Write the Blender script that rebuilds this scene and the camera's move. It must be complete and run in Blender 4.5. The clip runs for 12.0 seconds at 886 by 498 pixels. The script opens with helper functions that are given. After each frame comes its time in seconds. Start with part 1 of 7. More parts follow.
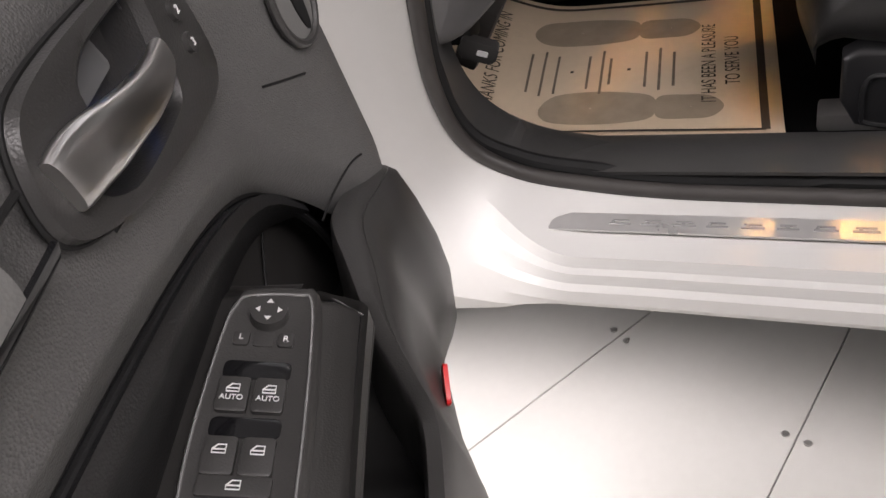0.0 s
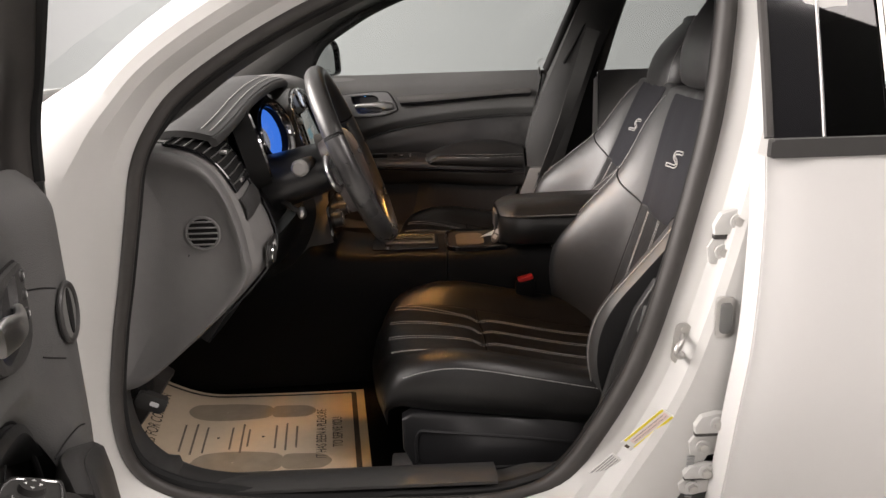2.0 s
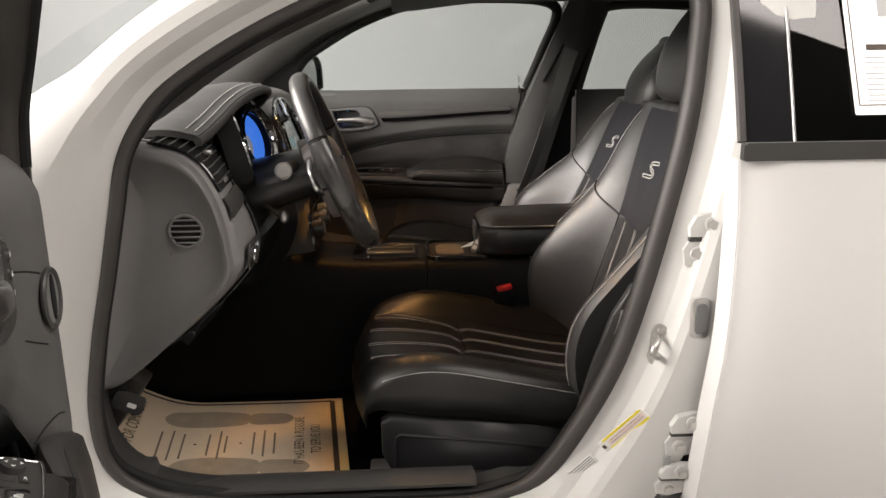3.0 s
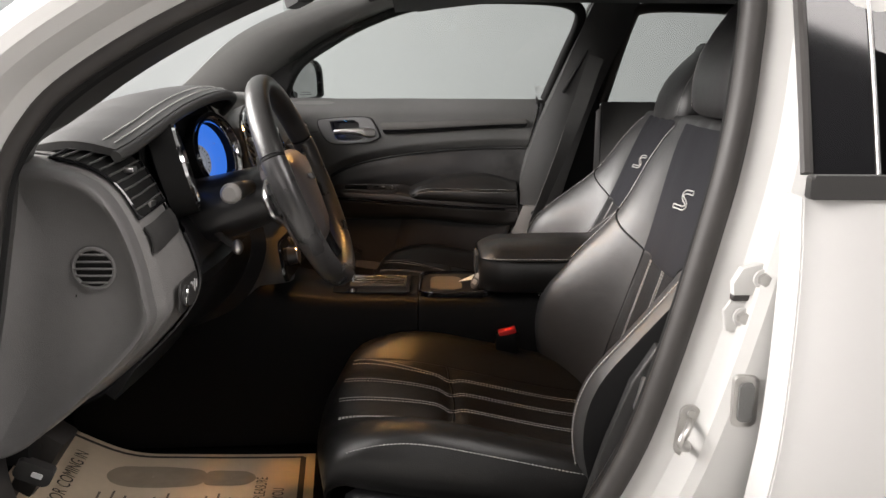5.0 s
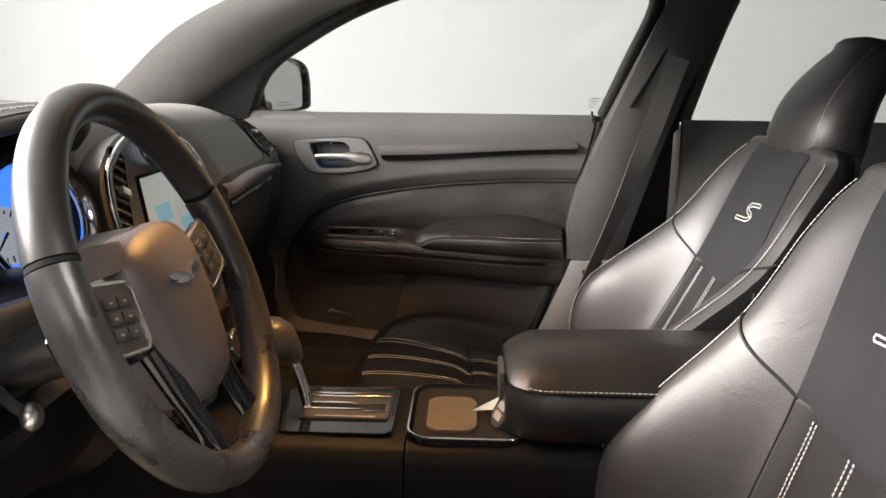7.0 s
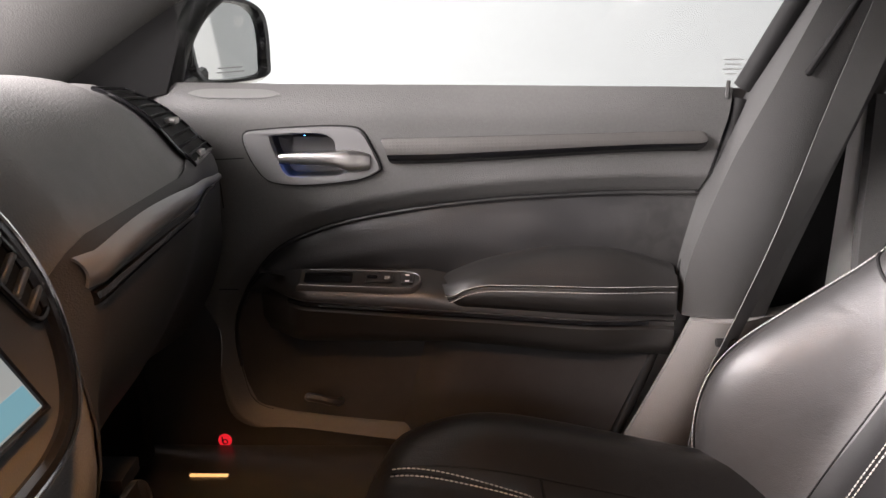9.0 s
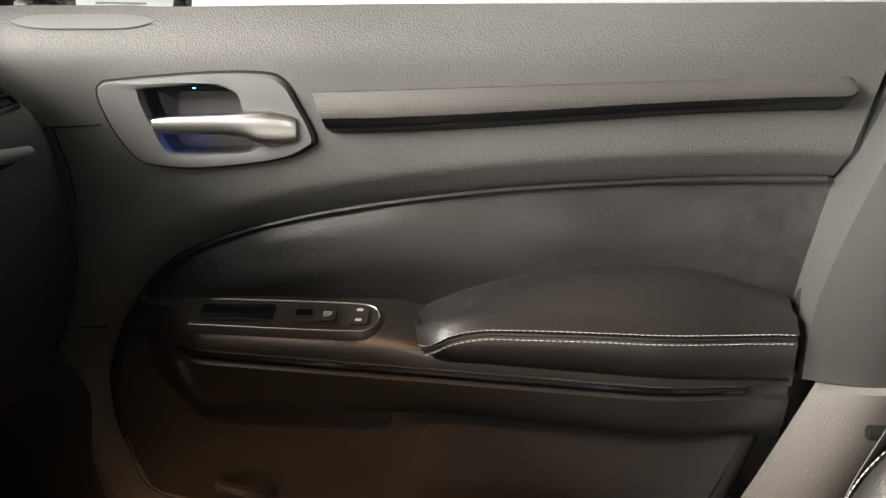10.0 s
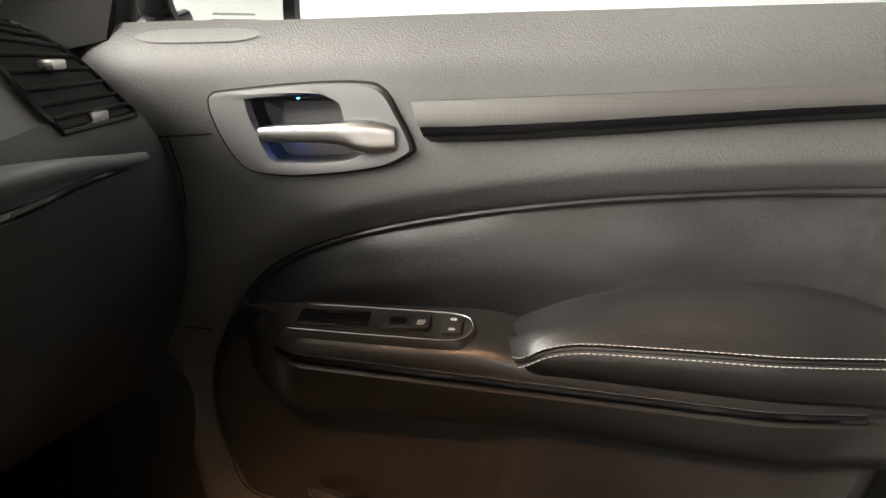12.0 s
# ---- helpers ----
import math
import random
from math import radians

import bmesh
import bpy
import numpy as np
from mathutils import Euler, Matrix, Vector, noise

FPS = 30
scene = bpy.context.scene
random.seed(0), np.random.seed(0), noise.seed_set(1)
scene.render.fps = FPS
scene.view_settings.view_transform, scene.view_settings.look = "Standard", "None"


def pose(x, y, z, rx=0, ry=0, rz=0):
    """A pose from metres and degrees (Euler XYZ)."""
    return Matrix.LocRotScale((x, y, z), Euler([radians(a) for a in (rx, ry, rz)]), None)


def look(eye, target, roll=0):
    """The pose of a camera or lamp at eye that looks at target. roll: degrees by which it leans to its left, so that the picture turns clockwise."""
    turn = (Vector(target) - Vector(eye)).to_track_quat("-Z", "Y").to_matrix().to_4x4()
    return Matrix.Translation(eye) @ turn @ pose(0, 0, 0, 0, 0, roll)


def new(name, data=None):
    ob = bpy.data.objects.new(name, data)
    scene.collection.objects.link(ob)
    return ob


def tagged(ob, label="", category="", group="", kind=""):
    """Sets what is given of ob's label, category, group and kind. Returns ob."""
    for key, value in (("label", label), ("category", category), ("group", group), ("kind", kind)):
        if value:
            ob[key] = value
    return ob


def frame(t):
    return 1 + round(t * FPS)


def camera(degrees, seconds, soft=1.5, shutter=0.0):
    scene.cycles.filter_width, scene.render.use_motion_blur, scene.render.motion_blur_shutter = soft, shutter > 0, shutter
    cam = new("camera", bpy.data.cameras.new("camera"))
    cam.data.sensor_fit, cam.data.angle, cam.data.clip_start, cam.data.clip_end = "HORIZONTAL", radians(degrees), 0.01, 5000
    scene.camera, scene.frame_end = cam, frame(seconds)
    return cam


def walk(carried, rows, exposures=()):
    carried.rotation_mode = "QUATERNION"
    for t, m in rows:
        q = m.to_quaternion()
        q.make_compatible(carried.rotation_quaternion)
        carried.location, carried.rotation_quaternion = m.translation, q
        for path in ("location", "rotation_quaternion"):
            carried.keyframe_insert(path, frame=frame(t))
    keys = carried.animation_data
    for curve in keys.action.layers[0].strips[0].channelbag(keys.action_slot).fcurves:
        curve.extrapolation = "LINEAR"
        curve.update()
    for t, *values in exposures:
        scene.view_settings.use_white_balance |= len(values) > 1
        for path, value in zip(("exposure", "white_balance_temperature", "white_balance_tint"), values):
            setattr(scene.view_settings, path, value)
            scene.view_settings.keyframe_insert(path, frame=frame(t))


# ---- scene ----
cam = camera(60.5, 12.0)
PATH = [
    (0, (0.313, -0.516, 1.102), (-0.569, 0.652, -0.261), -24.1),
    (0.5, (0.419, -0.643, 1.144), (-0.255, 0.876, 0.03), -15.9),
    (1, (0.442, -0.769, 1.169), (0.05, 0.998, 0.317), -8.6),
    (1.5, (0.41, -0.887, 1.189), (0.283, 0.995, 0.523), -4.2),
    (2, (0.392, -0.949, 1.192), (0.432, 0.971, 0.634), -1.7),
    (2.5, (0.383, -0.978, 1.175), (0.485, 0.954, 0.666), -0.6),
    (4.5, (0.405, -0.864, 1.135), (0.472, 1.077, 0.66), 0.1),
    (5, (0.471, -0.708, 1.14), (0.498, 1.238, 0.676), 0.3),
    (5.5, (0.503, -0.569, 1.136), (0.489, 1.378, 0.678), 0.2),
    (6, (0.487, -0.383, 1.138), (0.444, 1.565, 0.684), 0.5),
    (6.5, (0.506, -0.244, 1.138), (0.441, 1.703, 0.685), 0.6),
    (6.7, (0.523, -0.165, 1.143), (0.452, 1.781, 0.688), 0.7),
    (8.5, (0.415, 0.389, 1.132), (0.427, 2.325, 0.632), 0.7),
    (9, (0.387, 0.622, 1.124), (0.401, 2.542, 0.564), 0.5),
    (9.5, (0.419, 0.917, 1.068), (0.407, 2.833, 0.494), 0.5),
    (10, (0.456, 1.027, 1.038), (0.351, 2.934, 0.446), -0.2),
    (10.5, (0.463, 1.061, 1.018), (0.326, 2.961, 0.41), -0.5),
    (11, (0.465, 1.067, 1.026), (0.289, 2.957, 0.397), -0.8),
    (11.5, (0.462, 1.065, 1.021), (0.24, 2.959, 0.418), -0.9),
    (12, (0.46, 1.032, 1.027), (0.092, 2.923, 0.488), -1.2),
]
EXPOSURES = [(0.0, 0.0, 6500, 17), (0.5, 0.05, 6500, 17), (1.0, 0.05, 6550, 16), (1.5, -0.02, 6600, 16), (2.5, -0.12, 6850, 13), (4.5, -0.1, 6600, 12), (5.0, -0.05, 6550, 12), (5.5, 0.38, 6600, 14), (6.0, 0.62, 6850, 24), (6.6, 0.66, 6800, 16), (8.5, 0.80, 6350, 10), (9.0, 0.95, 6550, 18), (9.5, 1.02, 6800, 10), (10.5, 1.08, 6900, 9), (11.5, 1.08, 6900, 9), (12.0, 1.25, 6900, 9)]
walk(cam, [(t, look(eye, target, roll)) for t, eye, target, roll in PATH], EXPOSURES)

# ---- world and lamps ----
world = bpy.data.worlds.new("world")
world.use_nodes = True
scene.world = world
world.node_tree.nodes["Background"].inputs["Color"].default_value = (0.9, 0.92, 1.0, 1)
world.node_tree.nodes["Background"].inputs["Strength"].default_value = 0.3


def area_lamp(name, at, target, sx, sy, power, color=(1, 1, 1)):
    data = bpy.data.lights.new(name, "AREA")
    data.shape, data.size, data.size_y, data.energy, data.color = "RECTANGLE", sx, sy, power, color
    ob = new(name, data)
    ob.matrix_world = look(at, target)
    return ob


area_lamp("front_softbox", (-3.4, 0.6, 3.2), (0.8, 1.05, 0.8), 5.6, 2.6, 1400, (1.0, 0.97, 0.94))
# unseen fill softbox, added on the open door's side to brighten the cabin
area_lamp("side_fill_softbox", (-0.6, -4.9, 2.3), (0.5, 0.8, 0.85), 3.8, 1.2, 50, (1.0, 0.95, 0.92))
area_lamp("ceiling_softbox", (2.0, -0.75, 3.5), (0.0, -0.4, 0.7), 1.4, 3.0, 165, (1.0, 0.96, 0.93))
area_lamp("ceiling_softbox", (0.6, 3.4, 3.5), (0.6, 2.8, 0), 6.0, 1.6, 22, (0.97, 1.0, 0.99))
spot = bpy.data.lights.new("map_lamp", "SPOT")
spot.energy, spot.color, spot.spot_size, spot.spot_blend, spot.shadow_soft_size = 12.0, (1.0, 0.5, 0.14), radians(92), 0.5, 0.02
new("map_lamp", spot).matrix_world = look((0.30, 0.93, 1.345), (0.48, 0.72, 0.4))
side = bpy.data.lights.new("map_lamp", "SPOT")
side.energy, side.color, side.spot_size, side.spot_blend, side.shadow_soft_size = 8.0, (1.0, 0.52, 0.24), radians(80), 0.6, 0.02
new("map_lamp", side).matrix_world = look((0.30, 0.985, 1.345), (0.50, 1.30, 0.4))
foot = bpy.data.lights.new("footwell_lamp", "SPOT")
foot.energy, foot.color, foot.spot_size, foot.spot_blend, foot.shadow_soft_size = 0.8, (1.0, 0.52, 0.18), radians(70), 0.7, 0.015
new("footwell_lamp", foot).matrix_world = look((0.02, 1.36, 0.625), (0.24, 1.62, 0.45))


def courtesy_lamp(at, power):
    """The small blue light in a door handle's recess."""
    data = bpy.data.lights.new("courtesy_lamp", "POINT")
    data.energy, data.color, data.shadow_soft_size = power, (0.08, 0.24, 1.0), 0.003
    new("courtesy_lamp", data).location = at


# ---- materials ----


def mat(name, color, rough=0.5, metal=0.0, var=0.12, scale=6.0, bump=0.0, bscale=400.0, spec=0.5, coat=0.0, rvar=0.08, kind="noise", fine=60.0, crease=0.0):
    m = bpy.data.materials.new(name)
    m.use_nodes = True
    nt = m.node_tree
    b = nt.nodes["Principled BSDF"]
    b.inputs["Metallic"].default_value = metal
    b.inputs["Specular IOR Level"].default_value = spec
    b.inputs["Coat Weight"].default_value = coat
    b.inputs["Coat Roughness"].default_value = 0.06
    co = nt.nodes.new("ShaderNodeTexCoord")
    big, small = nt.nodes.new("ShaderNodeTexNoise"), nt.nodes.new("ShaderNodeTexNoise")
    big.inputs["Scale"].default_value, small.inputs["Scale"].default_value = scale, fine
    big.inputs["Detail"].default_value = 4
    for n in (big, small):
        nt.links.new(co.outputs["Object"], n.inputs["Vector"])
    add = nt.nodes.new("ShaderNodeMath")
    add.operation = "MULTIPLY_ADD"
    add.inputs[1].default_value = 0.35
    nt.links.new(small.outputs["Fac"], add.inputs[0])
    nt.links.new(big.outputs["Fac"], add.inputs[2])
    ramp = nt.nodes.new("ShaderNodeMapRange")
    ramp.inputs["From Min"].default_value, ramp.inputs["From Max"].default_value = 0.4, 0.95
    ramp.inputs["To Min"].default_value, ramp.inputs["To Max"].default_value = 1 - var, 1 + var
    nt.links.new(add.outputs[0], ramp.inputs["Value"])
    mul = nt.nodes.new("ShaderNodeVectorMath")
    mul.operation = "SCALE"
    mul.inputs[0].default_value = color
    nt.links.new(ramp.outputs["Result"], mul.inputs["Scale"])
    nt.links.new(mul.outputs["Vector"], b.inputs["Base Color"])
    rr = nt.nodes.new("ShaderNodeMapRange")
    rr.inputs["To Min"].default_value, rr.inputs["To Max"].default_value = max(0.02, rough - rvar), rough + rvar
    nt.links.new(big.outputs["Fac"], rr.inputs["Value"])
    nt.links.new(rr.outputs["Result"], b.inputs["Roughness"])
    if bump:
        if kind == "knurl":
            # a small regular diamond knurl
            sep, waves = nt.nodes.new("ShaderNodeSeparateXYZ"), []
            nt.links.new(co.outputs["Object"], sep.inputs[0])
            for signs in ((1, 1), (1, -1)):
                mix = nt.nodes.new("ShaderNodeMath")
                mix.operation = "MULTIPLY_ADD"
                mix.inputs[1].default_value = signs[1]
                nt.links.new(sep.outputs["Z"], mix.inputs[0])
                nt.links.new(sep.outputs["X"], mix.inputs[2])
                w, k = nt.nodes.new("ShaderNodeMath"), nt.nodes.new("ShaderNodeMath")
                k.operation, w.operation = "MULTIPLY", "SINE"
                k.inputs[1].default_value = bscale
                nt.links.new(mix.outputs[0], k.inputs[0])
                nt.links.new(k.outputs[0], w.inputs[0])
                waves.append(w)
            tex = nt.nodes.new("ShaderNodeMath")
            tex.operation = "MULTIPLY"
            nt.links.new(waves[0].outputs[0], tex.inputs[0])
            nt.links.new(waves[1].outputs[0], tex.inputs[1])
            out = tex.outputs[0]
        elif kind == "noise":
            tex = nt.nodes.new("ShaderNodeTexNoise")
            out = tex.outputs["Fac"]
        else:
            tex = nt.nodes.new("ShaderNodeTexVoronoi")
            out = tex.outputs["Distance"]
        if kind != "knurl":
            tex.inputs["Scale"].default_value = bscale
            nt.links.new(co.outputs["Object"], tex.inputs["Vector"])
        bp = nt.nodes.new("ShaderNodeBump")
        bp.inputs["Strength"].default_value = bump
        bp.inputs["Distance"].default_value = 0.0006
        nt.links.new(out, bp.inputs["Height"])
        nt.links.new(bp.outputs["Normal"], b.inputs["Normal"])
        if crease:
            # soft folds and puckers, larger than the grain
            fold, fb = nt.nodes.new("ShaderNodeTexNoise"), nt.nodes.new("ShaderNodeBump")
            fold.inputs["Scale"].default_value, fold.inputs["Detail"].default_value, fold.inputs["Distortion"].default_value = 16.0, 3.0, 1.2
            fb.inputs["Strength"].default_value, fb.inputs["Distance"].default_value = crease, 0.006
            nt.links.new(co.outputs["Object"], fold.inputs["Vector"])
            nt.links.new(fold.outputs["Fac"], fb.inputs["Height"])
            nt.links.new(fb.outputs["Normal"], bp.inputs["Normal"])
    return m


def glow(name, color, strength, noise_scale=0.0):
    m = bpy.data.materials.new(name)
    m.use_nodes = True
    nt = m.node_tree
    b = nt.nodes["Principled BSDF"]
    b.inputs["Base Color"].default_value = (*(0.08 * c for c in color), 1)
    b.inputs["Emission Color"].default_value = (*color, 1)
    b.inputs["Emission Strength"].default_value = strength
    b.inputs["Roughness"].default_value = 0.15
    return m


def pane(name, color, gloss):
    """Thin glass: lets light through, tinted, with a share of mirror gloss."""
    m = bpy.data.materials.new(name)
    m.use_nodes = True
    nt = m.node_tree
    nt.nodes.remove(nt.nodes["Principled BSDF"])
    t, g, x = nt.nodes.new("ShaderNodeBsdfTransparent"), nt.nodes.new("ShaderNodeBsdfGlossy"), nt.nodes.new("ShaderNodeMixShader")
    t.inputs["Color"].default_value = (*color, 1)
    g.inputs["Roughness"].default_value = 0.02
    x.inputs["Fac"].default_value = gloss
    nt.links.new(t.outputs[0], x.inputs[1])
    nt.links.new(g.outputs[0], x.inputs[2])
    nt.links.new(x.outputs[0], nt.nodes["Material Output"].inputs["Surface"])
    return m


LEATHER = mat("black_leather", (0.034, 0.033, 0.033), 0.41, crease=0.17, spec=0.6, var=0.2, scale=9, bump=0.28, bscale=650, kind="voronoi", rvar=0.10)
INSERT = mat("smooth_black_leather", (0.010, 0.010, 0.0105), 0.41, crease=0.10, spec=0.75, var=0.15, scale=7, bump=0.3, bscale=620, kind="voronoi", rvar=0.12)
def scuff_sheen(m, x0, x1, z0, z1, amount):
    """Pale scuffs and a painted sheen on a material within a stretch of the plan: patchy noise, lighter and rougher."""
    nt = m.node_tree
    b = nt.nodes["Principled BSDF"]
    co, sep = nt.nodes.new("ShaderNodeTexCoord"), nt.nodes.new("ShaderNodeSeparateXYZ")
    nt.links.new(co.outputs["Object"], sep.inputs[0])
    prev = None
    for axis, a, c in (("X", x0, x1), ("Z", z0, z1)):
        r = nt.nodes.new("ShaderNodeMapRange")
        r.interpolation_type = "SMOOTHSTEP"
        r.inputs["From Min"].default_value, r.inputs["From Max"].default_value = a, c
        nt.links.new(sep.outputs[axis], r.inputs["Value"])
        if prev is None:
            prev = r.outputs["Result"]
        else:
            k = nt.nodes.new("ShaderNodeMath")
            k.operation = "MULTIPLY"
            nt.links.new(prev, k.inputs[0])
            nt.links.new(r.outputs["Result"], k.inputs[1])
            prev = k.outputs[0]
    noise_, thr = nt.nodes.new("ShaderNodeTexNoise"), nt.nodes.new("ShaderNodeMapRange")
    noise_.inputs["Scale"].default_value, noise_.inputs["Detail"].default_value, noise_.inputs["Distortion"].default_value = 48.0, 12.0, 0.6
    nt.links.new(co.outputs["Object"], noise_.inputs["Vector"])
    thr.inputs["From Min"].default_value, thr.inputs["From Max"].default_value, thr.inputs["To Max"].default_value = 0.15, 0.85, amount
    nt.links.new(noise_.outputs["Fac"], thr.inputs["Value"])
    k = nt.nodes.new("ShaderNodeMath")
    k.operation = "MULTIPLY"
    nt.links.new(prev, k.inputs[0])
    nt.links.new(thr.outputs["Result"], k.inputs[1])
    old = b.inputs["Base Color"].links[0].from_socket
    mix = nt.nodes.new("ShaderNodeMix")
    mix.data_type = "RGBA"
    mix.inputs[7].default_value = (0.30, 0.29, 0.27, 1)
    nt.links.new(k.outputs[0], mix.inputs[0])
    nt.links.new(old, mix.inputs[6])
    nt.links.new(mix.outputs[2], b.inputs["Base Color"])


# broad pale bloom: light on the insert's rear end put into its colour
scuff_sheen(INSERT, 0.58, 0.75, 0.74, 0.82, 0.13)
LITBEZEL = mat("lit_satin_bezel", (0.155, 0.155, 0.155), 0.36, var=0.05, bump=0.15, bscale=900)
# the seat leather again, darker to put the roof's shade into its colour
SHADELEATHER = mat("shaded_black_leather", (0.013, 0.0127, 0.0124), 0.33, crease=0.2, spec=0.45, var=0.25, scale=9, bump=0.35, bscale=650, kind="voronoi", rvar=0.06)
RIBBED = mat("ribbed_black_leather", (0.012, 0.012, 0.0125), 0.5, spec=0.4, var=0.2, bump=0.35, bscale=700, kind="voronoi")
SUEDE = mat("black_suede", (0.018, 0.018, 0.021), 0.85, var=0.15, bump=0.25, bscale=1500, spec=0.25)
GRAIN = mat("grained_black_vinyl", (0.088, 0.087, 0.085), 0.48, var=0.20, scale=5, bump=0.75, bscale=620, kind="voronoi", fine=260.0)
PLASTIC = mat("black_plastic", (0.042, 0.041, 0.040), 0.37, spec=0.4, var=0.12, bump=0.25, bscale=700, kind="voronoi")
DARK = mat("matte_black_trim", (0.010, 0.010, 0.010), 0.7, spec=0.25, var=0.15)
GLOSSY = mat("gloss_black_trim", (0.008, 0.008, 0.009), 0.08, var=0.05, rvar=0.03)
CARPET = mat("black_carpet", (0.006, 0.006, 0.006), 0.95, var=0.35, scale=14, bump=0.9, bscale=900, spec=0.1, fine=300)
PAINT = mat("white_car_paint", (0.54, 0.535, 0.525), 0.34, var=0.015, scale=2, coat=0.35, rvar=0.03)
CHROME = mat("chrome", (0.82, 0.82, 0.83), 0.1, metal=1.0, var=0.03, rvar=0.04)
SATIN = mat("satin_silver", (0.74, 0.73, 0.72), 0.29, metal=1.0, var=0.04, rvar=0.05)
STEEL = mat("brushed_steel", (0.55, 0.54, 0.53), 0.3, metal=0.6, var=0.08, scale=20)
RUBBER = mat("rubber_seal", (0.03, 0.027, 0.025), 0.55, var=0.2, scale=20, bump=0.2, bscale=300)
GREYTRIM = mat("grey_pillar_trim", (0.135, 0.135, 0.13), 0.55, var=0.08, bump=0.4, bscale=500, kind="voronoi")
LINER = mat("dark_headliner", (0.02, 0.02, 0.02), 0.9, var=0.1, bump=0.3, bscale=900)
WEB = mat("seat_belt_webbing", (0.085, 0.085, 0.083), 0.65, var=0.1, bump=0.5, bscale=900)
PAPER = mat("kraft_paper", (0.66, 0.53, 0.385), 0.75, var=0.08, scale=5, bump=0.25, bscale=60, spec=0.2)
INK = mat("dark_print", (0.06, 0.045, 0.035), 0.8, var=0.15)
INKLIGHT = mat("faded_brown_print", (0.34, 0.27, 0.195), 0.8, var=0.14, scale=25)
THREAD = mat("grey_thread", (0.46, 0.45, 0.43), 0.6, var=0.1)
RED = mat("red_plastic", (0.6, 0.02, 0.02), 0.35, var=0.06)
TILE = mat("white_turntable_panel", (0.53, 0.52, 0.495), 0.42, var=0.05, scale=3)
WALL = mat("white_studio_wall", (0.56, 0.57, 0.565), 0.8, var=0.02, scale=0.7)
# far wall: the white darkened in colour to offset strong light on it
WALLTONED = mat("toned_down_studio_wall", (0.34, 0.355, 0.362), 0.8, var=0.03, scale=0.7)
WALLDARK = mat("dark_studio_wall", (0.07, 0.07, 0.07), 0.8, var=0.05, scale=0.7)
CEIL = mat("grey_ceiling", (0.16, 0.16, 0.16), 0.8, var=0.05, scale=1)
METAL = mat("dull_metal", (0.45, 0.44, 0.42), 0.4, metal=0.8, var=0.1)
LABELW = mat("white_label", (0.75, 0.74, 0.72), 0.4, var=0.03)
LABELY = mat("yellow_label", (0.75, 0.62, 0.03), 0.4, var=0.03)
LABELP = mat("pale_pink_print", (0.75, 0.6, 0.58), 0.4, var=0.05)
PLATEMARK = mat("etched_steel", (0.27, 0.265, 0.26), 0.45, metal=0.4, var=0.1)
ETCH = mat("pale_etching", (0.42, 0.43, 0.43), 0.6, var=0.05)
OUTLINE = mat("bright_outline", (0.42, 0.42, 0.42), 0.22, metal=0.7, var=0.03)
GREYINK = mat("grey_print", (0.3, 0.3, 0.3), 0.6, var=0.1)
ICON = mat("white_icon_print", (0.75, 0.75, 0.75), 0.5, var=0.02)
MIRROR = mat("mirror_glass", (0.85, 0.86, 0.86), 0.03, metal=1.0, var=0.01, rvar=0.01)
SPEAR = mat("textured_dark_silver", (0.080, 0.076, 0.072), 0.38, metal=0.25, var=0.08, bump=0.36, bscale=1650, kind="knurl")
DARKSATIN = mat("dark_satin_trim", (0.22, 0.22, 0.225), 0.36, metal=0.4, var=0.05)
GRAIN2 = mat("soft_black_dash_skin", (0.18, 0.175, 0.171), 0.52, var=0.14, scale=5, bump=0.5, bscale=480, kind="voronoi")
CAPMAT = mat("dark_grey_plastic", (0.13, 0.127, 0.125), 0.5, var=0.1, bump=0.4, bscale=600, kind="voronoi")
LEATHER2 = mat("dash_leather", (0.058, 0.057, 0.056), 0.5, var=0.15, scale=7, bump=0.4, bscale=560, kind="voronoi")
LEATHER3 = mat("worn_rim_leather", (0.040, 0.039, 0.039), 0.30, spec=0.8, var=0.35, scale=22, bump=0.2, bscale=380, kind="voronoi", rvar=0.12)
RIMTOP = mat("smooth_rim_leather", (0.036, 0.035, 0.034), 0.36, var=0.2, scale=14, bump=0.1, bscale=600)
HUBMAT = mat("brown_grey_hub_skin", (0.105, 0.090, 0.088), 0.42, var=0.08, bump=0.3, bscale=600, kind="voronoi")
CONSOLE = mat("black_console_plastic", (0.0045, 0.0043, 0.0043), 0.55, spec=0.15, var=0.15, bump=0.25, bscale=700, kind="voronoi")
LINERMAT = mat("beige_liner", (0.10, 0.09, 0.075), 0.8, var=0.15, scale=40)
LABELP2 = mat("pale_paper", (0.6, 0.64, 0.62), 0.6, var=0.04)
INKMID = mat("worn_brown_print", (0.17, 0.13, 0.10), 0.8, var=0.25, scale=60)
ARMVINYL = mat("black_arm_rest_vinyl", (0.026, 0.025, 0.024), 0.34, spec=0.8, var=0.15, bump=0.18, bscale=700, kind="voronoi")
# own colour of the trim bar; on the lower dash it stands for shade
BAR_SHADE = mat("dark_bar_and_dash_shade", (0.046, 0.045, 0.044), 0.5, var=0.12, bump=0.4, bscale=600, kind="voronoi")
PADSKIN = mat("black_arm_rest_leather", (0.015, 0.0145, 0.014), 0.36, crease=0.06, spec=0.85, var=0.2, scale=9, bump=0.3, bscale=650, kind="voronoi", rvar=0.06)
SPEAKER = mat("dark_speaker_plastic", (0.037, 0.036, 0.036), 0.5, spec=0.4, var=0.2, bump=0.3, bscale=500, kind="voronoi")
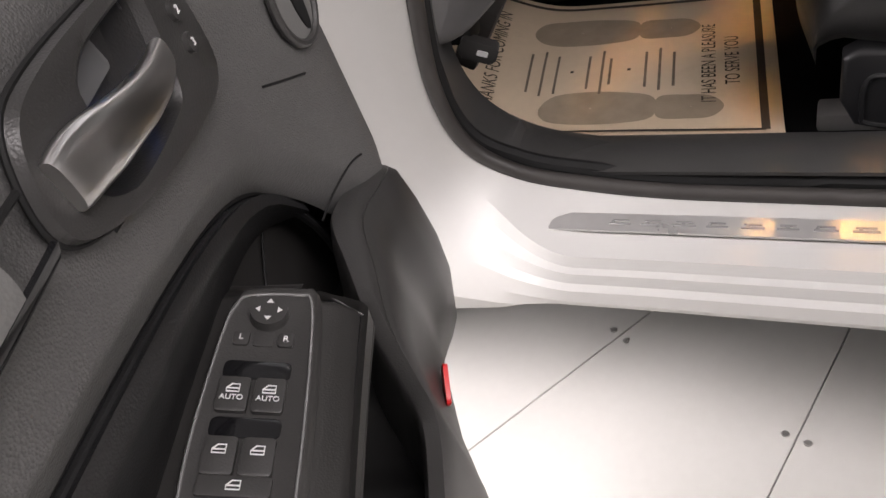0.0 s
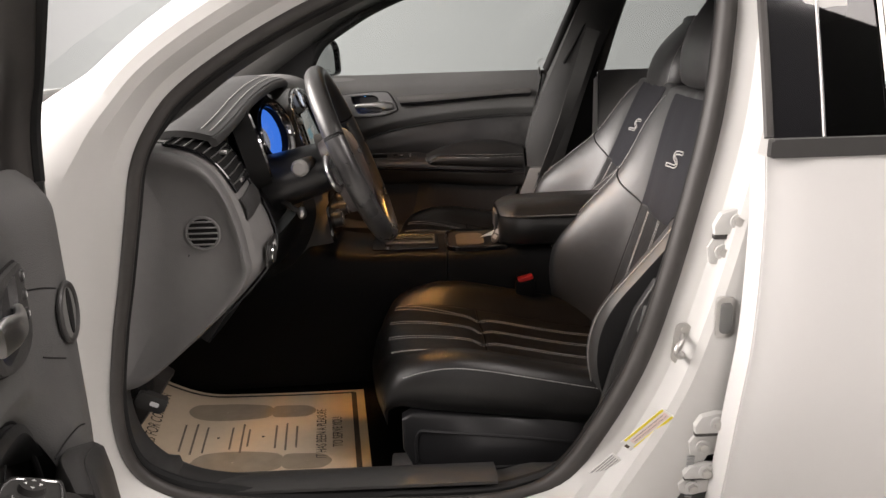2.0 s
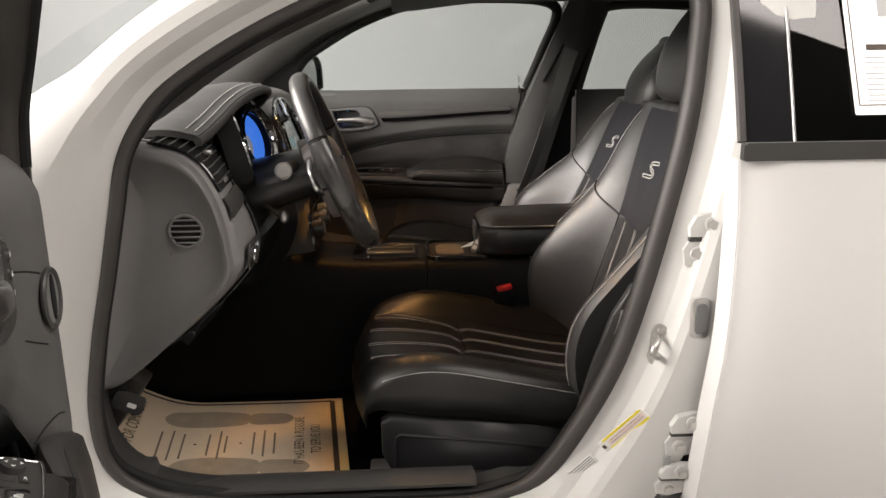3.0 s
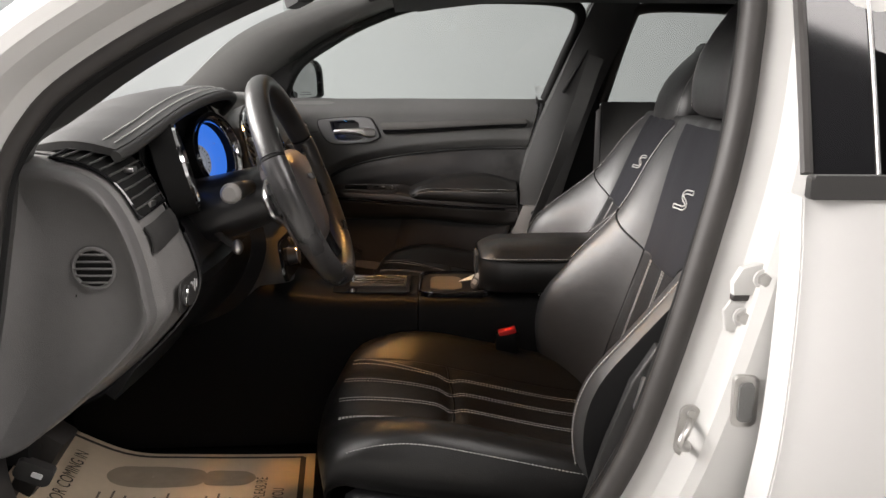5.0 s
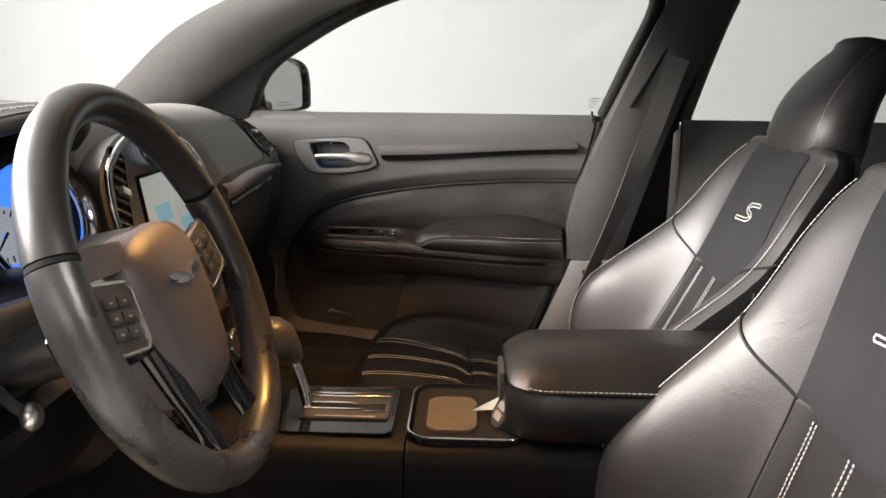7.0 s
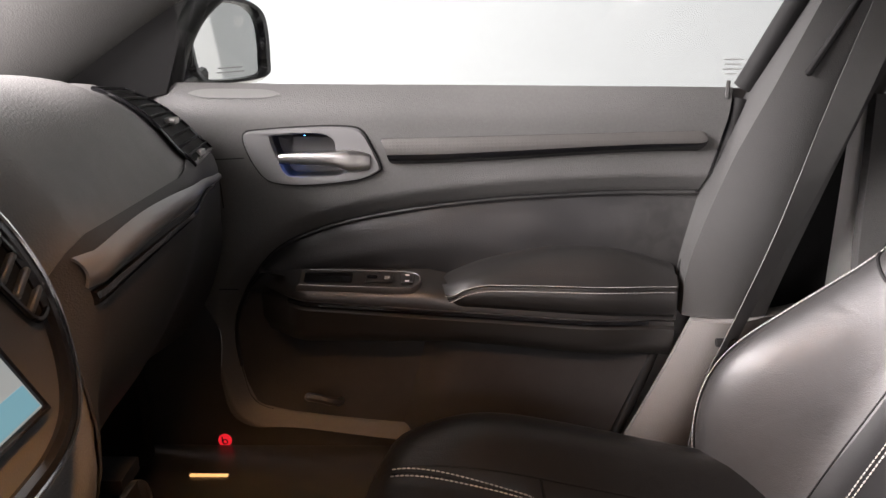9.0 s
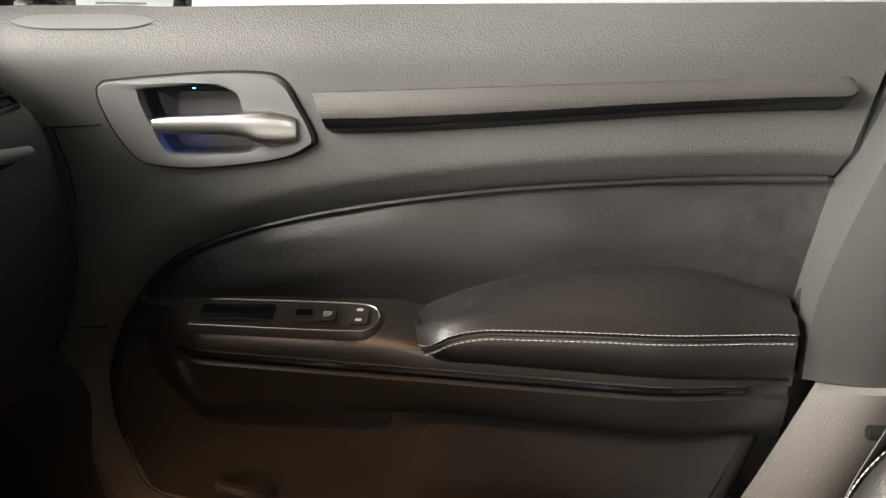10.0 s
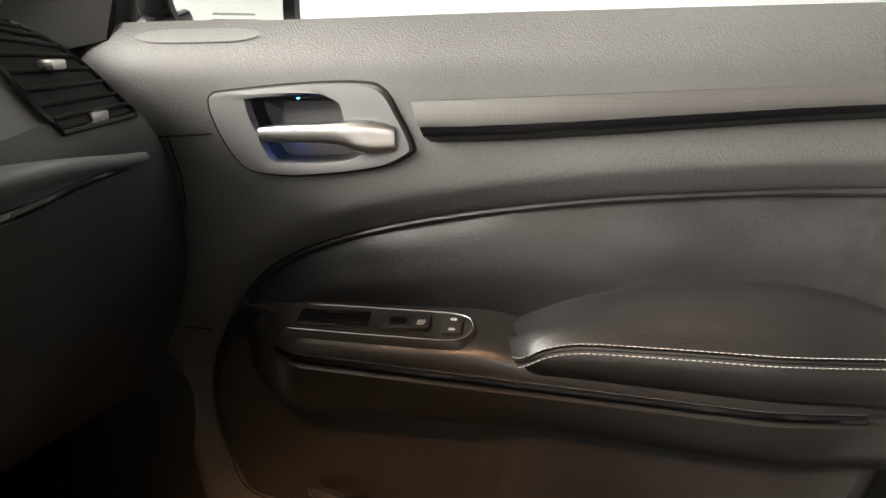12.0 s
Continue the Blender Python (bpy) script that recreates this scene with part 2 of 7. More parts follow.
KNEE = mat("satin_black_column_plastic", (0.016, 0.016, 0.017), 0.32, spec=0.5, var=0.12, bump=0.15, bscale=700, kind="voronoi")
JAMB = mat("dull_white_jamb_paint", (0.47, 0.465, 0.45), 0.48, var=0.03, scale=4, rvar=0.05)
PALECAP = mat("pale_grey_plastic", (0.30, 0.29, 0.28), 0.4, var=0.08)
PILLARUP = mat("dark_grey_pillar_cover", (0.05, 0.05, 0.049), 0.5, var=0.08, bump=0.4, bscale=600, kind="voronoi")
PILLARLOW = mat("pale_grey_pillar_trim", (0.20, 0.193, 0.188), 0.5, var=0.06, bump=0.5, bscale=500, kind="voronoi")
GLASS = pane("clear_glass", (0.93, 0.95, 0.94), 0.05)
TINTED = pane("tinted_glass", (0.05, 0.05, 0.05), 0.05)
BLUE = glow("blue_gauge_glow", (0.05, 0.22, 0.9), 0.85)
GAUGEWHITE = glow("white_gauge_face", (0.75, 0.85, 1.0), 0.7)
DIALSILVER = glow("lit_silver_dial", (0.62, 0.68, 0.80), 0.28)
SCREEN = glow("lit_screen", (0.66, 0.74, 0.72), 0.22)
SCREENBLUE = glow("lit_screen_blue", (0.25, 0.55, 0.65), 0.3)
REDGLOW = glow("red_glowing_emblem", (0.9, 0.02, 0.03), 0.45)
LAMP = glow("warm_lamp_lens", (1.0, 0.6, 0.25), 3.0)
SILLGLOW = glow("warm_sill_spot", (1.0, 0.52, 0.18), 0.65)
BLUEDOT = glow("blue_led", (0.04, 0.30, 1.0), 12.0)

# ---- building helpers ----


def finish(bm, sharp=38.0):
    bmesh.ops.remove_doubles(bm, verts=bm.verts, dist=1e-5)
    bmesh.ops.recalc_face_normals(bm, faces=bm.faces)
    for f in bm.faces:
        f.smooth = True
    for e in bm.edges:
        if len(e.link_faces) == 2 and e.calc_face_angle(0) > radians(sharp):
            e.smooth = False
    return bm


def part(name, bm, material, parent=None, label="", sharp=38.0):
    finish(bm, sharp)
    me = bpy.data.meshes.new(name)
    bm.to_mesh(me)
    bm.free()
    me.materials.append(material)
    ob = new(name, me)
    if parent is not None:
        ob.parent = parent
    if label:
        tagged(ob, label)
    return ob


def thing(name, label, category, group="", kind=""):
    ob = new(name)
    ob.empty_display_size = 0.05
    return tagged(ob, label, category, group, kind)


def smoothstep(a, b, v):
    k = min(1.0, max(0.0, (v - a) / (b - a)))
    return k * k * (3 - 2 * k)


def curve_at(points, v):
    """A smooth curve through (v, value...) rows at v."""
    if v <= points[0][0]:
        return points[0][1:] if len(points[0]) > 2 else points[0][1]
    for i in range(len(points) - 1):
        a, b = points[i], points[i + 1]
        if v <= b[0]:
            k = (v - a[0]) / (b[0] - a[0])
            p, q = points[max(0, i - 1)], points[min(len(points) - 1, i + 2)]
            out = []
            for j in range(1, len(a)):
                m0 = (b[j] - p[j]) / max(1e-9, b[0] - p[0]) * (b[0] - a[0])
                m1 = (q[j] - a[j]) / max(1e-9, q[0] - a[0]) * (b[0] - a[0])
                out.append((2 * k**3 - 3 * k * k + 1) * a[j] + (k**3 - 2 * k * k + k) * m0 + (3 * k * k - 2 * k**3) * b[j] + (k**3 - k * k) * m1)
            return tuple(out) if len(out) > 1 else out[0]
    return points[-1][1:] if len(points[-1]) > 2 else points[-1][1]


def spline(points, n, closed=False):
    """n points along a smooth line through points (Catmull-Rom)."""
    pts = [Vector(p) for p in points]
    m = len(pts)
    out = []
    spans = m if closed else m - 1
    for i in range(n):
        s = i * spans / (n if closed else n - 1)
        j = min(int(s), spans - 1)
        k = s - j
        if closed:
            p0, p1, p2, p3 = pts[(j - 1) % m], pts[j % m], pts[(j + 1) % m], pts[(j + 2) % m]
        else:
            p0, p1, p2, p3 = pts[max(0, j - 1)], pts[j], pts[j + 1], pts[min(m - 1, j + 2)]
        out.append(0.5 * ((2 * p1) + (p2 - p0) * k + (2 * p0 - 5 * p1 + 4 * p2 - p3) * k * k + (3 * p1 - p0 - 3 * p2 + p3) * k**3))
    return out


def loft(rings, closed=False, caps=False, bm=None):
    bm = bm or bmesh.new()
    rows = [[bm.verts.new(p) for p in r] for r in rings]
    for a, b in zip(rows, rows[1:]):
        n = len(a)
        for i in range(n if closed else n - 1):
            j = (i + 1) % n
            try:
                bm.faces.new((a[i], a[j], b[j], b[i]))
            except ValueError:
                pass
    if caps and closed:
        bm.faces.new(rows[0])
        bm.faces.new(list(reversed(rows[-1])))
    return bm


def grid(fn, us, vs, thick=0.0, bm=None):
    """A sheet of points fn(u, v); thick gives it a second face below along its normals."""
    bm = bm or bmesh.new()
    rows = [[bm.verts.new(fn(u, v)) for u in us] for v in vs]
    faces = []
    for a, b in zip(rows, rows[1:]):
        for i in range(len(a) - 1):
            faces.append(bm.faces.new((a[i], a[i + 1], b[i + 1], b[i])))
    if thick:
        bm.normal_update()
        bmesh.ops.solidify(bm, geom=faces, thickness=thick)
    return bm


def span(a, b, n):
    return [a + (b - a) * i / (n - 1) for i in range(n)]


def tube(points, radius, sides=10, closed=False, bm=None, flat=1.0):
    """A round bar along points; radius a number or one number a point."""
    pts = [Vector(p) for p in points]
    n = len(pts)
    rings, up = [], None
    for i, p in enumerate(pts):
        if closed:
            t = pts[(i + 1) % n] - pts[i - 1]
        else:
            t = pts[min(n - 1, i + 1)] - pts[max(0, i - 1)]
        t.normalize()
        if up is None:
            up = t.orthogonal().normalized()
        up = (up - t * up.dot(t)).normalized()
        side = t.cross(up)
        r = radius[i] if isinstance(radius, (list, tuple)) else radius
        rings.append([p + r * (math.cos(a) * up + flat * math.sin(a) * side) for a in (2 * math.pi * k / sides for k in range(sides))])
    if closed:
        rings.append(rings[0])
    return loft(rings, True, not closed, bm)


def box(x0, x1, y0, y1, z0, z1, bevel=0.004, seg=2, bm=None, m=None):
    b2 = bmesh.new()
    bmesh.ops.create_cube(b2, size=1.0, matrix=Matrix.Translation(((x0 + x1) / 2, (y0 + y1) / 2, (z0 + z1) / 2)) @ Matrix.Diagonal((abs(x1 - x0), abs(y1 - y0), abs(z1 - z0), 1)))
    if bevel:
        bmesh.ops.bevel(b2, geom=b2.edges[:], offset=bevel, segments=seg, affect="EDGES", profile=0.6)
    if m is not None:
        b2.transform(m)
    if bm is None:
        return b2
    me = bpy.data.meshes.new("tmp")
    b2.to_mesh(me)
    b2.free()
    bm.from_mesh(me)
    bpy.data.meshes.remove(me)
    return bm


def prism(outline, depth, m=None, bevel=0.0, seg=2, bm=None):
    """An outline in x and y, drawn out along +z by depth, then set in place by m."""
    b2 = bmesh.new()
    low = [b2.verts.new((x, y, 0)) for x, y in outline]
    top = [b2.verts.new((x, y, depth)) for x, y in outline]
    n = len(low)
    for i in range(n):
        b2.faces.new((low[i], low[(i + 1) % n], top[(i + 1) % n], top[i]))
    f0, f1 = b2.faces.new(list(reversed(low))), b2.faces.new(top)
    if bevel:
        bmesh.ops.bevel(b2, geom=list(f1.edges), offset=bevel, segments=seg, affect="EDGES", profile=0.6)
    big = [f for f in b2.faces if len(f.verts) > 4]
    bmesh.ops.triangulate(b2, faces=big)
    if m is not None:
        b2.transform(m)
    if bm is None:
        return b2
    me = bpy.data.meshes.new("tmp")
    b2.to_mesh(me)
    b2.free()
    bm.from_mesh(me)
    bpy.data.meshes.remove(me)
    return bm


def rounded(w, h, r, n=6):
    """Outline of a rounded rectangle about the origin."""
    out = []
    for cx, cy, a0 in ((w / 2 - r, h / 2 - r, 0), (-w / 2 + r, h / 2 - r, 90), (-w / 2 + r, -h / 2 + r, 180), (w / 2 - r, -h / 2 + r, 270)):
        for k in range(n):
            a = radians(a0 + 90 * k / (n - 1))
            out.append((cx + r * math.cos(a), cy + r * math.sin(a)))
    return out


def frame_at(origin, ax, ay):
    """A pose whose x and y axes run along ax and ay."""
    ax = Vector(ax).normalized()
    az = ax.cross(Vector(ay)).normalized()
    ay = az.cross(ax)
    m = Matrix((ax, ay, az)).transposed().to_4x4()
    m.translation = origin
    return m


def words(text, size, m, depth=0.0004):
    """Lettering as a bmesh; m sets its middle, x along the line, z out of the surface."""
    cu = bpy.data.curves.new("lettering", "FONT")
    cu.body, cu.size, cu.extrude, cu.align_x, cu.align_y = text, size, depth, "CENTER", "CENTER"
    ob = bpy.data.objects.new("lettering", cu)
    me = bpy.data.meshes.new_from_object(ob)
    bpy.data.objects.remove(ob)
    bm = bmesh.new()
    bm.from_mesh(me)
    bpy.data.meshes.remove(me)
    bm.transform(m)
    return bm


def stitches(line, length=0.0045, gap=0.0022, r=0.0007, bm=None, lift=(0, 0, 0)):
    """Short thread lengths along a dense line of points."""
    bm = bm or bmesh.new()
    pts = [Vector(p) + Vector(lift) for p in line]
    dist = [0.0]
    for a, b in zip(pts, pts[1:]):
        dist.append(dist[-1] + (b - a).length)

    def at(d):
        for i in range(len(pts) - 1):
            if d <= dist[i + 1]:
                return pts[i].lerp(pts[i + 1], (d - dist[i]) / max(1e-9, dist[i + 1] - dist[i]))
        return pts[-1]

    d = 0.0
    while d + length < dist[-1]:
        tube([at(d), at(d + length / 2), at(d + length)], [r * 0.6, r, r * 0.6], 5, bm=bm)
        d += length + gap
    return bm


# ---- studio ----
MIDX, MIDY = 0.586, 0.995
floor = tagged(part("floor", box(-6, 7, -5.5, 6.5, -0.2, -0.02, 0), TILE), "white painted studio floor under the turntable", "floor", kind="structure")
R_OUT = 4.2
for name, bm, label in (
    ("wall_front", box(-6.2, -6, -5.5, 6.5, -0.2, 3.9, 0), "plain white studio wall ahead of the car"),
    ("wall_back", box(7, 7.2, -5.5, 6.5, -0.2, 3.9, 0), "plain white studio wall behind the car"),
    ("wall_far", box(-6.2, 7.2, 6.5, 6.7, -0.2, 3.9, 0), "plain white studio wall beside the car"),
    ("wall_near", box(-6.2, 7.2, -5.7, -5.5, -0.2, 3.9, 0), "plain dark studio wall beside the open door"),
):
    tagged(part(name, bm, WALLDARK if name == "wall_near" else WALLTONED if name == "wall_far" else WALL), label, "wall", kind="structure")
tagged(part("ceiling", box(-6.2, 7.2, -5.7, 6.7, 3.9, 4.1, 0), CEIL), "plain grey studio ceiling", "ceiling", kind="structure")
turntable = thing("turntable", "white round turntable of wedge panels bolted down under the car", "turntable")
A0 = math.degrees(math.atan2(0.223 - MIDY, -0.011 - MIDX))
SECT = 20.0


def wedge():
    gap = 0.0009
    pts = [(0.35, gap), (R_OUT, gap)]
    pts += [(R_OUT * math.cos(radians(a)), R_OUT * math.sin(radians(a))) for a in span(2, SECT - 2, 6)]
    c, s = math.cos(radians(SECT)), math.sin(radians(SECT))
    pts += [(R_OUT * c + gap * s, R_OUT * s - gap * c), (0.35 * c + gap * s, 0.35 * s - gap * c)]
    return prism(pts, 0.02, None, 0.0012, 1)


first = part("panel", wedge(), TILE, turntable)
first.matrix_basis = pose(MIDX, MIDY, -0.02, 0, 0, A0)
bolt0 = None
for k in range(18):
    a = A0 + SECT * k
    if k:
        p = new("panel", first.data)
        p.parent = turntable
        p.matrix_basis = pose(MIDX, MIDY, -0.02, 0, 0, a)
    for r, side in ((0.94, 1), (0.94, -1), (2.2, 1), (2.2, -1)):
        if bolt0 is None:
            bm = bmesh.new()
            bmesh.ops.create_cone(bm, cap_ends=True, segments=12, radius1=0.006, radius2=0.005, depth=0.002)
            bolt0 = part("bolt", bm, METAL, turntable)
            b = bolt0
        else:
            b = new("bolt", bolt0.data)
            b.parent = turntable
        rr, off = radians(a), 0.016 * side
        b.matrix_basis = pose(MIDX + r * math.cos(rr) - off * math.sin(rr), MIDY + r * math.sin(rr) + off * math.cos(rr), 0.001)

# ---- car body ----
car = thing("car_body", "white four-door sedan body with an open front doorway", "car")

# The doorway's edge: x, z, y, and the share of each kind of border (rocker, hinge post, roof rail, centre post).
EDGE = [
    (0.30, 0.408, 0.190, 0), (0.15, 0.412, 0.190, 0), (0.043, 0.426, 0.188, 0), (-0.05, 0.450, 0.185, 0.5), (-0.108, 0.505, 0.180, 1),
    (-0.120, 0.60, 0.175, 1), (-0.100, 0.72, 0.172, 1), (-0.073, 0.829, 0.170, 1), (-0.050, 0.93, 0.172, 1.2), (-0.032, 1.01, 0.178, 1.62),
    (0.0, 1.07, 0.188, 1.85), (0.045, 1.118, 0.200, 2), (0.144, 1.182, 0.220, 2), (0.263, 1.241, 0.245, 2), (0.42, 1.305, 0.275, 2),
    (0.58, 1.345, 0.300, 2), (0.72, 1.352, 0.310, 2), (0.815, 1.325, 0.300, 2.4), (0.855, 1.25, 0.268, 3), (0.846, 1.15, 0.235, 3),
    (0.826, 1.04, 0.208, 3), (0.800, 0.921, 0.200, 3), (0.765, 0.78, 0.195, 3), (0.725, 0.655, 0.192, 3), (0.668, 0.545, 0.190, 3),
    (0.60, 0.450, 0.190, 3.4), (0.52, 0.413, 0.190, 4), (0.42, 0.406, 0.190, 4),
]
# Borders as rows of (outwards in the doorway's plane, towards the outside of the car).
ROCKER = [(0.008, 0.0), (0.010, 0.05), (0.010, 0.106), (0.024, 0.112), (0.026, 0.121), (0.040, 0.125), (0.043, 0.135), (0.060, 0.139), (0.078, 0.130), (0.13, 0.072)]
HINGE = [(0.004, 0.0), (0.018, 0.004), (0.040, 0.008), (0.062, 0.020), (0.085, 0.045), (0.105, 0.062), (0.125, 0.072), (0.17, 0.082), (0.24, 0.09), (0.32, 0.095)]
RAIL = [(0.004, 0.0), (0.014, 0.002), (0.026, 0.010), (0.034, 0.024), (0.042, 0.034), (0.056, 0.040), (0.072, 0.038), (0.088, 0.028), (0.100, 0.012), (0.108, -0.012)]
POST = [(0.004, 0.0), (0.016, 0.003), (0.034, 0.010), (0.050, 0.018), (0.060, 0.030), (0.066, 0.046), (0.078, 0.054), (0.10, 0.058), (0.125, 0.060), (0.16, 0.060)]
KINDS = [ROCKER, HINGE, RAIL, POST, ROCKER]


def border(kind, j):
    i = min(3, int(kind))
    k = kind - i
    a, b = KINDS[i][j], KINDS[i + 1][j]
    k = k * k * (3 - 2 * k)
    return a[0] + (b[0] - a[0]) * k, a[1] + (b[1] - a[1]) * k


def edge_points(n):
    loop = spline([(x, y, z) for x, z, y, _ in EDGE], n, True)
    kinds = [k for *_, k in EDGE] + [4]
    out = []
    for i, p in enumerate(loop):
        s = i * len(EDGE) / n
        j = int(s)
        kind = kinds[j] + (kinds[j + 1] - kinds[j]) * (s - j)
        t = loop[(i + 1) % n] - loop[i - 1]
        side = Vector((-t.z, 0, t.x)).normalized()
        if side.dot(Vector((0.35 - p.x, 0, 0.88 - p.z))) > 0:
            side = -side
        out.append((p, side, kind))
    return out


def at_hinge(kind):
    return smoothstep(0.5, 1.0, kind) * (1 - smoothstep(1.6, 2.0, kind))


def at_post(kind):
    return smoothstep(2.1, 2.8, kind) * (1 - smoothstep(3.3, 3.8, kind))


EDGES = edge_points(170)
rings = []
for p, side, kind in EDGES:
    flat = max(0.0, 1 - 2 * kind, 1 - 2 * (4 - kind))
    low = Vector((p.x, p.y, p.z + (0.412 - p.z) * flat))
    rings.append([(p if j == 0 else low) + side * border(kind, j)[0] + Vector((0, -border(kind, j)[1], 0)) for j in range(10)])
rings.append(rings[0])
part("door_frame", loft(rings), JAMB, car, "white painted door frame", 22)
part("door_seal", tube([p + Vector((0, 0.004 - 0.004 * at_post(kind), 0)) + side * (0.003 + 0.003 * at_post(kind)) for p, side, kind in EDGES], [0.0105 + 0.0055 * at_post(kind) for *_, kind in EDGES], 12, True), RUBBER, car, "black rubber door seal")
part("inner_seal_lip", tube([p + Vector((0, 0.026, 0)) - side * (0.002 - 0.010 * at_post(kind) - 0.008 * at_hinge(kind)) for p, side, kind in EDGES], 0.011, 8, True), DARK, car)
# trim behind the seal, into the cabin
rings = []
for p, side, kind in EDGES:
    inw = 0.012 if 0.6 < kind < 3.2 else 0.0
    k = at_post(kind)
    rings.append([p + side * 0.004 + Vector((0, 0.01, 0)), p - side * (inw - 0.018 * k - 0.024 * at_hinge(kind)) + Vector((0, 0.04, 0)), p - side * (inw * 1.6 - 0.042 * k - 0.040 * at_hinge(kind)) + Vector((0, 0.085, 0)), p + side * (0.03 + 0.040 * k) + Vector((0, 0.13, 0))])
rings.append(rings[0])
part("pillar_trim", loft(rings), PLASTIC, car, "black plastic pillar trim")
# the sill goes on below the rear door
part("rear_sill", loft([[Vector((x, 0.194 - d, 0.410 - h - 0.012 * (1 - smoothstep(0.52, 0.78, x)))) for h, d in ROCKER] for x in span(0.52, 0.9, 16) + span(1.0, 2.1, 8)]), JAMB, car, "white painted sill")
# outer skins
part("front_fender", grid(lambda u, v: (u, 0.075 - 0.05 * math.sin(v * 2.4) * (0.4 + 0.6 * smoothstep(-0.35, -0.6, u)), 0.34 + 0.66 * v), span(-1.3, -0.40, 14), span(0, 1, 12), 0.01), PAINT, car)
part("hood", grid(lambda u, v: (u, 0.12 + 1.66 * v, 1.0 + 0.075 * math.sin(math.pi * v) + 0.04 * (u + 0.5)), span(-1.7, -0.52, 10), span(0, 1, 14), 0.01), PAINT, car)
part("sill_plate", prism(rounded(0.458, 0.030, 0.002), 0.003, frame_at((0.228, 0.1375, 0.4065), (1, 0, 0), (0, 1, 0)), 0.001), STEEL, car, "brushed steel door sill plate with raised marks")
for i, w in enumerate((0.026, 0.027, 0.027, 0.025, 0.026, 0.024, 0.025, 0.027)):
    x = 0.078 + i * 0.0385
    part("raised_mark", box(x, x + w, 0.1335, 0.1362, 0.4090, 0.4108, 0.0004, 1), PLATEMARK, car)
    part("raised_mark", box(x + 0.003, x + w - 0.003, 0.1392, 0.1418, 0.4090, 0.4108, 0.0004, 1), PLATEMARK, car)
    part("raised_mark", box(x + 0.002 + 0.004 * (i % 3), x + 0.006 + 0.004 * (i % 3), 0.1358, 0.1396, 0.4090, 0.4108, 0.0004, 1), PLATEMARK, car)
part("sill_trim", grid(lambda u, v: (u, 0.205 + 0.10 * v, 0.437 - 0.028 * v * v - 0.004 * (1 - v) ** 4), span(-0.08, 0.50, 16), span(0, 1, 6), 0.006), PLASTIC, car, "black plastic inner sill trim")
# floor and firewall
floor_pan = part("floor_carpet", grid(lambda u, v: (u, v, 0.315 + 0.25 * smoothstep(-0.22, -0.55, u) + 0.02 * smoothstep(0.38, 0.5, u)), span(-0.6, 2.2, 30), span(0.20, 1.70, 8), 0.01), CARPET, car, "black cabin carpet")
part("firewall", box(-0.66, -0.58, 0.1, 1.8, 0.25, 1.02, 0.01), DARK, car)
part("kick_panel", box(-0.40, -0.13, 0.215, 0.235, 0.32, 0.66, 0.008), DARK, car)
# far rocker trim
part("far_sill_trim", box(-0.3, 1.0, 1.57, 1.73, 0.30, 0.468, 0.012), PLASTIC, car, "black inner sill trim")
part("far_kick_panel", box(-0.5, -0.06, 1.66, 1.70, 0.32, 0.95, 0.01), DARK, car)
# roof
part("headliner", grid(lambda u, v: (u, 0.31 + 1.28 * v, 1.345 + 0.055 * math.sin(math.pi * v) - 0.03 * smoothstep(0.7, 0.35, u) - 0.06 * smoothstep(1.5, 2.1, u)), span(0.36, 2.2, 20), span(0, 1, 16), 0.02), LINER, car, "dark fabric headliner")
part("roof_skin", grid(lambda u, v: (u, 0.24 + 1.42 * v, 1.40 + 0.065 * math.sin(math.pi * v) - 0.05 * smoothstep(0.75, 0.3, u) - 0.08 * smoothstep(1.6, 2.3, u)), span(0.32, 2.3, 20), span(0, 1, 14), 0.01), PAINT, car)
part("rear_bulkhead", box(2.15, 2.25, 0.2, 1.75, 0.3, 1.36, 0.02), DARK, car)


def rail(path, w, d, material, name, label="", n=24):
    """A pillar: a rounded bar along path, w wide along the car, d deep across it."""
    pts = spline(path, n)
    rings = []
    for i, p in enumerate(pts):
        t = (pts[min(n - 1, i + 1)] - pts[max(0, i - 1)]).normalized()
        side = t.cross(Vector((0, 1, 0))).normalized()
        ww = w(i / (n - 1)) if callable(w) else w
        rings.append([p + side * (ww / 2 * math.copysign(abs(math.cos(a)) ** 0.6, math.cos(a))) + Vector((0, d / 2 * math.copysign(abs(math.sin(a)) ** 0.6, math.sin(a)), 0)) for a in (2 * math.pi * k / 18 for k in range(18))])
    return part(name, loft(rings, True, True), material, car, label)


# far side: screen post, roof rail, centre post, rear post
POST_W = spline([(-0.46, 1.58, 0.965), (-0.28, 1.605, 1.080), (-0.11, 1.605, 1.225), (0.09, 1.60, 1.315), (0.30, 1.585, 1.355), (0.46, 1.57, 1.37)], 30)
POST_D = spline([(-0.21, 1.735, 0.985), (-0.085, 1.735, 1.070), (0.016, 1.722, 1.142), (0.128, 1.705, 1.212), (0.25, 1.69, 1.268), (0.40, 1.665, 1.325), (0.52, 1.645, 1.345)], 30)
part("far_screen_pillar", loft([[w + Vector((-0.02, 0.06, 0.0)), w, w.lerp(d, 0.3) + Vector((0.006, -0.028, -0.01)), w.lerp(d, 0.7) + Vector((0.006, -0.022, -0.008)), d, d + Vector((0, 0.05, 0))] for w, d in zip(POST_W, POST_D)]), GREYTRIM, car, "dark grey windscreen pillar trim", 60)
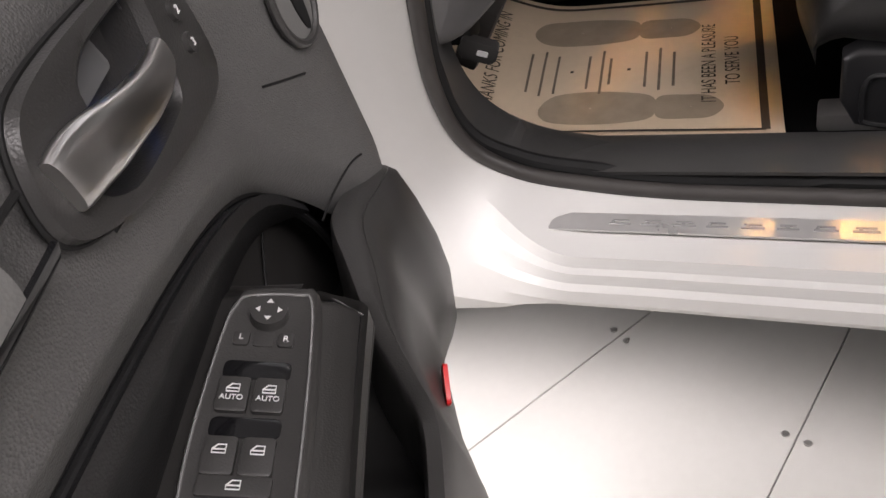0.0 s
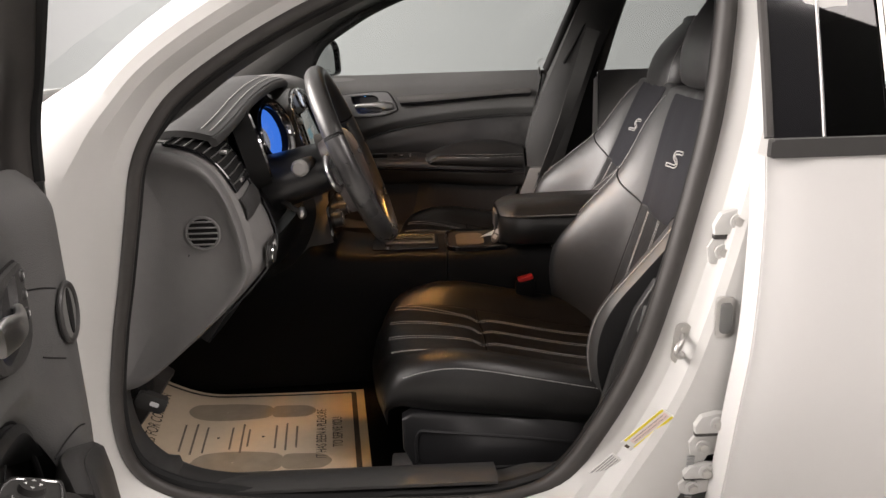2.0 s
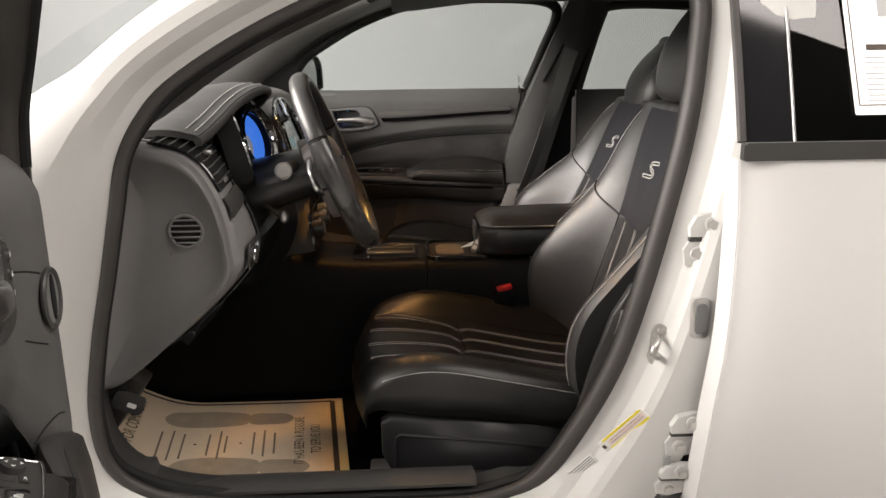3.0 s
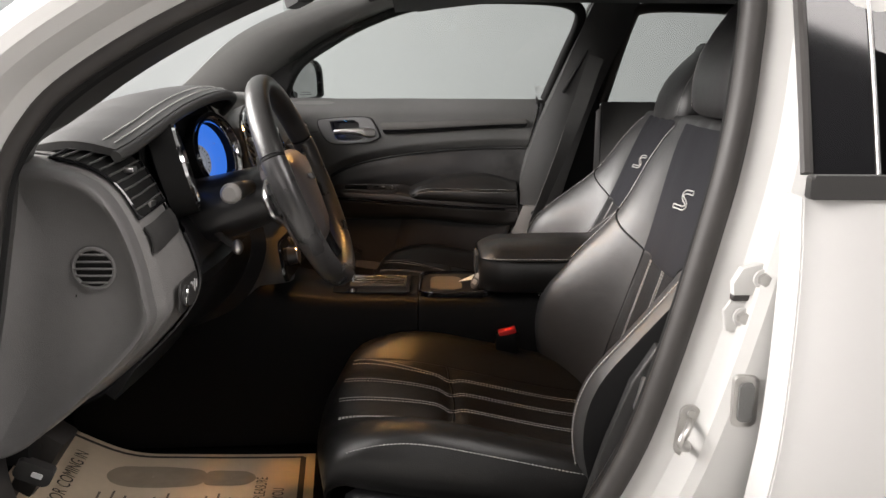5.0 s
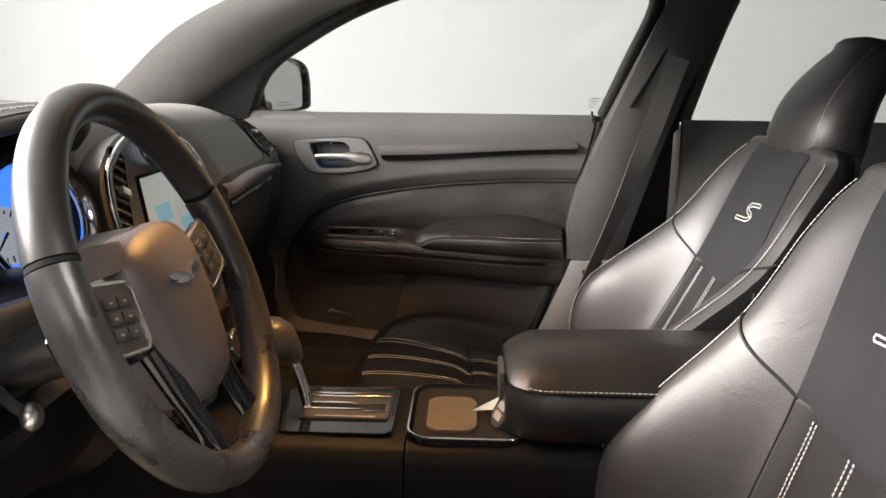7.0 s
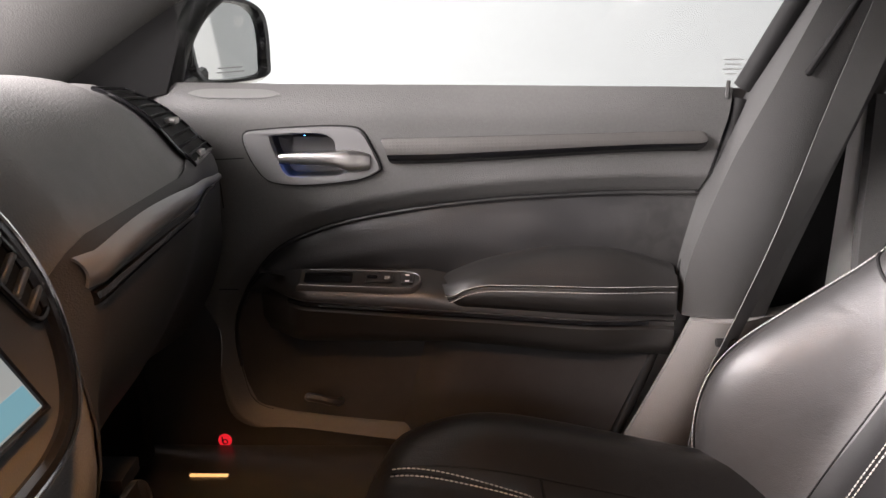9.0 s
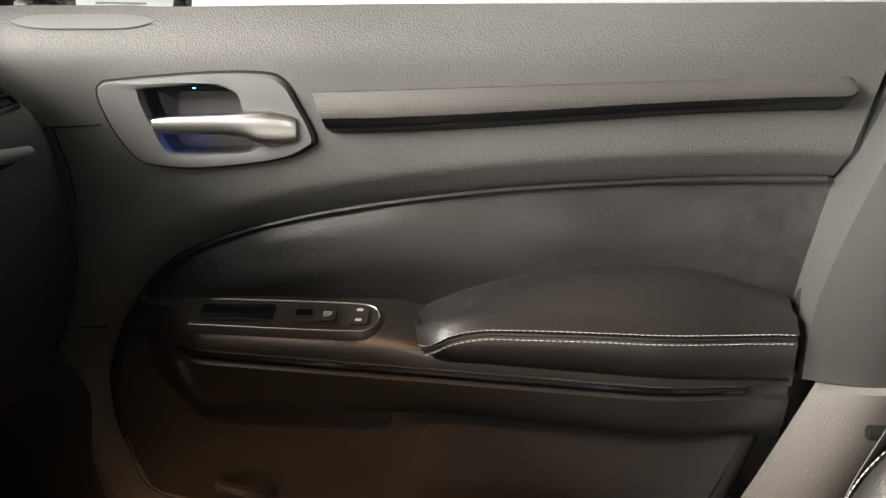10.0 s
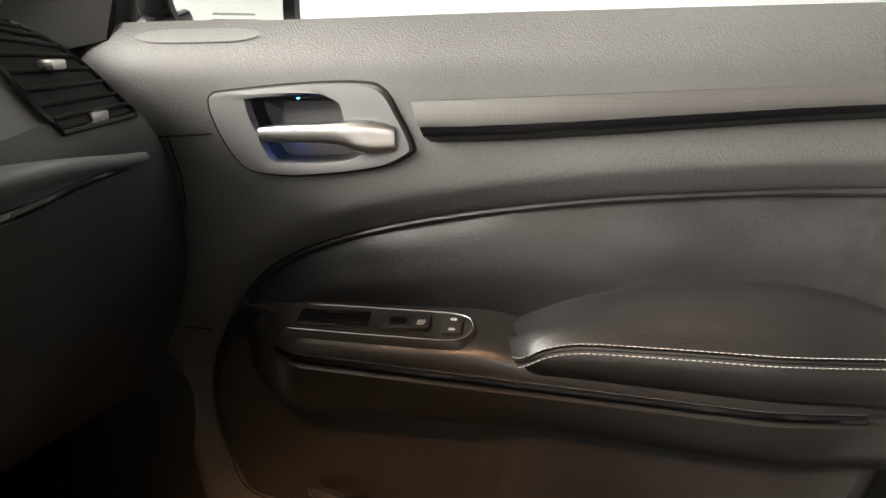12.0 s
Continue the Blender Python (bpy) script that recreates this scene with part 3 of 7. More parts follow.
rail([(0.42, 1.65, 1.325), (0.62, 1.62, 1.352), (0.85, 1.61, 1.36), (1.2, 1.61, 1.355), (1.6, 1.62, 1.33), (2.1, 1.66, 1.20)], 0.05, 0.08, LINER, "far_roof_rail")
rail([(1.78, 1.72, 0.95), (1.70, 1.68, 1.15), (1.62, 1.63, 1.33)], 0.16, 0.06, LINER, "far_rear_pillar")
part("far_window_sail", prism([(-0.22, 0.99), (0.004, 1.03), (0.024, 1.102), (0.072, 1.165), (0.055, 1.172), (-0.11, 1.075)], 0.02, frame_at((0, 1.735, 0), (1, 0, 0), (0, 0, 1)), 0.002), DARK, car)
# windscreen and its header
part("windscreen", grid(lambda u, v: (curve_at([(0, -0.50), (0.35, -0.27), (0.7, -0.02), (1, 0.33)], v) - 0.12 * math.sin(math.pi * u) * (1 - 0.5 * v), 0.27 + 1.37 * u, curve_at([(0, 0.965), (0.35, 1.095), (0.7, 1.25), (1, 1.365)], v) + 0.02 * math.sin(math.pi * u) * (1 - v)), span(0, 1, 14), span(0, 1, 10)), GLASS, car, "clear windscreen").visible_shadow = False
part("windscreen_header", grid(lambda u, v: (0.30 + 0.12 * v - 0.06 * math.sin(math.pi * u), 0.26 + 1.40 * u, 1.318 + 0.035 * v + 0.035 * math.sin(math.pi * u)), span(0, 1, 16), span(0, 1, 4), 0.02), LINER, car)
part("cowl", box(-0.62, -0.42, 0.18, 1.72, 0.93, 0.985, 0.012), DARK, car)


# the rest of the body shell, plain
part("far_fender", grid(lambda u, v: (u, 1.815 + 0.05 * math.sin(v * 2.4) * (0.4 + 0.6 * smoothstep(-0.35, -0.6, u)), 0.34 + 0.66 * v), span(-1.3, -0.13, 14), span(0, 1, 12), 0.01), PAINT, car)
part("nose", loft([[Vector((x - b * (1 - (2 * k - 1) ** 2), 0.10 + 1.70 * k, z)) for k in span(0, 1, 17)] for x, z, b in ((-1.72, 1.0, 0.10), (-1.80, 0.93, 0.16), (-1.84, 0.75, 0.20), (-1.85, 0.50, 0.22), (-1.82, 0.32, 0.20), (-1.70, 0.24, 0.12))]), PAINT, car)
for y, name in ((0.075, "nose_side"), (1.825, "nose_side")):
    part(name, grid(lambda u, v: (u, y + (0.04 if y < 1 else -0.04) * smoothstep(-1.4, -1.8, u), 0.34 + 0.66 * v), span(-1.82, -1.3, 8), span(0, 1, 8), 0.01), PAINT, car)
part("rear_deck", grid(lambda u, v: (2.62 + 0.72 * u, 0.16 + 1.58 * v, 1.045 + 0.02 * math.sin(math.pi * v) - 0.02 * u * u), span(0, 1, 8), span(0, 1, 10), 0.01), PAINT, car)
part("rear_screen", grid(lambda u, v: (2.24 + 0.40 * u, 0.30 + 1.30 * v, 1.335 - 0.285 * u + 0.04 * math.sin(math.pi * v) * (1 - u)), span(0, 1, 6), span(0, 1, 8), 0.004), TINTED, car, "dark rear screen")
for y in (0.075, 1.815):
    part("rear_quarter", grid(lambda u, v: (2.05 + 1.28 * u, y + (0.06 if y < 1 else -0.06) * smoothstep(0.6, 1.0, u), 0.32 + 0.72 * v), span(0, 1, 12), span(0, 1, 10), 0.012), PAINT, car)
    part("rear_pillar", prism([(1.98, 1.02), (2.70, 1.04), (2.28, 1.33), (2.14, 1.36)], 0.03, frame_at((0, y + (0.10 if y < 1 else -0.06), 0), (1, 0, 0), (0, 0, 1)), 0.008), PAINT, car)
part("tail", loft([[Vector((x + b * (1 - (2 * k - 1) ** 2), 0.13 + 1.63 * k, z)) for k in span(0, 1, 17)] for x, z, b in ((3.30, 1.03, 0.04), (3.32, 0.95, 0.08), (3.34, 0.70, 0.11), (3.34, 0.45, 0.13), (3.28, 0.30, 0.10))]), PAINT, car)
part("rear_panel", box(3.20, 3.30, 0.14, 1.75, 0.28, 1.02, 0.03), PAINT, car)
part("front_panel", box(-1.74, -1.62, 0.12, 1.79, 0.26, 0.98, 0.03), PAINT, car)
part("underbody", box(-1.75, 3.30, 0.16, 1.74, 0.20, 0.28, 0.02), DARK, car)
for x in (-0.86, 2.28):
    for y in (0.20, 1.69):
        prof = [(-0.105, 0.245), (-0.115, 0.30), (-0.10, 0.345), (0.0, 0.352), (0.10, 0.345), (0.115, 0.30), (0.105, 0.245)]
        spin = [2 * math.pi * k / 40 for k in range(41)]
        wheel_part = part("wheel", loft([[Vector((x + r * math.cos(a), y + w, 0.352 + r * math.sin(a))) for w, r in prof] for a in spin]), RUBBER, car, "black tyre on a silver rim")
        part("rim", loft([[Vector((x + r * math.cos(a), y + (w if y < 1 else -w), 0.352 + r * math.sin(a))) for w, r in ((0.10, 0.246), (-0.10, 0.246), (-0.09, 0.225), (-0.05, 0.20), (-0.07, 0.06), (-0.075, 0.002))] for a in spin]), SATIN, wheel_part, "silver wheel rim")


# ---- centre post, driver's side ----
def on_post(x, z):
    """The post's face at x, z."""
    p, side, kind = min(EDGES, key=lambda e: (e[0].x - x) ** 2 + (e[0].z - z) ** 2)
    off = (Vector((x, 0, z)) - Vector((p.x, 0, p.z))).dot(side)
    rows = POST
    for a, b in zip(rows, rows[1:]):
        if off <= b[0]:
            k = max(0.0, (off - a[0]) / (b[0] - a[0]))
            return Vector((x, p.y - (a[1] + (b[1] - a[1]) * k), z))
    return Vector((x, p.y - rows[-1][1], z))


striker = thing("door_striker", "dull metal door striker loop bolted to the centre post", "striker")
p = on_post(0.793, 0.695)
part("base_plate", prism(rounded(0.026, 0.07, 0.012), 0.004, frame_at(p + Vector((0, -0.002, 0)), (1, 0, -0.1), (0.1, 0, 1)) @ pose(0, 0, 0, 0, 0, 0), 0.001), METAL, striker)
part("loop", tube(spline([p + Vector((0.004, 0, 0.014)), p + Vector((-0.004, -0.022, 0.014)), p + Vector((-0.016, -0.034, 0.004)), p + Vector((-0.016, -0.034, -0.006)), p + Vector((-0.004, -0.022, -0.016)), p + Vector((0.004, 0, -0.016))], 20), 0.0042, 8), METAL, striker)
for dz in (0.024, -0.026):
    bm = bmesh.new()
    bmesh.ops.create_cone(bm, cap_ends=True, segments=10, radius1=0.006, radius2=0.005, depth=0.006, matrix=Matrix.Translation(p + Vector((0.003, -0.006, dz))) @ pose(0, 0, 0, 90, 0, 0))
    part("bolt", bm, METAL, striker)


def sticker(name, pts, label, category, rows):
    """A thin printed label laid on the post between two ends (x, z) with a width."""
    (x0, z0), (x1, z1), w = pts
    a, b = on_post(x0, z0), on_post(x1, z1)
    ax = (b - a)
    mid = (a + b) / 2 + Vector((-0.004, -0.006, 0.003))
    m = frame_at(mid, ax, (-ax.z, -0.0, ax.x)) 
    if (m.to_3x3() @ Vector((0, 0, 1))).y > 0:
        m = frame_at(mid, ax, (ax.z, 0.0, -ax.x))
    root = thing(name, label, category)
    L = ax.length
    part("sheet", prism(rounded(L, w, 0.003), 0.0008, m), LABELW, root)
    for x, y, ww, hh, mt in rows:
        part("print_bar", prism(rounded(L * ww, w * hh, 0.0004, 2), 0.0005, m @ Matrix.Translation((x * L, y * w, 0.0009))), mt, root)
    return root


sticker("safety_label", ((0.712, 0.513), (0.772, 0.588), 0.026), "yellow and white printed safety label on the centre post", "label",
        [(0.04, 0.40, 0.88, 0.16, LABELY), (0.04, -0.40, 0.88, 0.17, LABELY), (0.06, 0.0, 0.8, 0.42, LABELP), (0.06, 0.12, 0.7, 0.06, GREYINK), (0.06, -0.08, 0.74, 0.06, GREYINK), (-0.46, 0.0, 0.06, 0.3, INK)])
sticker("data_label", ((0.655, 0.447), (0.700, 0.495), 0.024), "white data label with fine grey print on the centre post", "label",
        [(0.0, y, 0.9, 0.07, GREYINK) for y in (0.38, 0.2, 0.02, -0.16, -0.34)])
bar = thing("barcode_label", "narrow grey barcode strip on the centre post", "label")
p = on_post(0.805, 0.475)
for i in range(18):
    part("print_bar", box(0.800, 0.812, p.y - 0.004, p.y - 0.0015, 0.44 + i * 0.0042, 0.4415 + i * 0.0042 + 0.001 * (i % 3), 0), GREYINK, bar)


rear_door = thing("rear_door", "closed white rear car door with dark tinted glass", "car door")


def hinge(x, z, h):
    """A pressed door hinge: a leaf on the post, an arm to the door, a pin and two hexagon bolts."""
    y = on_post(x - 0.01, z).y
    low = [(-0.030, -0.50), (-0.034, -0.20), (-0.026, -0.05), (0.020, -0.05), (0.020, -0.46), (-0.010, -0.54)]
    high = [(-0.030, 0.05), (-0.032, 0.22), (-0.022, 0.44), (0.002, 0.52), (0.022, 0.50), (0.022, 0.05)]
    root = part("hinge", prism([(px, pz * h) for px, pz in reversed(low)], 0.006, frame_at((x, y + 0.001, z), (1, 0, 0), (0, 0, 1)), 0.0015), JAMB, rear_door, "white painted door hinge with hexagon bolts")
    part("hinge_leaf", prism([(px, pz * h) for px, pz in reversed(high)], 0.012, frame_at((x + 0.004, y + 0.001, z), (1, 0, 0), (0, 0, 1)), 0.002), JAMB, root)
    # dark strip put in for the shade between the two leaves
    part("hinge_gap_shade", box(x - 0.026, x + 0.022, y - 0.0075, y + 0.002, z - 0.045 * h, z + 0.045 * h, 0.001, 1), RUBBER, root)
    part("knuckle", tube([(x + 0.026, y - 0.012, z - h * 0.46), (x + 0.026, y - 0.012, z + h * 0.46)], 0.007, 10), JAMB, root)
    for dx, dz, dy in ((0.006, 0.30, -0.014), (-0.012, -0.28, -0.008)):
        for r1, r2, d, seg, out in ((0.012, 0.0115, 0.003, 20, 0.0), (0.0085, 0.0075, 0.008, 6, -0.004)):
            bm = bmesh.new()
            bmesh.ops.create_cone(bm, cap_ends=True, segments=seg, radius1=r1, radius2=r2, depth=d, matrix=Matrix.Translation((x + dx, y + dy + out, z + h * dz)) @ pose(0, 0, 0, 90, 0, 0))
            part("bolt" if seg == 6 else "washer", bm, METAL if seg == 6 else JAMB, root)


hinge(0.858, 0.872, 0.085)
hinge(0.835, 0.555, 0.075)
hinge(0.822, 0.475, 0.055)
latch_hole = thing("wiring_boot", "grey rubber wiring grommet in the centre post", "grommet")
part("boot", prism(rounded(0.03, 0.066, 0.008), 0.008, frame_at((0.848, on_post(0.842, 0.75).y + 0.003, 0.75), (1, 0, 0), (0, 0, 1)), 0.002), METAL, latch_hole)
part("core", prism(rounded(0.018, 0.05, 0.006), 0.003, frame_at((0.848, on_post(0.842, 0.75).y - 0.005, 0.75), (1, 0, 0), (0, 0, 1)), 0.001), GREYTRIM, latch_hole)
plug = thing("drain_plug", "black rubber plug in the white door frame", "plug")
plug_line = [(0.789 + 0.015 * math.cos(a) * abs(math.cos(a)) ** -0.25, 0.107 + 0.0095 * math.sin(a)) for a in (2 * math.pi * (k + 0.5) / 24 for k in range(24))]
rings = [[Vector((0.789 + (x - 0.789) * f, 0.107 + (y - 0.107) * f, 0.3995 + h)) for x, y in plug_line] for f, h in ((1.0, 0.0), (0.98, 0.003), (0.86, 0.0045), (0.62, 0.0035), (0.50, 0.0015), (0.02, 0.0015))]
part("plug_cap", loft([r + [r[0]] for r in rings]), DARK, plug)

# ---- rear door, driver's side ----


def skin(u, v):
    x0 = curve_at([(0.30, 0.832), (0.47, 0.838), (0.62, 0.849), (0.74, 0.864), (0.92, 0.875), (1.005, 0.873)], v)
    x = x0 + (2.05 - x0) * u
    y = 0.10 - 0.045 * math.sin(math.pi * smoothstep(0.1, 1.15, v)) + 0.035 * smoothstep(0.45, 0.3, v) - 0.01 * smoothstep(0, 0.05, u) + 0.006
    return (x, y, v)


part("door_skin", grid(skin, [0, 0.003, 0.008, 0.015, 0.03, 0.06] + span(0.1, 1, 16), span(0.30, 1.005, 26), 0.012), PAINT, rear_door, "glossy white door skin")
part("door_edge", grid(lambda u, v: (skin(0, v)[0] + 0.002, skin(0, v)[1] + 0.002 + 0.05 * u, v), span(0, 1, 3), span(0.30, 1.005, 20), 0.004), PAINT, rear_door)
part("belt_trim", prism(rounded(1.2, 0.026, 0.004), 0.012, frame_at((1.472, 0.098, 1.018), (1, 0, 0), (0, 0, 1)), 0.003), PLASTIC, rear_door, "dark satin belt moulding")


def rear_glass(u, v):
    return (0.892 + 0.012 * v + u * 1.05, 0.122 + 0.122 * v + 0.02 * v * v, 1.028 + 0.32 * v)


part("pillar_cover", grid(lambda u, v: rear_glass(u * 0.066, v), span(0, 1, 3), span(0, 1, 8), 0.004), GLOSSY, rear_door, "gloss black pillar cover")
part("glass", grid(lambda u, v: rear_glass(0.072 + u * 0.93, v), span(0, 1, 8), span(0, 1, 8), 0.004), TINTED, rear_door, "dark tinted glass")
part("divider", tube([Vector(rear_glass(0.068, v)) + Vector((0, -0.002, 0)) for v in span(0, 1, 6)], 0.0022, 6), SATIN, rear_door)
part("frame_edge", tube([Vector(rear_glass(-0.006, v)) + Vector((0, 0.004, 0)) for v in span(0, 1, 6)], 0.007, 8), RUBBER, rear_door)
part("lining", box(0.90, 2.0, 0.30, 0.33, 0.35, 1.03, 0.01), PLASTIC, rear_door)
price = thing("window_sheet", "white printed price sheet taped to the rear window", "paper sheet")
O, U, V = Vector(rear_glass(0.15, 0.115)), Vector((1, 0, 0)), (Vector(rear_glass(0.15, 0.6)) - Vector(rear_glass(0.15, 0.115))).normalized()
m = frame_at(O + Vector((0.11, -0.004, 0)) + V * 0.14, U, V)
part("sheet", prism(rounded(0.216, 0.28, 0.002, 2), 0.0006, m), LABELW, price)
for y in (0.13, 0.122, 0.114, 0.106, 0.098, 0.09):
    part("print_bar", prism(rounded(0.05, 0.003, 0.0004, 2), 0.0004, m @ Matrix.Translation((-0.06, y - 0.01, 0.0007))), GREYINK, price)
part("print_bar", prism(rounded(0.16, 0.009, 0.0004, 2), 0.0004, m @ Matrix.Translation((-0.0, -0.034, 0.0007))), INK, price)
for i in range(9):
    part("print_bar", prism(rounded(0.17, 0.0012, 0.0004, 2), 0.0004, m @ Matrix.Translation((0.0, -0.05 - i * 0.0085, 0.0007))), GREYINK, price)
part("print_bar", prism(rounded(0.03, 0.03, 0.0004, 2), 0.0004, m @ Matrix.Translation((-0.04, 0.03, 0.0007))), GREYINK, price)
for sx in (-0.1, 0.1):
    part("print_bar", prism(rounded(0.0015, 0.25, 0.0004, 2), 0.0004, m @ Matrix.Translation((sx, 0.0, 0.0007))), INK, price)
for sy in (-0.125, 0.125):
    part("print_bar", prism(rounded(0.2, 0.0015, 0.0004, 2), 0.0004, m @ Matrix.Translation((0.0, sy, 0.0007))), INK, price)

# ---- front doors ----
# In a door's own plan x runs to the car's back along the shut door, n out of its lining into the cabin, z up.
RIM = [(0.768, 0.899), (0.68, 0.898), (0.60, 0.895), (0.45, 0.884), (0.30, 0.862), (0.20, 0.835), (0.14, 0.800), (0.098, 0.745), (0.074, 0.68), (0.082, 0.60), (0.104, 0.546), (0.185, 0.527), (0.34, 0.511), (0.50, 0.503), (0.655, 0.500)]
OUT = [(0.805, 1.045), (0.70, 1.045), (0.60, 1.044), (0.45, 1.043), (0.30, 1.042), (0.17, 1.041), (0.02, 1.04), (-0.02, 0.80), (0.052, 0.69), (0.062, 0.590), (0.080, 0.522), (0.19, 0.506), (0.335, 0.488), (0.50, 0.480), (0.665, 0.478)]


def door_lining(root, place, near, rec=0.0):
    """The inner lining of a front door; place(x, n, z) gives the world's place. near: the driver's, with more switches."""
    def P(x, n, z):
        return Vector(place(x, n, z))

    sgn = P(0, 1, 0) - P(0, 0, 0)
    ax = P(1, 0, 0) - P(0, 0, 0)
    up = Vector((0, 0, 1))

    def face(x, n, z, tilt=0.0):
        """A pose on the lining: x along the door as read from the cabin, z out of it."""
        f = frame_at(P(x, n, z), ax, up)
        if (f.to_3x3() @ Vector((0, 0, 1))).dot(sgn) < 0:
            f = frame_at(P(x, n, z), -ax, up)
        return f @ pose(0, 0, 0, tilt, 0, 0)

    flip = 1 if (face(0, 0, 0).to_3x3() @ Vector((1, 0, 0))).dot(ax) > 0 else -1
    fore = (lambda x: x - 0.030 * (1 - smoothstep(0.10, 0.36, x))) if near else (lambda x: x)
    front = {1.04: -0.030, 0.80: -0.040, 0.69: 0.0, 0.59: 0.062, 0.522: 0.108} if near else {1.04: -0.045, 0.80: -0.005, 0.69: 0.050, 0.59: 0.053, 0.522: 0.080}
    edge = [(x if x > 0.1 else front[z], z) for x, z in OUT]
    rim, out = spline([(fore(x), 0, z) for x, z in RIM], 140), spline([(x, 0, z) for x, z in edge], 140)
    if not near:
        for p in out:
            p.z = min(p.z, 1.0425)

    def upper(u, v):
        a, b = rim[int(round(u * 139))], out[int(round(u * 139))]
        p = a.lerp(b, v)
        n = -0.022 * max(0.0, (p.z - 0.995) / 0.05) ** 2
        near_rim = (p - a).length
        n += -0.005 - 0.016 * max(0.0, 1 - near_rim / 0.026) - 0.004 * max(0.0, 1 - near_rim / 0.004)
        n += (0.036 * smoothstep(0.12, -0.01, p.x) - 0.012 * max(0.0, (-0.015 - p.x) / 0.025) ** 2) if near else -0.035 * max(0.0, (0.05 - p.x) / 0.1) ** 2
        return P(p.x, n, p.z)

    bm = grid(upper, span(0, 1, 140), [0, 0.02, 0.05] + span(0.08, 0.4, 14) + span(0.43, 1, 22))
    # opening for the handle
    cut = []
    for f in bm.faces:
        c = sum((v.co for v in f.verts), Vector()) / 4 - P(0, 0, 0)
        cx, cz = c.dot(ax), c.z
        if 0.148 < cx < 0.272 and 0.913 < cz < 0.981:
            cut.append(f)
    bmesh.ops.delete(bm, geom=cut, context="FACES")
    bm.normal_update()
    bmesh.ops.solidify(bm, geom=bm.faces[:], thickness=0.006)
    part("upper_lining", bm, GRAIN, root, "grained dark grey vinyl upper lining", 55)
    # dark speaker panel low at the front
    if not near:
        part("speaker_panel", prism([(flip * x, z) for x, z in ([(-0.14, 0.755), (0.16, 0.755), (0.30, 0.60), (0.62, 0.55), (0.62, 0.462), (-0.14, 0.462)])], 0.006, face(0, -0.034 - rec, 0)), SPEAKER, root, "dark plastic speaker panel")
    # soft insert
    def soft(u, v):
        top = curve_at([(x, z) for x, z in reversed(RIM[:8])], u) - 0.004
        z = 0.735 + (top - 0.735) * v
        n = -0.022 + 0.020 * math.sin(math.pi * min(1, 0.06 + v * 0.94)) ** 0.6 * (1 - 0.4 * smoothstep(0.70, 0.77, u)) + 0.002 * noise.noise((u * 14, v * 4, 3))
        n += 0.004 * smoothstep(0.94, 1.0, v)
        if near:
            n = -0.012 - 0.064 * (1 - v) - 0.008 * smoothstep(0.9, 1.0, v) + rec
            u = fore(u)
        return P(u, n - rec, z)

    part("soft_insert", grid(soft, span(0.10, 0.772, 46), span(0, 1, 20), 0.004), INSERT, root, "black leather door insert, scuffed and with a painted sheen towards the back")
    back = [(x, z) for x, z in RIM[6:]] + [(0.70, 0.62), (0.735, 0.75), (0.755, 0.80), (0.50, 0.80), (0.14, 0.80)]
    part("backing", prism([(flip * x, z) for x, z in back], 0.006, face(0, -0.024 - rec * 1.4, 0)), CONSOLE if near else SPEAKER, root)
    part("insert_piping", tube([P(p.x + (0.4 - p.x) * 0.012, -0.015 - rec * 0.3, p.z - 0.0045) for p in rim[:88]], 0.0034, 8), INSERT, root)
    part("rim_bead", tube([P(p.x, -0.017 - rec * 0.3, p.z) for p in rim[:104]], 0.0022, 6), DARK, root)

    # arm rest body
    def arm_ring(x):
        top = curve_at([(0.17, 0.772), (0.38, 0.772), (0.40, 0.765), (0.74, 0.760)], x) - (0.016 * (1 - smoothstep(0.163, 0.190, x)) if near else 0.007)
        bow = (0.050 if near else 0.064) * (smoothstep(0.152, 0.190, x) if near else smoothstep(0.10, 0.20, x)) * (1 - 0.35 * smoothstep(0.60, 0.74, x)) - 0.02 + rec * 0.55
        low = 0.700 if near else 0.676 - 0.092 * max(0.0, x - 0.42)
        line = 0.738 - 0.029 * smoothstep(0.18, 0.70, x) if near else 0.7405 - 0.066 * (x - 0.193)
        head = [(-0.022, 0.018), (bow * 0.5, 0.005), (bow - 0.008, -0.004), (bow - 0.001, -0.009), (bow + 0.003, -0.017)]
        if near:
            head = [(-0.056, 0.010), (0.0, -0.004), (bow - 0.026, -0.016), (bow - 0.015, -0.021), (bow - 0.007, -0.029), (bow - 0.002, -0.039), (bow, -0.050)]
        return [P(x, n, top + dz) for n, dz in head] + [ P(x, bow + 0.003, line + 0.004), P(x, bow - 0.004, line), P(x, bow - 0.004, line - 0.008), P(x, bow + 0.001, line - 0.012),
                P(x, bow - 0.004, low + 0.02), P(x, bow - 0.012, low), P(x, bow - 0.028, low - 0.006), P(x, -0.022 - rec, low - 0.006)]

    xs = span(0.163 if near else 0.12, 0.20, 14) + span(0.215, 0.742, 34)
    part("armrest_base", loft([arm_ring(x) for x in xs], True, True), ARMVINYL, root, "black plastic arm rest base with a groove", 50)
    strip = [Vector(arm_ring(x)[-7]) * 0.5 + Vector(arm_ring(x)[-6]) * 0.5 for x in span(0.17, 0.70, 24)]
    part("trim_strip", tube([p + sgn * 0.0005 for p in strip], 0.0045, 8), GLOSSY, root, "gloss black trim strip")
    # painted highlight: the strip's gloss reflection as a pale line
    part("trim_bright_line", tube([p + sgn * 0.004 + up * 0.0052 for p in strip], 0.0007, 6), OUTLINE, root, "thin bright trim edge or painted gloss line")

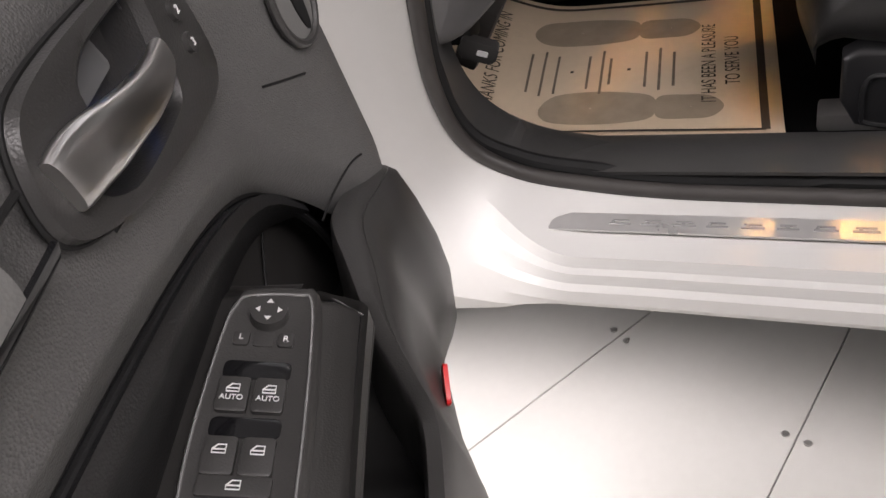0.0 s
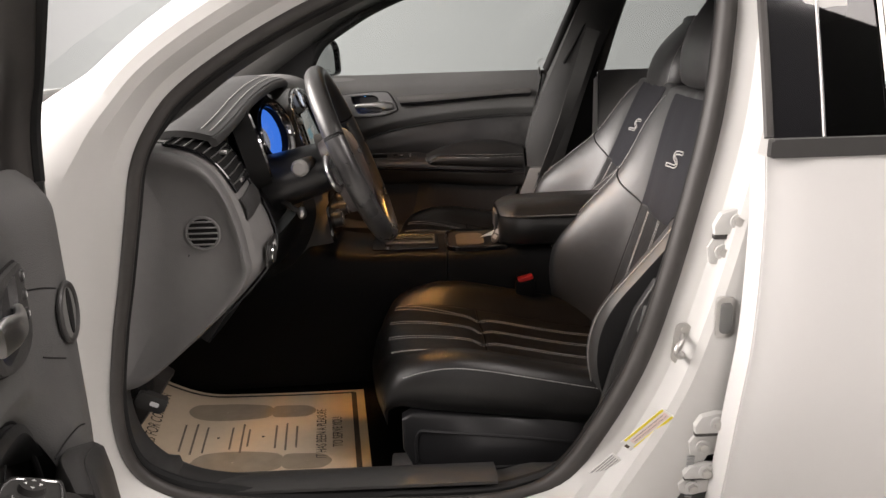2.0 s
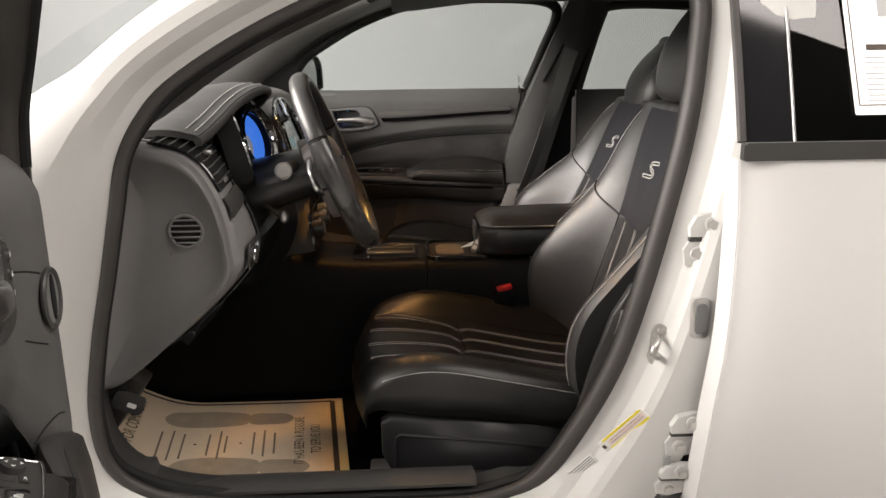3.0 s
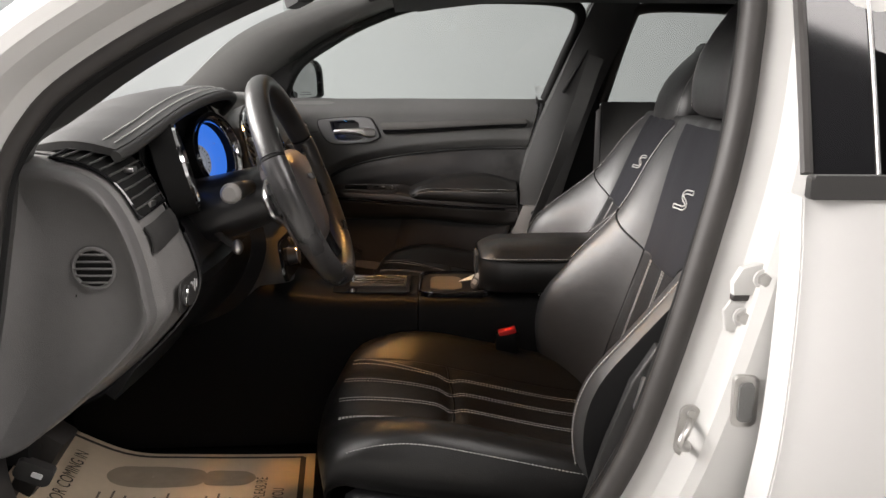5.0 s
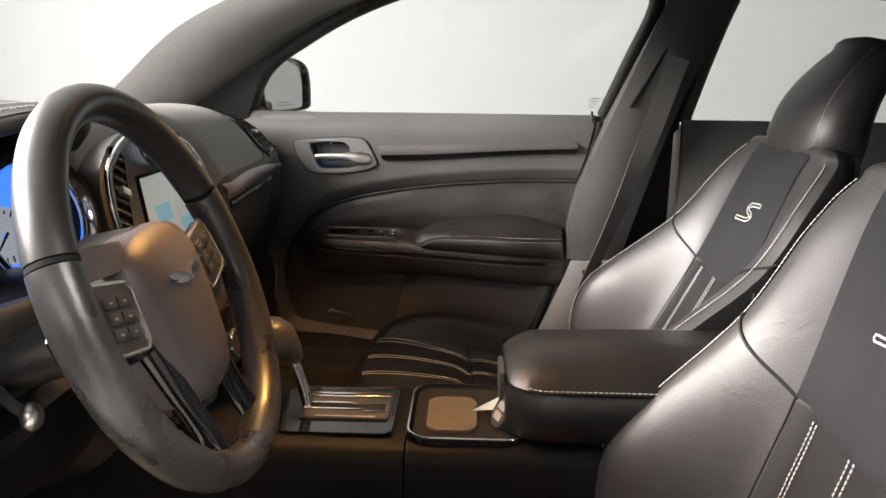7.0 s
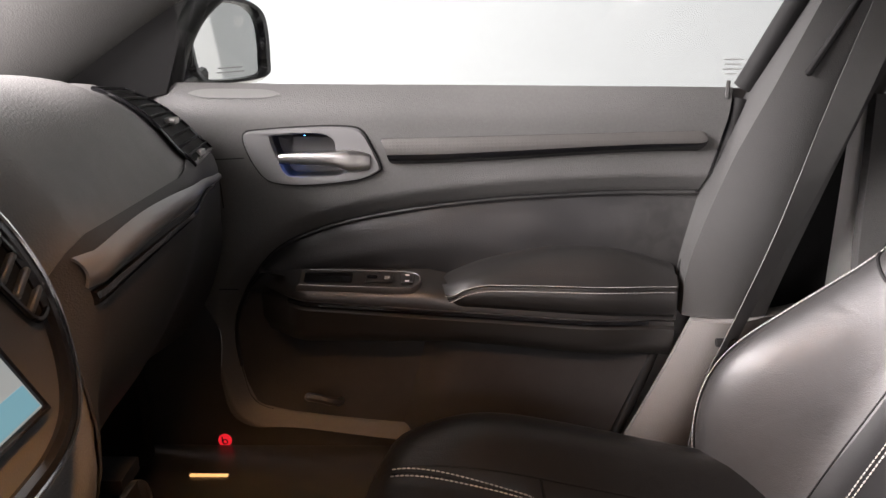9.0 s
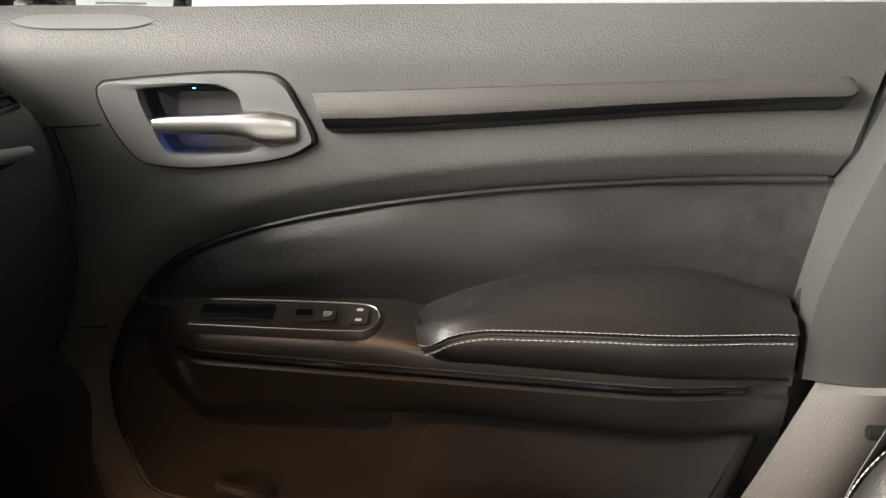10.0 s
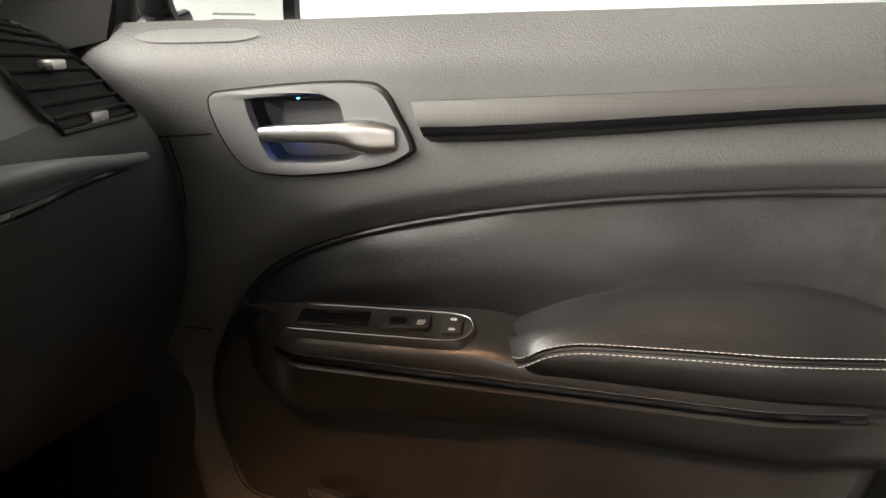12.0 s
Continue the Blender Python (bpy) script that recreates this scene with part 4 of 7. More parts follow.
    # padded arm rest
    def pad_ring(x):
        top = curve_at([(0.384, 0.754), (0.392, 0.766), (0.42, 0.782), (0.47, 0.800), (0.54, 0.814), (0.60, 0.817), (0.66, 0.812), (0.735, 0.790)], x)
        low = curve_at([(0.384, 0.752), (0.40, 0.740), (0.46, 0.735), (0.735, 0.717)], x)
        bow = 0.053 * smoothstep(0.36, 0.42, x) * (1 - 0.28 * smoothstep(0.60, 0.735, x))
        mid = curve_at([(0.384, 0.752), (0.40, 0.748), (0.43, 0.764), (0.47, 0.770), (0.735, 0.764)], x)
        roll = 0.5 * min(0.014, max(0.002, top - mid))
        return [P(x, -0.02 - rec, top - 0.003), P(x, bow * 0.25, top), P(x, bow * 0.55, top - 0.006 - (top - mid) * 0.10), P(x, bow * 0.80, mid + roll * 1.9 + (top - mid) * 0.12), P(x, bow * 0.92 + 0.001, mid + roll * 1.35), P(x, bow + 0.0025, mid + roll * 0.7), P(x, bow + 0.004, mid + 0.003), P(x, bow + 0.0012, mid - 0.0005), P(x, bow + 0.0012, mid - 0.0035), P(x, bow + 0.0035, mid - 0.006), P(x, bow, low + 0.008), P(x, bow - 0.006, low), P(x, -0.02 - rec, low)]

    xs = span(0.384, 0.735, 36)
    part("armrest_pad", loft([pad_ring(x) for x in xs], True, True), PADSKIN, root, "padded black leather arm rest with double stitching", 65)
    bm = stitches([Vector(pad_ring(x)[6]) + sgn * 0.0003 for x in span(0.395, 0.733, 90)], 0.0040, 0.0014, 0.00055)
    stitches([Vector(pad_ring(x)[9]) + sgn * 0.0003 for x in span(0.405, 0.733, 90)], 0.0040, 0.0014, 0.00055, bm)
    part("piping_bead", tube([(Vector(pad_ring(x)[7]) + Vector(pad_ring(x)[8])) * 0.5 for x in span(0.398, 0.733, 60)], 0.0019, 6), PADSKIN, root)
    part("stitching", bm, THREAD, root, "pale grey stitching")

    # map pocket below
    def pocket(u, v):
        z = 0.490 + 0.188 * v
        n = -0.040 + 0.050 * smoothstep(0.0, 0.34, u) - 0.004 * v
        return P(0.27 + 0.425 * u + 0.03 * v - 0.045 * (1 - v) * u, n, z)

    if not near:
        part("lower_panel", grid(pocket, span(0, 1, 26), span(0, 1, 10), 0.005), SPEAKER, root, "black plastic lower door panel")
        part("pull_hook", tube(spline([P(0.185, -0.012, 0.560), P(0.19, 0.01, 0.572), P(0.205, 0.018, 0.574), P(0.228, 0.014, 0.566), P(0.235, -0.010, 0.555)], 16), 0.007, 8), PLASTIC, root)
    # grille emblem low at the front
    if not near:
        emblem = part("speaker_emblem", prism([(0.011 * math.cos(a), 0.011 * math.sin(a)) for a in (2 * math.pi * k / 24 for k in range(24))], 0.002, face(0.042, -0.028, 0.474), 0.0006), REDGLOW, root, "glowing red round speaker emblem")
        bm = bmesh.new()
        tube([face(0.042, -0.0254, 0.472) @ Vector((0.004 * math.cos(a) + 0.0005, 0.004 * math.sin(a), 0)) for a in (2 * math.pi * k / 16 for k in range(16))], 0.0011, 6, True, bm)
        tube([face(0.042, -0.0254, 0.474) @ Vector((-0.004 , y, 0)) for y in (-0.003, 0.007)], 0.0011, 6, False, bm)
        part("emblem_mark", bm, DARK, emblem)

    # inside handle
    bez = [(0.1105, 0.973), (0.114, 0.979), (0.126, 0.982), (0.20, 0.988), (0.256, 0.989), (0.279, 0.983), (0.293, 0.960), (0.305, 0.934), (0.301, 0.925), (0.270, 0.913), (0.20, 0.905), (0.157, 0.907), (0.138, 0.915), (0.122, 0.937), (0.112, 0.961)]
    if near:
        bez = [(0.1105, 0.973), (0.114, 0.979), (0.126, 0.982), (0.20, 0.990), (0.256, 0.993), (0.284, 0.988), (0.300, 0.968), (0.305, 0.945), (0.292, 0.930), (0.255, 0.915), (0.205, 0.902), (0.150, 0.895), (0.120, 0.897), (0.107, 0.912), (0.106, 0.945)]
    hole = [(0.152, 0.970), (0.160, 0.976), (0.236, 0.979), (0.241, 0.970), (0.242, 0.952), (0.262, 0.949), (0.266, 0.935), (0.252, 0.924), (0.235, 0.919), (0.19, 0.917), (0.172, 0.921), (0.160, 0.945)]
    bz, hl = spline([(x, 0, z) for x, z in bez], 78, True), spline([(x, 0, z) for x, z in hole], 78, True)
    near_hole = [min(range(78), key=lambda j: (bz[i] - hl[j]).length) for i in range(78)]
    k0 = near_hole[0]
    hl = [hl[(k0 + i) % 78] for i in range(78)]
    rings = [[P(p.x, 0.001, p.z) for p in bz], [P(p.x, 0.007, p.z) for p in [b.lerp(h, 0.08) for b, h in zip(bz, hl)]], [P(p.x, 0.008, p.z) for p in [b.lerp(h, 0.5) for b, h in zip(bz, hl)]], [P(p.x, 0.006, p.z) for p in [b.lerp(h, 0.92) for b, h in zip(bz, hl)]], [P(p.x, -0.002, p.z) for p in hl]]
    # one bezel material on both doors; its light and shade are put into colour
    bezel = part("handle_bezel", loft([r + [r[0]] for r in rings]), PLASTIC if near else LITBEZEL, root, "satin handle bezel, shaded in colour" if near else "satin handle bezel, lit in colour", 50)
    part("bezel_gap", tube([P(p.x, 0.0012, p.z) for p in bz], 0.0017, 6, True), DARK, bezel)
    rings = [[P(p.x, n, p.z) for p in [h.lerp(Vector((0.20, 0, 0.947)), 1 - s) for h in hl]] for n, s in ((-0.001, 1.0), (-0.012, 0.97), (-0.020, 0.9), (-0.023, 0.6), (-0.023, 0.02))]
    part("handle_cup", loft([r + [r[0]] for r in rings]), PLASTIC, root, "dark handle recess")
    # driver's plate is lighter in colour for the light it catches
    part("cup_plate", prism(rounded(0.062, 0.022, 0.003), 0.003, face(0.207, -0.019, 0.960, -8), 0.001), LITBEZEL if near else PLASTIC, root)
    courtesy_lamp(P(0.185, -0.010, 0.934), 0.0006 if near else 0.0024)
    led = part("courtesy_light", prism(rounded(0.0024, 0.0008, 0.0003, 3), 0.001, face(0.197, -0.004, 0.9752)), BLUEDOT, root, "small blue courtesy light")
    path = [(0.161, 0.006, 0.9435), (0.185, 0.010, 0.9445), (0.215, 0.013, 0.9450), (0.240, 0.013, 0.9450), (0.258, 0.011, 0.9425), (0.274, 0.008, 0.9410), (0.290, 0.006, 0.9400)]
    hs = [0.0080, 0.0090, 0.0095, 0.0108, 0.0148, 0.0160, 0.0145]
    if near:
        hs = [0.0115, 0.0118, 0.0122, 0.0135, 0.0155, 0.0168, 0.0175]
        path = [(x, n + 0.004 * (x - 0.161) / 0.13, 0.9415 + 0.016 * smoothstep(0.17, 0.29, x)) for x, n, _ in path]
    pts, rings = spline([P(*p) for p in path], 26), []
    for i, p in enumerate(pts):
        h = curve_at([(k, v) for k, v in zip(span(0, 1, 7), hs)], i / 25)
        e = math.sin(math.pi * (0.06 + 0.88 * i / 25)) ** 0.17
        rings.append([p + up * (h * e * math.copysign(abs(math.cos(a)) ** 0.7, math.cos(a))) + sgn * (0.006 * e * math.copysign(abs(math.sin(a)) ** 0.7, math.sin(a))) for a in (2 * math.pi * k / 16 for k in range(16))])
    part("door_handle", loft(rings, True, True), SATIN, root, "satin silver pull handle", 50)
    if near:
        for i in range(3):
            bm = bmesh.new()
            bmesh.ops.create_cone(bm, cap_ends=True, segments=16, radius1=0.0065, radius2=0.006, depth=0.003, matrix=face(0.128 + 0.003 * i, 0.009, 0.968 - 0.019 * i))
            btn = part("memory_button", bm, PLASTIC, root)
            part("button_mark", words(str(i + 1), 0.007, face(0.128 + 0.003 * i, 0.0108, 0.968 - 0.019 * i)), ICON, btn)

    # spear
    def spear(u, v):
        x = 0.306 + 0.458 * u + 0.015 * v * (1 - u) ** 4
        end = 1 - math.sqrt(max(0.0, 1 - max(0.0, (u - 0.975) / 0.025) ** 2))
        zt, zb = 0.971 + 0.015 * u - 0.008 * end, 0.945 + 0.022 * smoothstep(0, 1, u) + 0.008 * end
        if v < 0.72:
            k = v / 0.72
            return P(x, 0.004 + 0.009 * math.sin(math.pi * (0.12 + 0.62 * k)), zt + (zb - zt) * k)
        k = (v - 0.72) / 0.28
        return P(x, 0.0105 - 0.010 * k, zb - 0.006 * k)

    part("spear_trim", grid(spear, (span(0.07 if near else 0, 0.97, 36) + span(0.975, 1, 6)), span(0, 0.54, 10), 0.003), GREYTRIM if near else SPEAR, root, "textured dark silver trim spear")
    part("spear_edge", grid(spear, span(0, 0.97, 28) + span(0.975, 1, 6), [0.55, 0.60, 0.66, 0.72, 0.78, 0.86, 0.93, 1.0], 0.003), GLOSSY, root, "gloss black edge of the trim spear")
    part("spear_gap", tube([spear(u, 0.0) + sgn * -0.0015 for u in span(0.0, 1.0, 30)], 0.0018, 6), DARK, root)
    # vent slot at the belt
    if not near:
        def slot(u, v):
            x, h = 0.034 + 0.130 * u, 0.0058 * (1 - abs(2 * u - 1) ** 5) + 0.0004
            z = 1.0325 + h * (2 * v - 1)
            return P(x, -0.005 - 0.022 * max(0.0, (z - 0.995) / 0.05) ** 2 - 0.035 * max(0.0, (0.05 - x) / 0.1) ** 2 + 0.0075, z)

        part("demister_slot", grid(slot, span(0, 1, 30), span(0, 1, 6), 0.002), GREYTRIM, root, "slim grey demister slot")
        part("slot_rim", tube([slot(u, 0.0) + sgn * 0.0004 for u in span(0.02, 0.98, 30)], 0.0007, 6), OUTLINE, root)
    else:
        part("demister_slot", prism(rounded(0.115, 0.010, 0.0045), 0.0016, frame_at(P(0.095, -0.012, 1.036), ax * flip, up) @ pose(0, 0, 0, -55, 0, 0), 0.001), GREYTRIM, root)
    part("lock_knob", tube([P(0.795, -0.012, 1.03), P(0.795, -0.012, 1.056)], [0.004, 0.0028], 8), PLASTIC, root)

    # switches
    top = 0.7735 if near else 0.770
    plate = [(0.185, 0.012), (0.184, 0.026), (0.184, 0.039), (0.187, 0.041), (0.24, 0.043), (0.30, 0.045), (0.342, 0.046), (0.356, 0.042), (0.364, 0.032), (0.364, 0.022), (0.354, 0.013), (0.33, 0.010), (0.26, 0.008), (0.20, 0.007), (0.187, 0.009)]
    if near:
        plate = [(0.188, 0.004), (0.185, 0.034), (0.190, 0.044), (0.24, 0.049), (0.31, 0.052), (0.352, 0.052), (0.366, 0.046), (0.368, 0.006), (0.360, -0.006), (0.30, -0.010), (0.22, -0.007), (0.198, -0.003)]
    pl = [P(p.x, p.y - rec * 0.9, 0) for p in spline([(x, n, 0) for x, n in plate], 60, True)]
    c = sum(pl, Vector()) / len(pl)
    lean = lambda p: up * (-0.42 * ((p - P(0, 0.016 - rec * 0.9, 0)).dot(sgn)))
    pl = [p + lean(p) for p in pl]
    c = sum(pl, Vector()) / len(pl)
    rings = [[p + up * (top - 0.002) for p in pl], [p.lerp(c, 0.01) + up * (top + 0.0045) for p in pl], [p.lerp(c, 0.05) + up * (top + 0.006) for p in pl], [p.lerp(c, 0.12) + up * (top + 0.0052) for p in pl], [p.lerp(c, 0.99) + up * (top + 0.0052) for p in pl]]
    panel = part("switch_panel", loft([r + [r[0]] for r in rings]), PLASTIC, root, "black window switch panel", 50)
    if near:
        part("chrome_ring", tube([p.lerp(c, 0.09) + up * (top + 0.0062) for p in pl], 0.0010, 6, True), OUTLINE, panel, "thin chrome outline")
    else:
        line = spline([(0.187, 0.040, 0), (0.24, 0.042, 0), (0.30, 0.044, 0), (0.342, 0.0445, 0), (0.354, 0.041, 0), (0.361, 0.032, 0), (0.361, 0.023, 0), (0.352, 0.0145, 0), (0.33, 0.0115, 0), (0.26, 0.0095, 0), (0.198, 0.0085, 0)], 70)
        part("chrome_ring", tube([P(q.x, q.y, top + 0.0062) + lean(P(q.x, q.y, 0)) for q in line], 0.0007, 6), OUTLINE, panel, "thin chrome outline open at one end")
    flat = frame_at(P(0, 0, 0), ax * flip, (sgn))
    if (flat.to_3x3() @ Vector((0, 0, 1))).z < 0:
        flat = frame_at(P(0, 0, 0), -ax * flip, sgn)

    lean_deg = -22.8 if (flat.to_3x3() @ Vector((0, 1, 0))).dot(sgn) > 0 else 22.8

    def at_top(x, n, dz=0.0):
        f = flat.copy()
        f.translation = P(x, n - rec * 0.9, top + 0.0052 - 0.42 * (n - 0.016))
        f = f @ pose(0, 0, 0, lean_deg, 0, 0)
        return f @ Matrix.Translation((0, 0, dz))

    def switch(x, n, w, d, h=0.004, tilt=0):
        return part("switch", prism(rounded(w, d, 0.002, 3), h, at_top(x, n) @ pose(0, 0, 0, 0, tilt, 0), 0.001), PLASTIC, panel)

    def icon(sw, x, n, dz, text=""):
        f = at_top(x, n, dz) @ (pose(0, 0, 0, 0, 0, 90) if near else pose(0, 0, 0))
        bm = tube([f @ Vector(v) for v in ((-0.0036, -0.0022, 0), (0.0036, -0.0022, 0), (0.0036, 0.0028, 0), (-0.0008, 0.0028, 0), (-0.0036, 0.0, 0))], 0.0005, 5, True)
        tube([f @ Vector((-0.0036, 0.0, 0)), f @ Vector((0.0036, 0.0, 0))], 0.0005, 5, False, bm)
        part("icon", bm, ICON, sw)
        if text:
            part("lettering", words(text, 0.0048, f @ Matrix.Translation((0, -0.0062, 0.0002))), ICON, sw)

    if near:
        knob = bmesh.new()
        bmesh.ops.create_cone(knob, cap_ends=True, segments=24, radius1=0.0125, radius2=0.0115, depth=0.007, matrix=at_top(0.211, 0.019, 0.003))
        k = part("mirror_knob", knob, PLASTIC, panel, "round mirror adjuster with four arrows", 30)
        for a in range(4):
            f = at_top(0.211, 0.019, 0.0068) @ pose(0, 0, 0, 0, 0, 90 * a)
            part("arrow_mark", prism([(0.0085, 0), (0.0055, 0.0022), (0.0055, -0.0022)], 0.0004, f), ICON, k)
        for n, t in ((0.031, "R"), (0.006, "L")):
            s = switch(0.230, n, 0.011, 0.010, 0.002)
            part("lettering", words(t, 0.006, at_top(0.230, n, 0.0024) @ pose(0, 0, 0, 0, 0, 90)), ICON, s)
        switch(0.230, 0.0185, 0.011, 0.013, 0.001)
        for x, t in ((0.272, "AUTO"), (0.311, "")):
            part("finger_recess", prism(rounded(0.013, 0.040, 0.004, 4), 0.0012, at_top(x - 0.019, 0.0185, -0.0004), 0.0005), GLOSSY, panel)
            for n in (0.009, 0.028):
                s = switch(x, n, 0.022, 0.018, 0.005, 6)
                icon(s, x - 0.002, n, 0.0064, t)
        s = switch(0.328, 0.019, 0.012, 0.040, 0.003)
        icon(s, 0.328, 0.019, 0.0034)
    else:
        part("blank_recess", prism(rounded(0.070, 0.022, 0.003, 3), 0.0008, at_top(0.228, 0.024), 0.0003), GLOSSY, panel)
        s = switch(0.302, 0.026, 0.040, 0.018, 0.003, 4)
        part("finger_scoop", prism(rounded(0.016, 0.007, 0.003, 4), 0.0006, at_top(0.292, 0.026, 0.0040)), GLOSSY, s)
        icon(s, 0.314, 0.027, 0.0040)
        s = switch(0.343, 0.027, 0.018, 0.022, 0.003)
        for n in (0.033, 0.021):
            part("icon", prism(rounded(0.006, 0.003, 0.0008, 3), 0.0003, at_top(0.343, n, 0.0031)), ICON, s)
    return root


far_door = thing("passenger_door", "closed front passenger door with dark lining and a silver handle", "car door")
door_lining(far_door, lambda x, n, z: (x, 1.70 - n, z), False)
part("door_shell", box(-0.12, 0.86, 1.76, 1.83, 0.36, 1.025, 0.02), PAINT, far_door)
for line in (((0.045, 0.9395), (0.08, 0.941), (0.113, 0.943)), ((0.064, 0.940), (0.074, 0.902), (0.076, 0.866)), ((0.060, 0.7445), (0.092, 0.745))):
    pts = []
    for (xa, za), (xb, zb) in zip(line, line[1:]):
        pts += [(xa + (xb - xa) * k, 1.6985 + 0.035 * max(0.0, (0.05 - xa - (xb - xa) * k) / 0.1) ** 2, za + (zb - za) * k) for k in span(0, 0.9, 6)]
    part("lining_seam", tube(pts, 0.0009, 6), DARK, far_door)
part("front_filler", box(-0.16, 0.07, 1.745, 1.757, 0.46, 1.03, 0.003), DARK, far_door)
part("door_cap", box(-0.16, 0.03, 1.727, 1.745, 1.022, 1.034, 0.002), DARK, far_door)
part("belt_weatherstrip", box(0.0, 0.87, 1.722, 1.745, 1.022, 1.044, 0.004), RUBBER, far_door)


def far_glass(u, v):
    return (0.03 + 0.86 * u + 0.05 * v * u, 1.738 - 0.10 * v - 0.02 * v * v, 1.03 + 0.33 * v)


g = part("window_glass", grid(lambda u, v: far_glass(u, v), span(0, 1, 8), span(0, 1, 8), 0.003), GLASS, far_door, "clear side glass with a small etched mark")
g.visible_shadow = False
m = frame_at((0.800, 1.718, 1.075), (-1, 0, 0), (0, -0.3, 1))
for i, w in enumerate((0.030, 0.024, 0.028, 0.020)):
    part("etched_mark", prism(rounded(w, 0.0022, 0.0006, 2), 0.0004, m @ Matrix.Translation((0, 0.010 - 0.007 * i, 0))), ETCH, g)
part("window_frame", tube(spline([(0.002, 1.738, 1.045), (0.022, 1.732, 1.10), (0.062, 1.722, 1.155), (0.15, 1.705, 1.212), (0.25, 1.688, 1.265), (0.38, 1.665, 1.312), (0.52, 1.648, 1.335), (0.66, 1.636, 1.340), (0.82, 1.630, 1.335), (0.895, 1.632, 1.315), (0.905, 1.645, 1.27), (0.87, 1.685, 1.17), (0.825, 1.728, 1.045)], 60), 0.017, 10), DARK, far_door, "black window frame")

NEAR_AX, NEAR_N = Vector((0.34, -0.9404, 0)), Vector((0.9404, 0.34, 0))
NEAR_O = Vector((-0.0640, -0.1020, 0))


def near_place(x, n, z):
    return NEAR_O + NEAR_AX * x + NEAR_N * n + Vector((0, 0, z))


near_door = thing("driver_door", "open front car door with dark lining, silver handle and window switches", "car door")
door_lining(near_door, near_place, True, 0.026)


def near_front(u, v):
    """The lining's front edge, turned back towards the hinge post."""
    z = 0.70 + 0.335 * v
    x = curve_at([(0.70, -0.004), (0.80, -0.040), (0.92, -0.040), (1.04, -0.031)], z)
    n = -0.006 + 0.036 - 0.012 * max(0.0, (-0.015 - x) / 0.025) ** 2
    return near_place(x - 0.012 * math.sin(u * math.pi / 2), n - 0.09 * u, z)


part("front_edge", grid(near_front, span(0, 1, 17), span(0, 1, 24), 0.006), PLASTIC, near_door, "black plastic front edge of the door lining")
# seams where the lining's front end is joined on
for line in (((0.086, 0.939), (0.055, 0.931), (0.028, 0.921)), ((0.074, 0.858), (0.055, 0.848), (0.033, 0.837)), ((0.088, 0.741), (0.060, 0.747), (0.033, 0.748), (0.016, 0.742))):
    pts = [near_place(p.x, -0.0048 + 0.036 * smoothstep(0.12, -0.01, p.x), p.z) for p in spline([(x, 0, z) for x, z in line], 16)]
    part("lining_seam", tube(pts, 0.0010, 6), DARK, near_door)
shell_m = frame_at(NEAR_O, NEAR_AX, NEAR_N)
part("door_shell", box(-0.10, 1.02, -0.185, -0.085, 0.33, 1.02, 0.02, 2, None, shell_m), PAINT, near_door, "white painted door shell")
DUCT = frame_at(near_place(0.012, 0.029, 0.886), -NEAR_AX + NEAR_N * 0.22, (0, 0, 1))
if (DUCT.to_3x3() @ Vector((0, 0, 1))).dot(NEAR_N) < 0:
    DUCT = frame_at(near_place(0.012, 0.029, 0.886), NEAR_AX - NEAR_N * 0.22, (0, 0, 1))
duct = part("duct_ring", tube([DUCT @ Vector((0.028 * math.cos(a), 0.034 * math.sin(a), 0.002)) for a in (2 * math.pi * k / 28 for k in range(28))], 0.0035, 8, True), PLASTIC, near_door, "oval duct inlet ring")
part("duct_plate", prism([(0.027 * math.cos(a), 0.033 * math.sin(a)) for a in (2 * math.pi * k / 28 for k in range(28))], 0.002, DUCT), GREYTRIM, duct)
part("duct_slot", prism([(0.007 * math.cos(a), 0.028 * math.sin(a)) for a in (2 * math.pi * k / 20 for k in range(20))], 0.002, DUCT @ Matrix.Translation((0.004, 0, 0.0015))), DARK, duct)
# lower pocket, bulging out below the arm rest
lip = spline([near_place(x, n, z) for x, n, z in ((-0.045, -0.014, 0.690), (-0.015, 0.006, 0.706), (0.03, 0.008, 0.724), (0.08, 0.002, 0.735), (0.125, 0.015, 0.724), (0.17, 0.030, 0.708), (0.20, 0.044, 0.674), (0.22, 0.051, 0.648), (0.28, 0.056, 0.642), (0.45, 0.062, 0.64), (0.62, 0.060, 0.64))], 60)
rings = []
for p in lip:
    rings.append([p + NEAR_N * dn + Vector((0, 0, dz)) for dn, dz in ((d * (1 - 0.72 * smoothstep(0.06, 0.26, (p - NEAR_O).dot(NEAR_AX)) if d > 0.02 else 1), h) for d, h in ((-0.035, -0.14), (-0.006, -0.02), (0.0, -0.003), (0.003, 0.0), (0.014, -0.001), (0.024, -0.005), (0.026, -0.008), (0.0275, -0.0075), (0.034, -0.014), (0.040, -0.05), (0.044, -0.10), (0.042, -0.15), (0.028, -0.22), (-0.05, -0.30)))])
part("pocket_wall", loft(rings), PLASTIC, near_door, "black plastic wall of the deep door pocket", 45)
part("pocket_floor", loft([[p + NEAR_N * -0.002 + Vector((0, 0, -0.12)), p - NEAR_N * 0.13 + Vector((0, 0, -0.11))] for p in lip]), DARK, near_door)
part("pocket_back", loft([[near_place(x, -0.052, 0.42), near_place(x, -0.050, 0.79)] for x in span(-0.08, 0.75, 12)]), ARMVINYL, near_door)
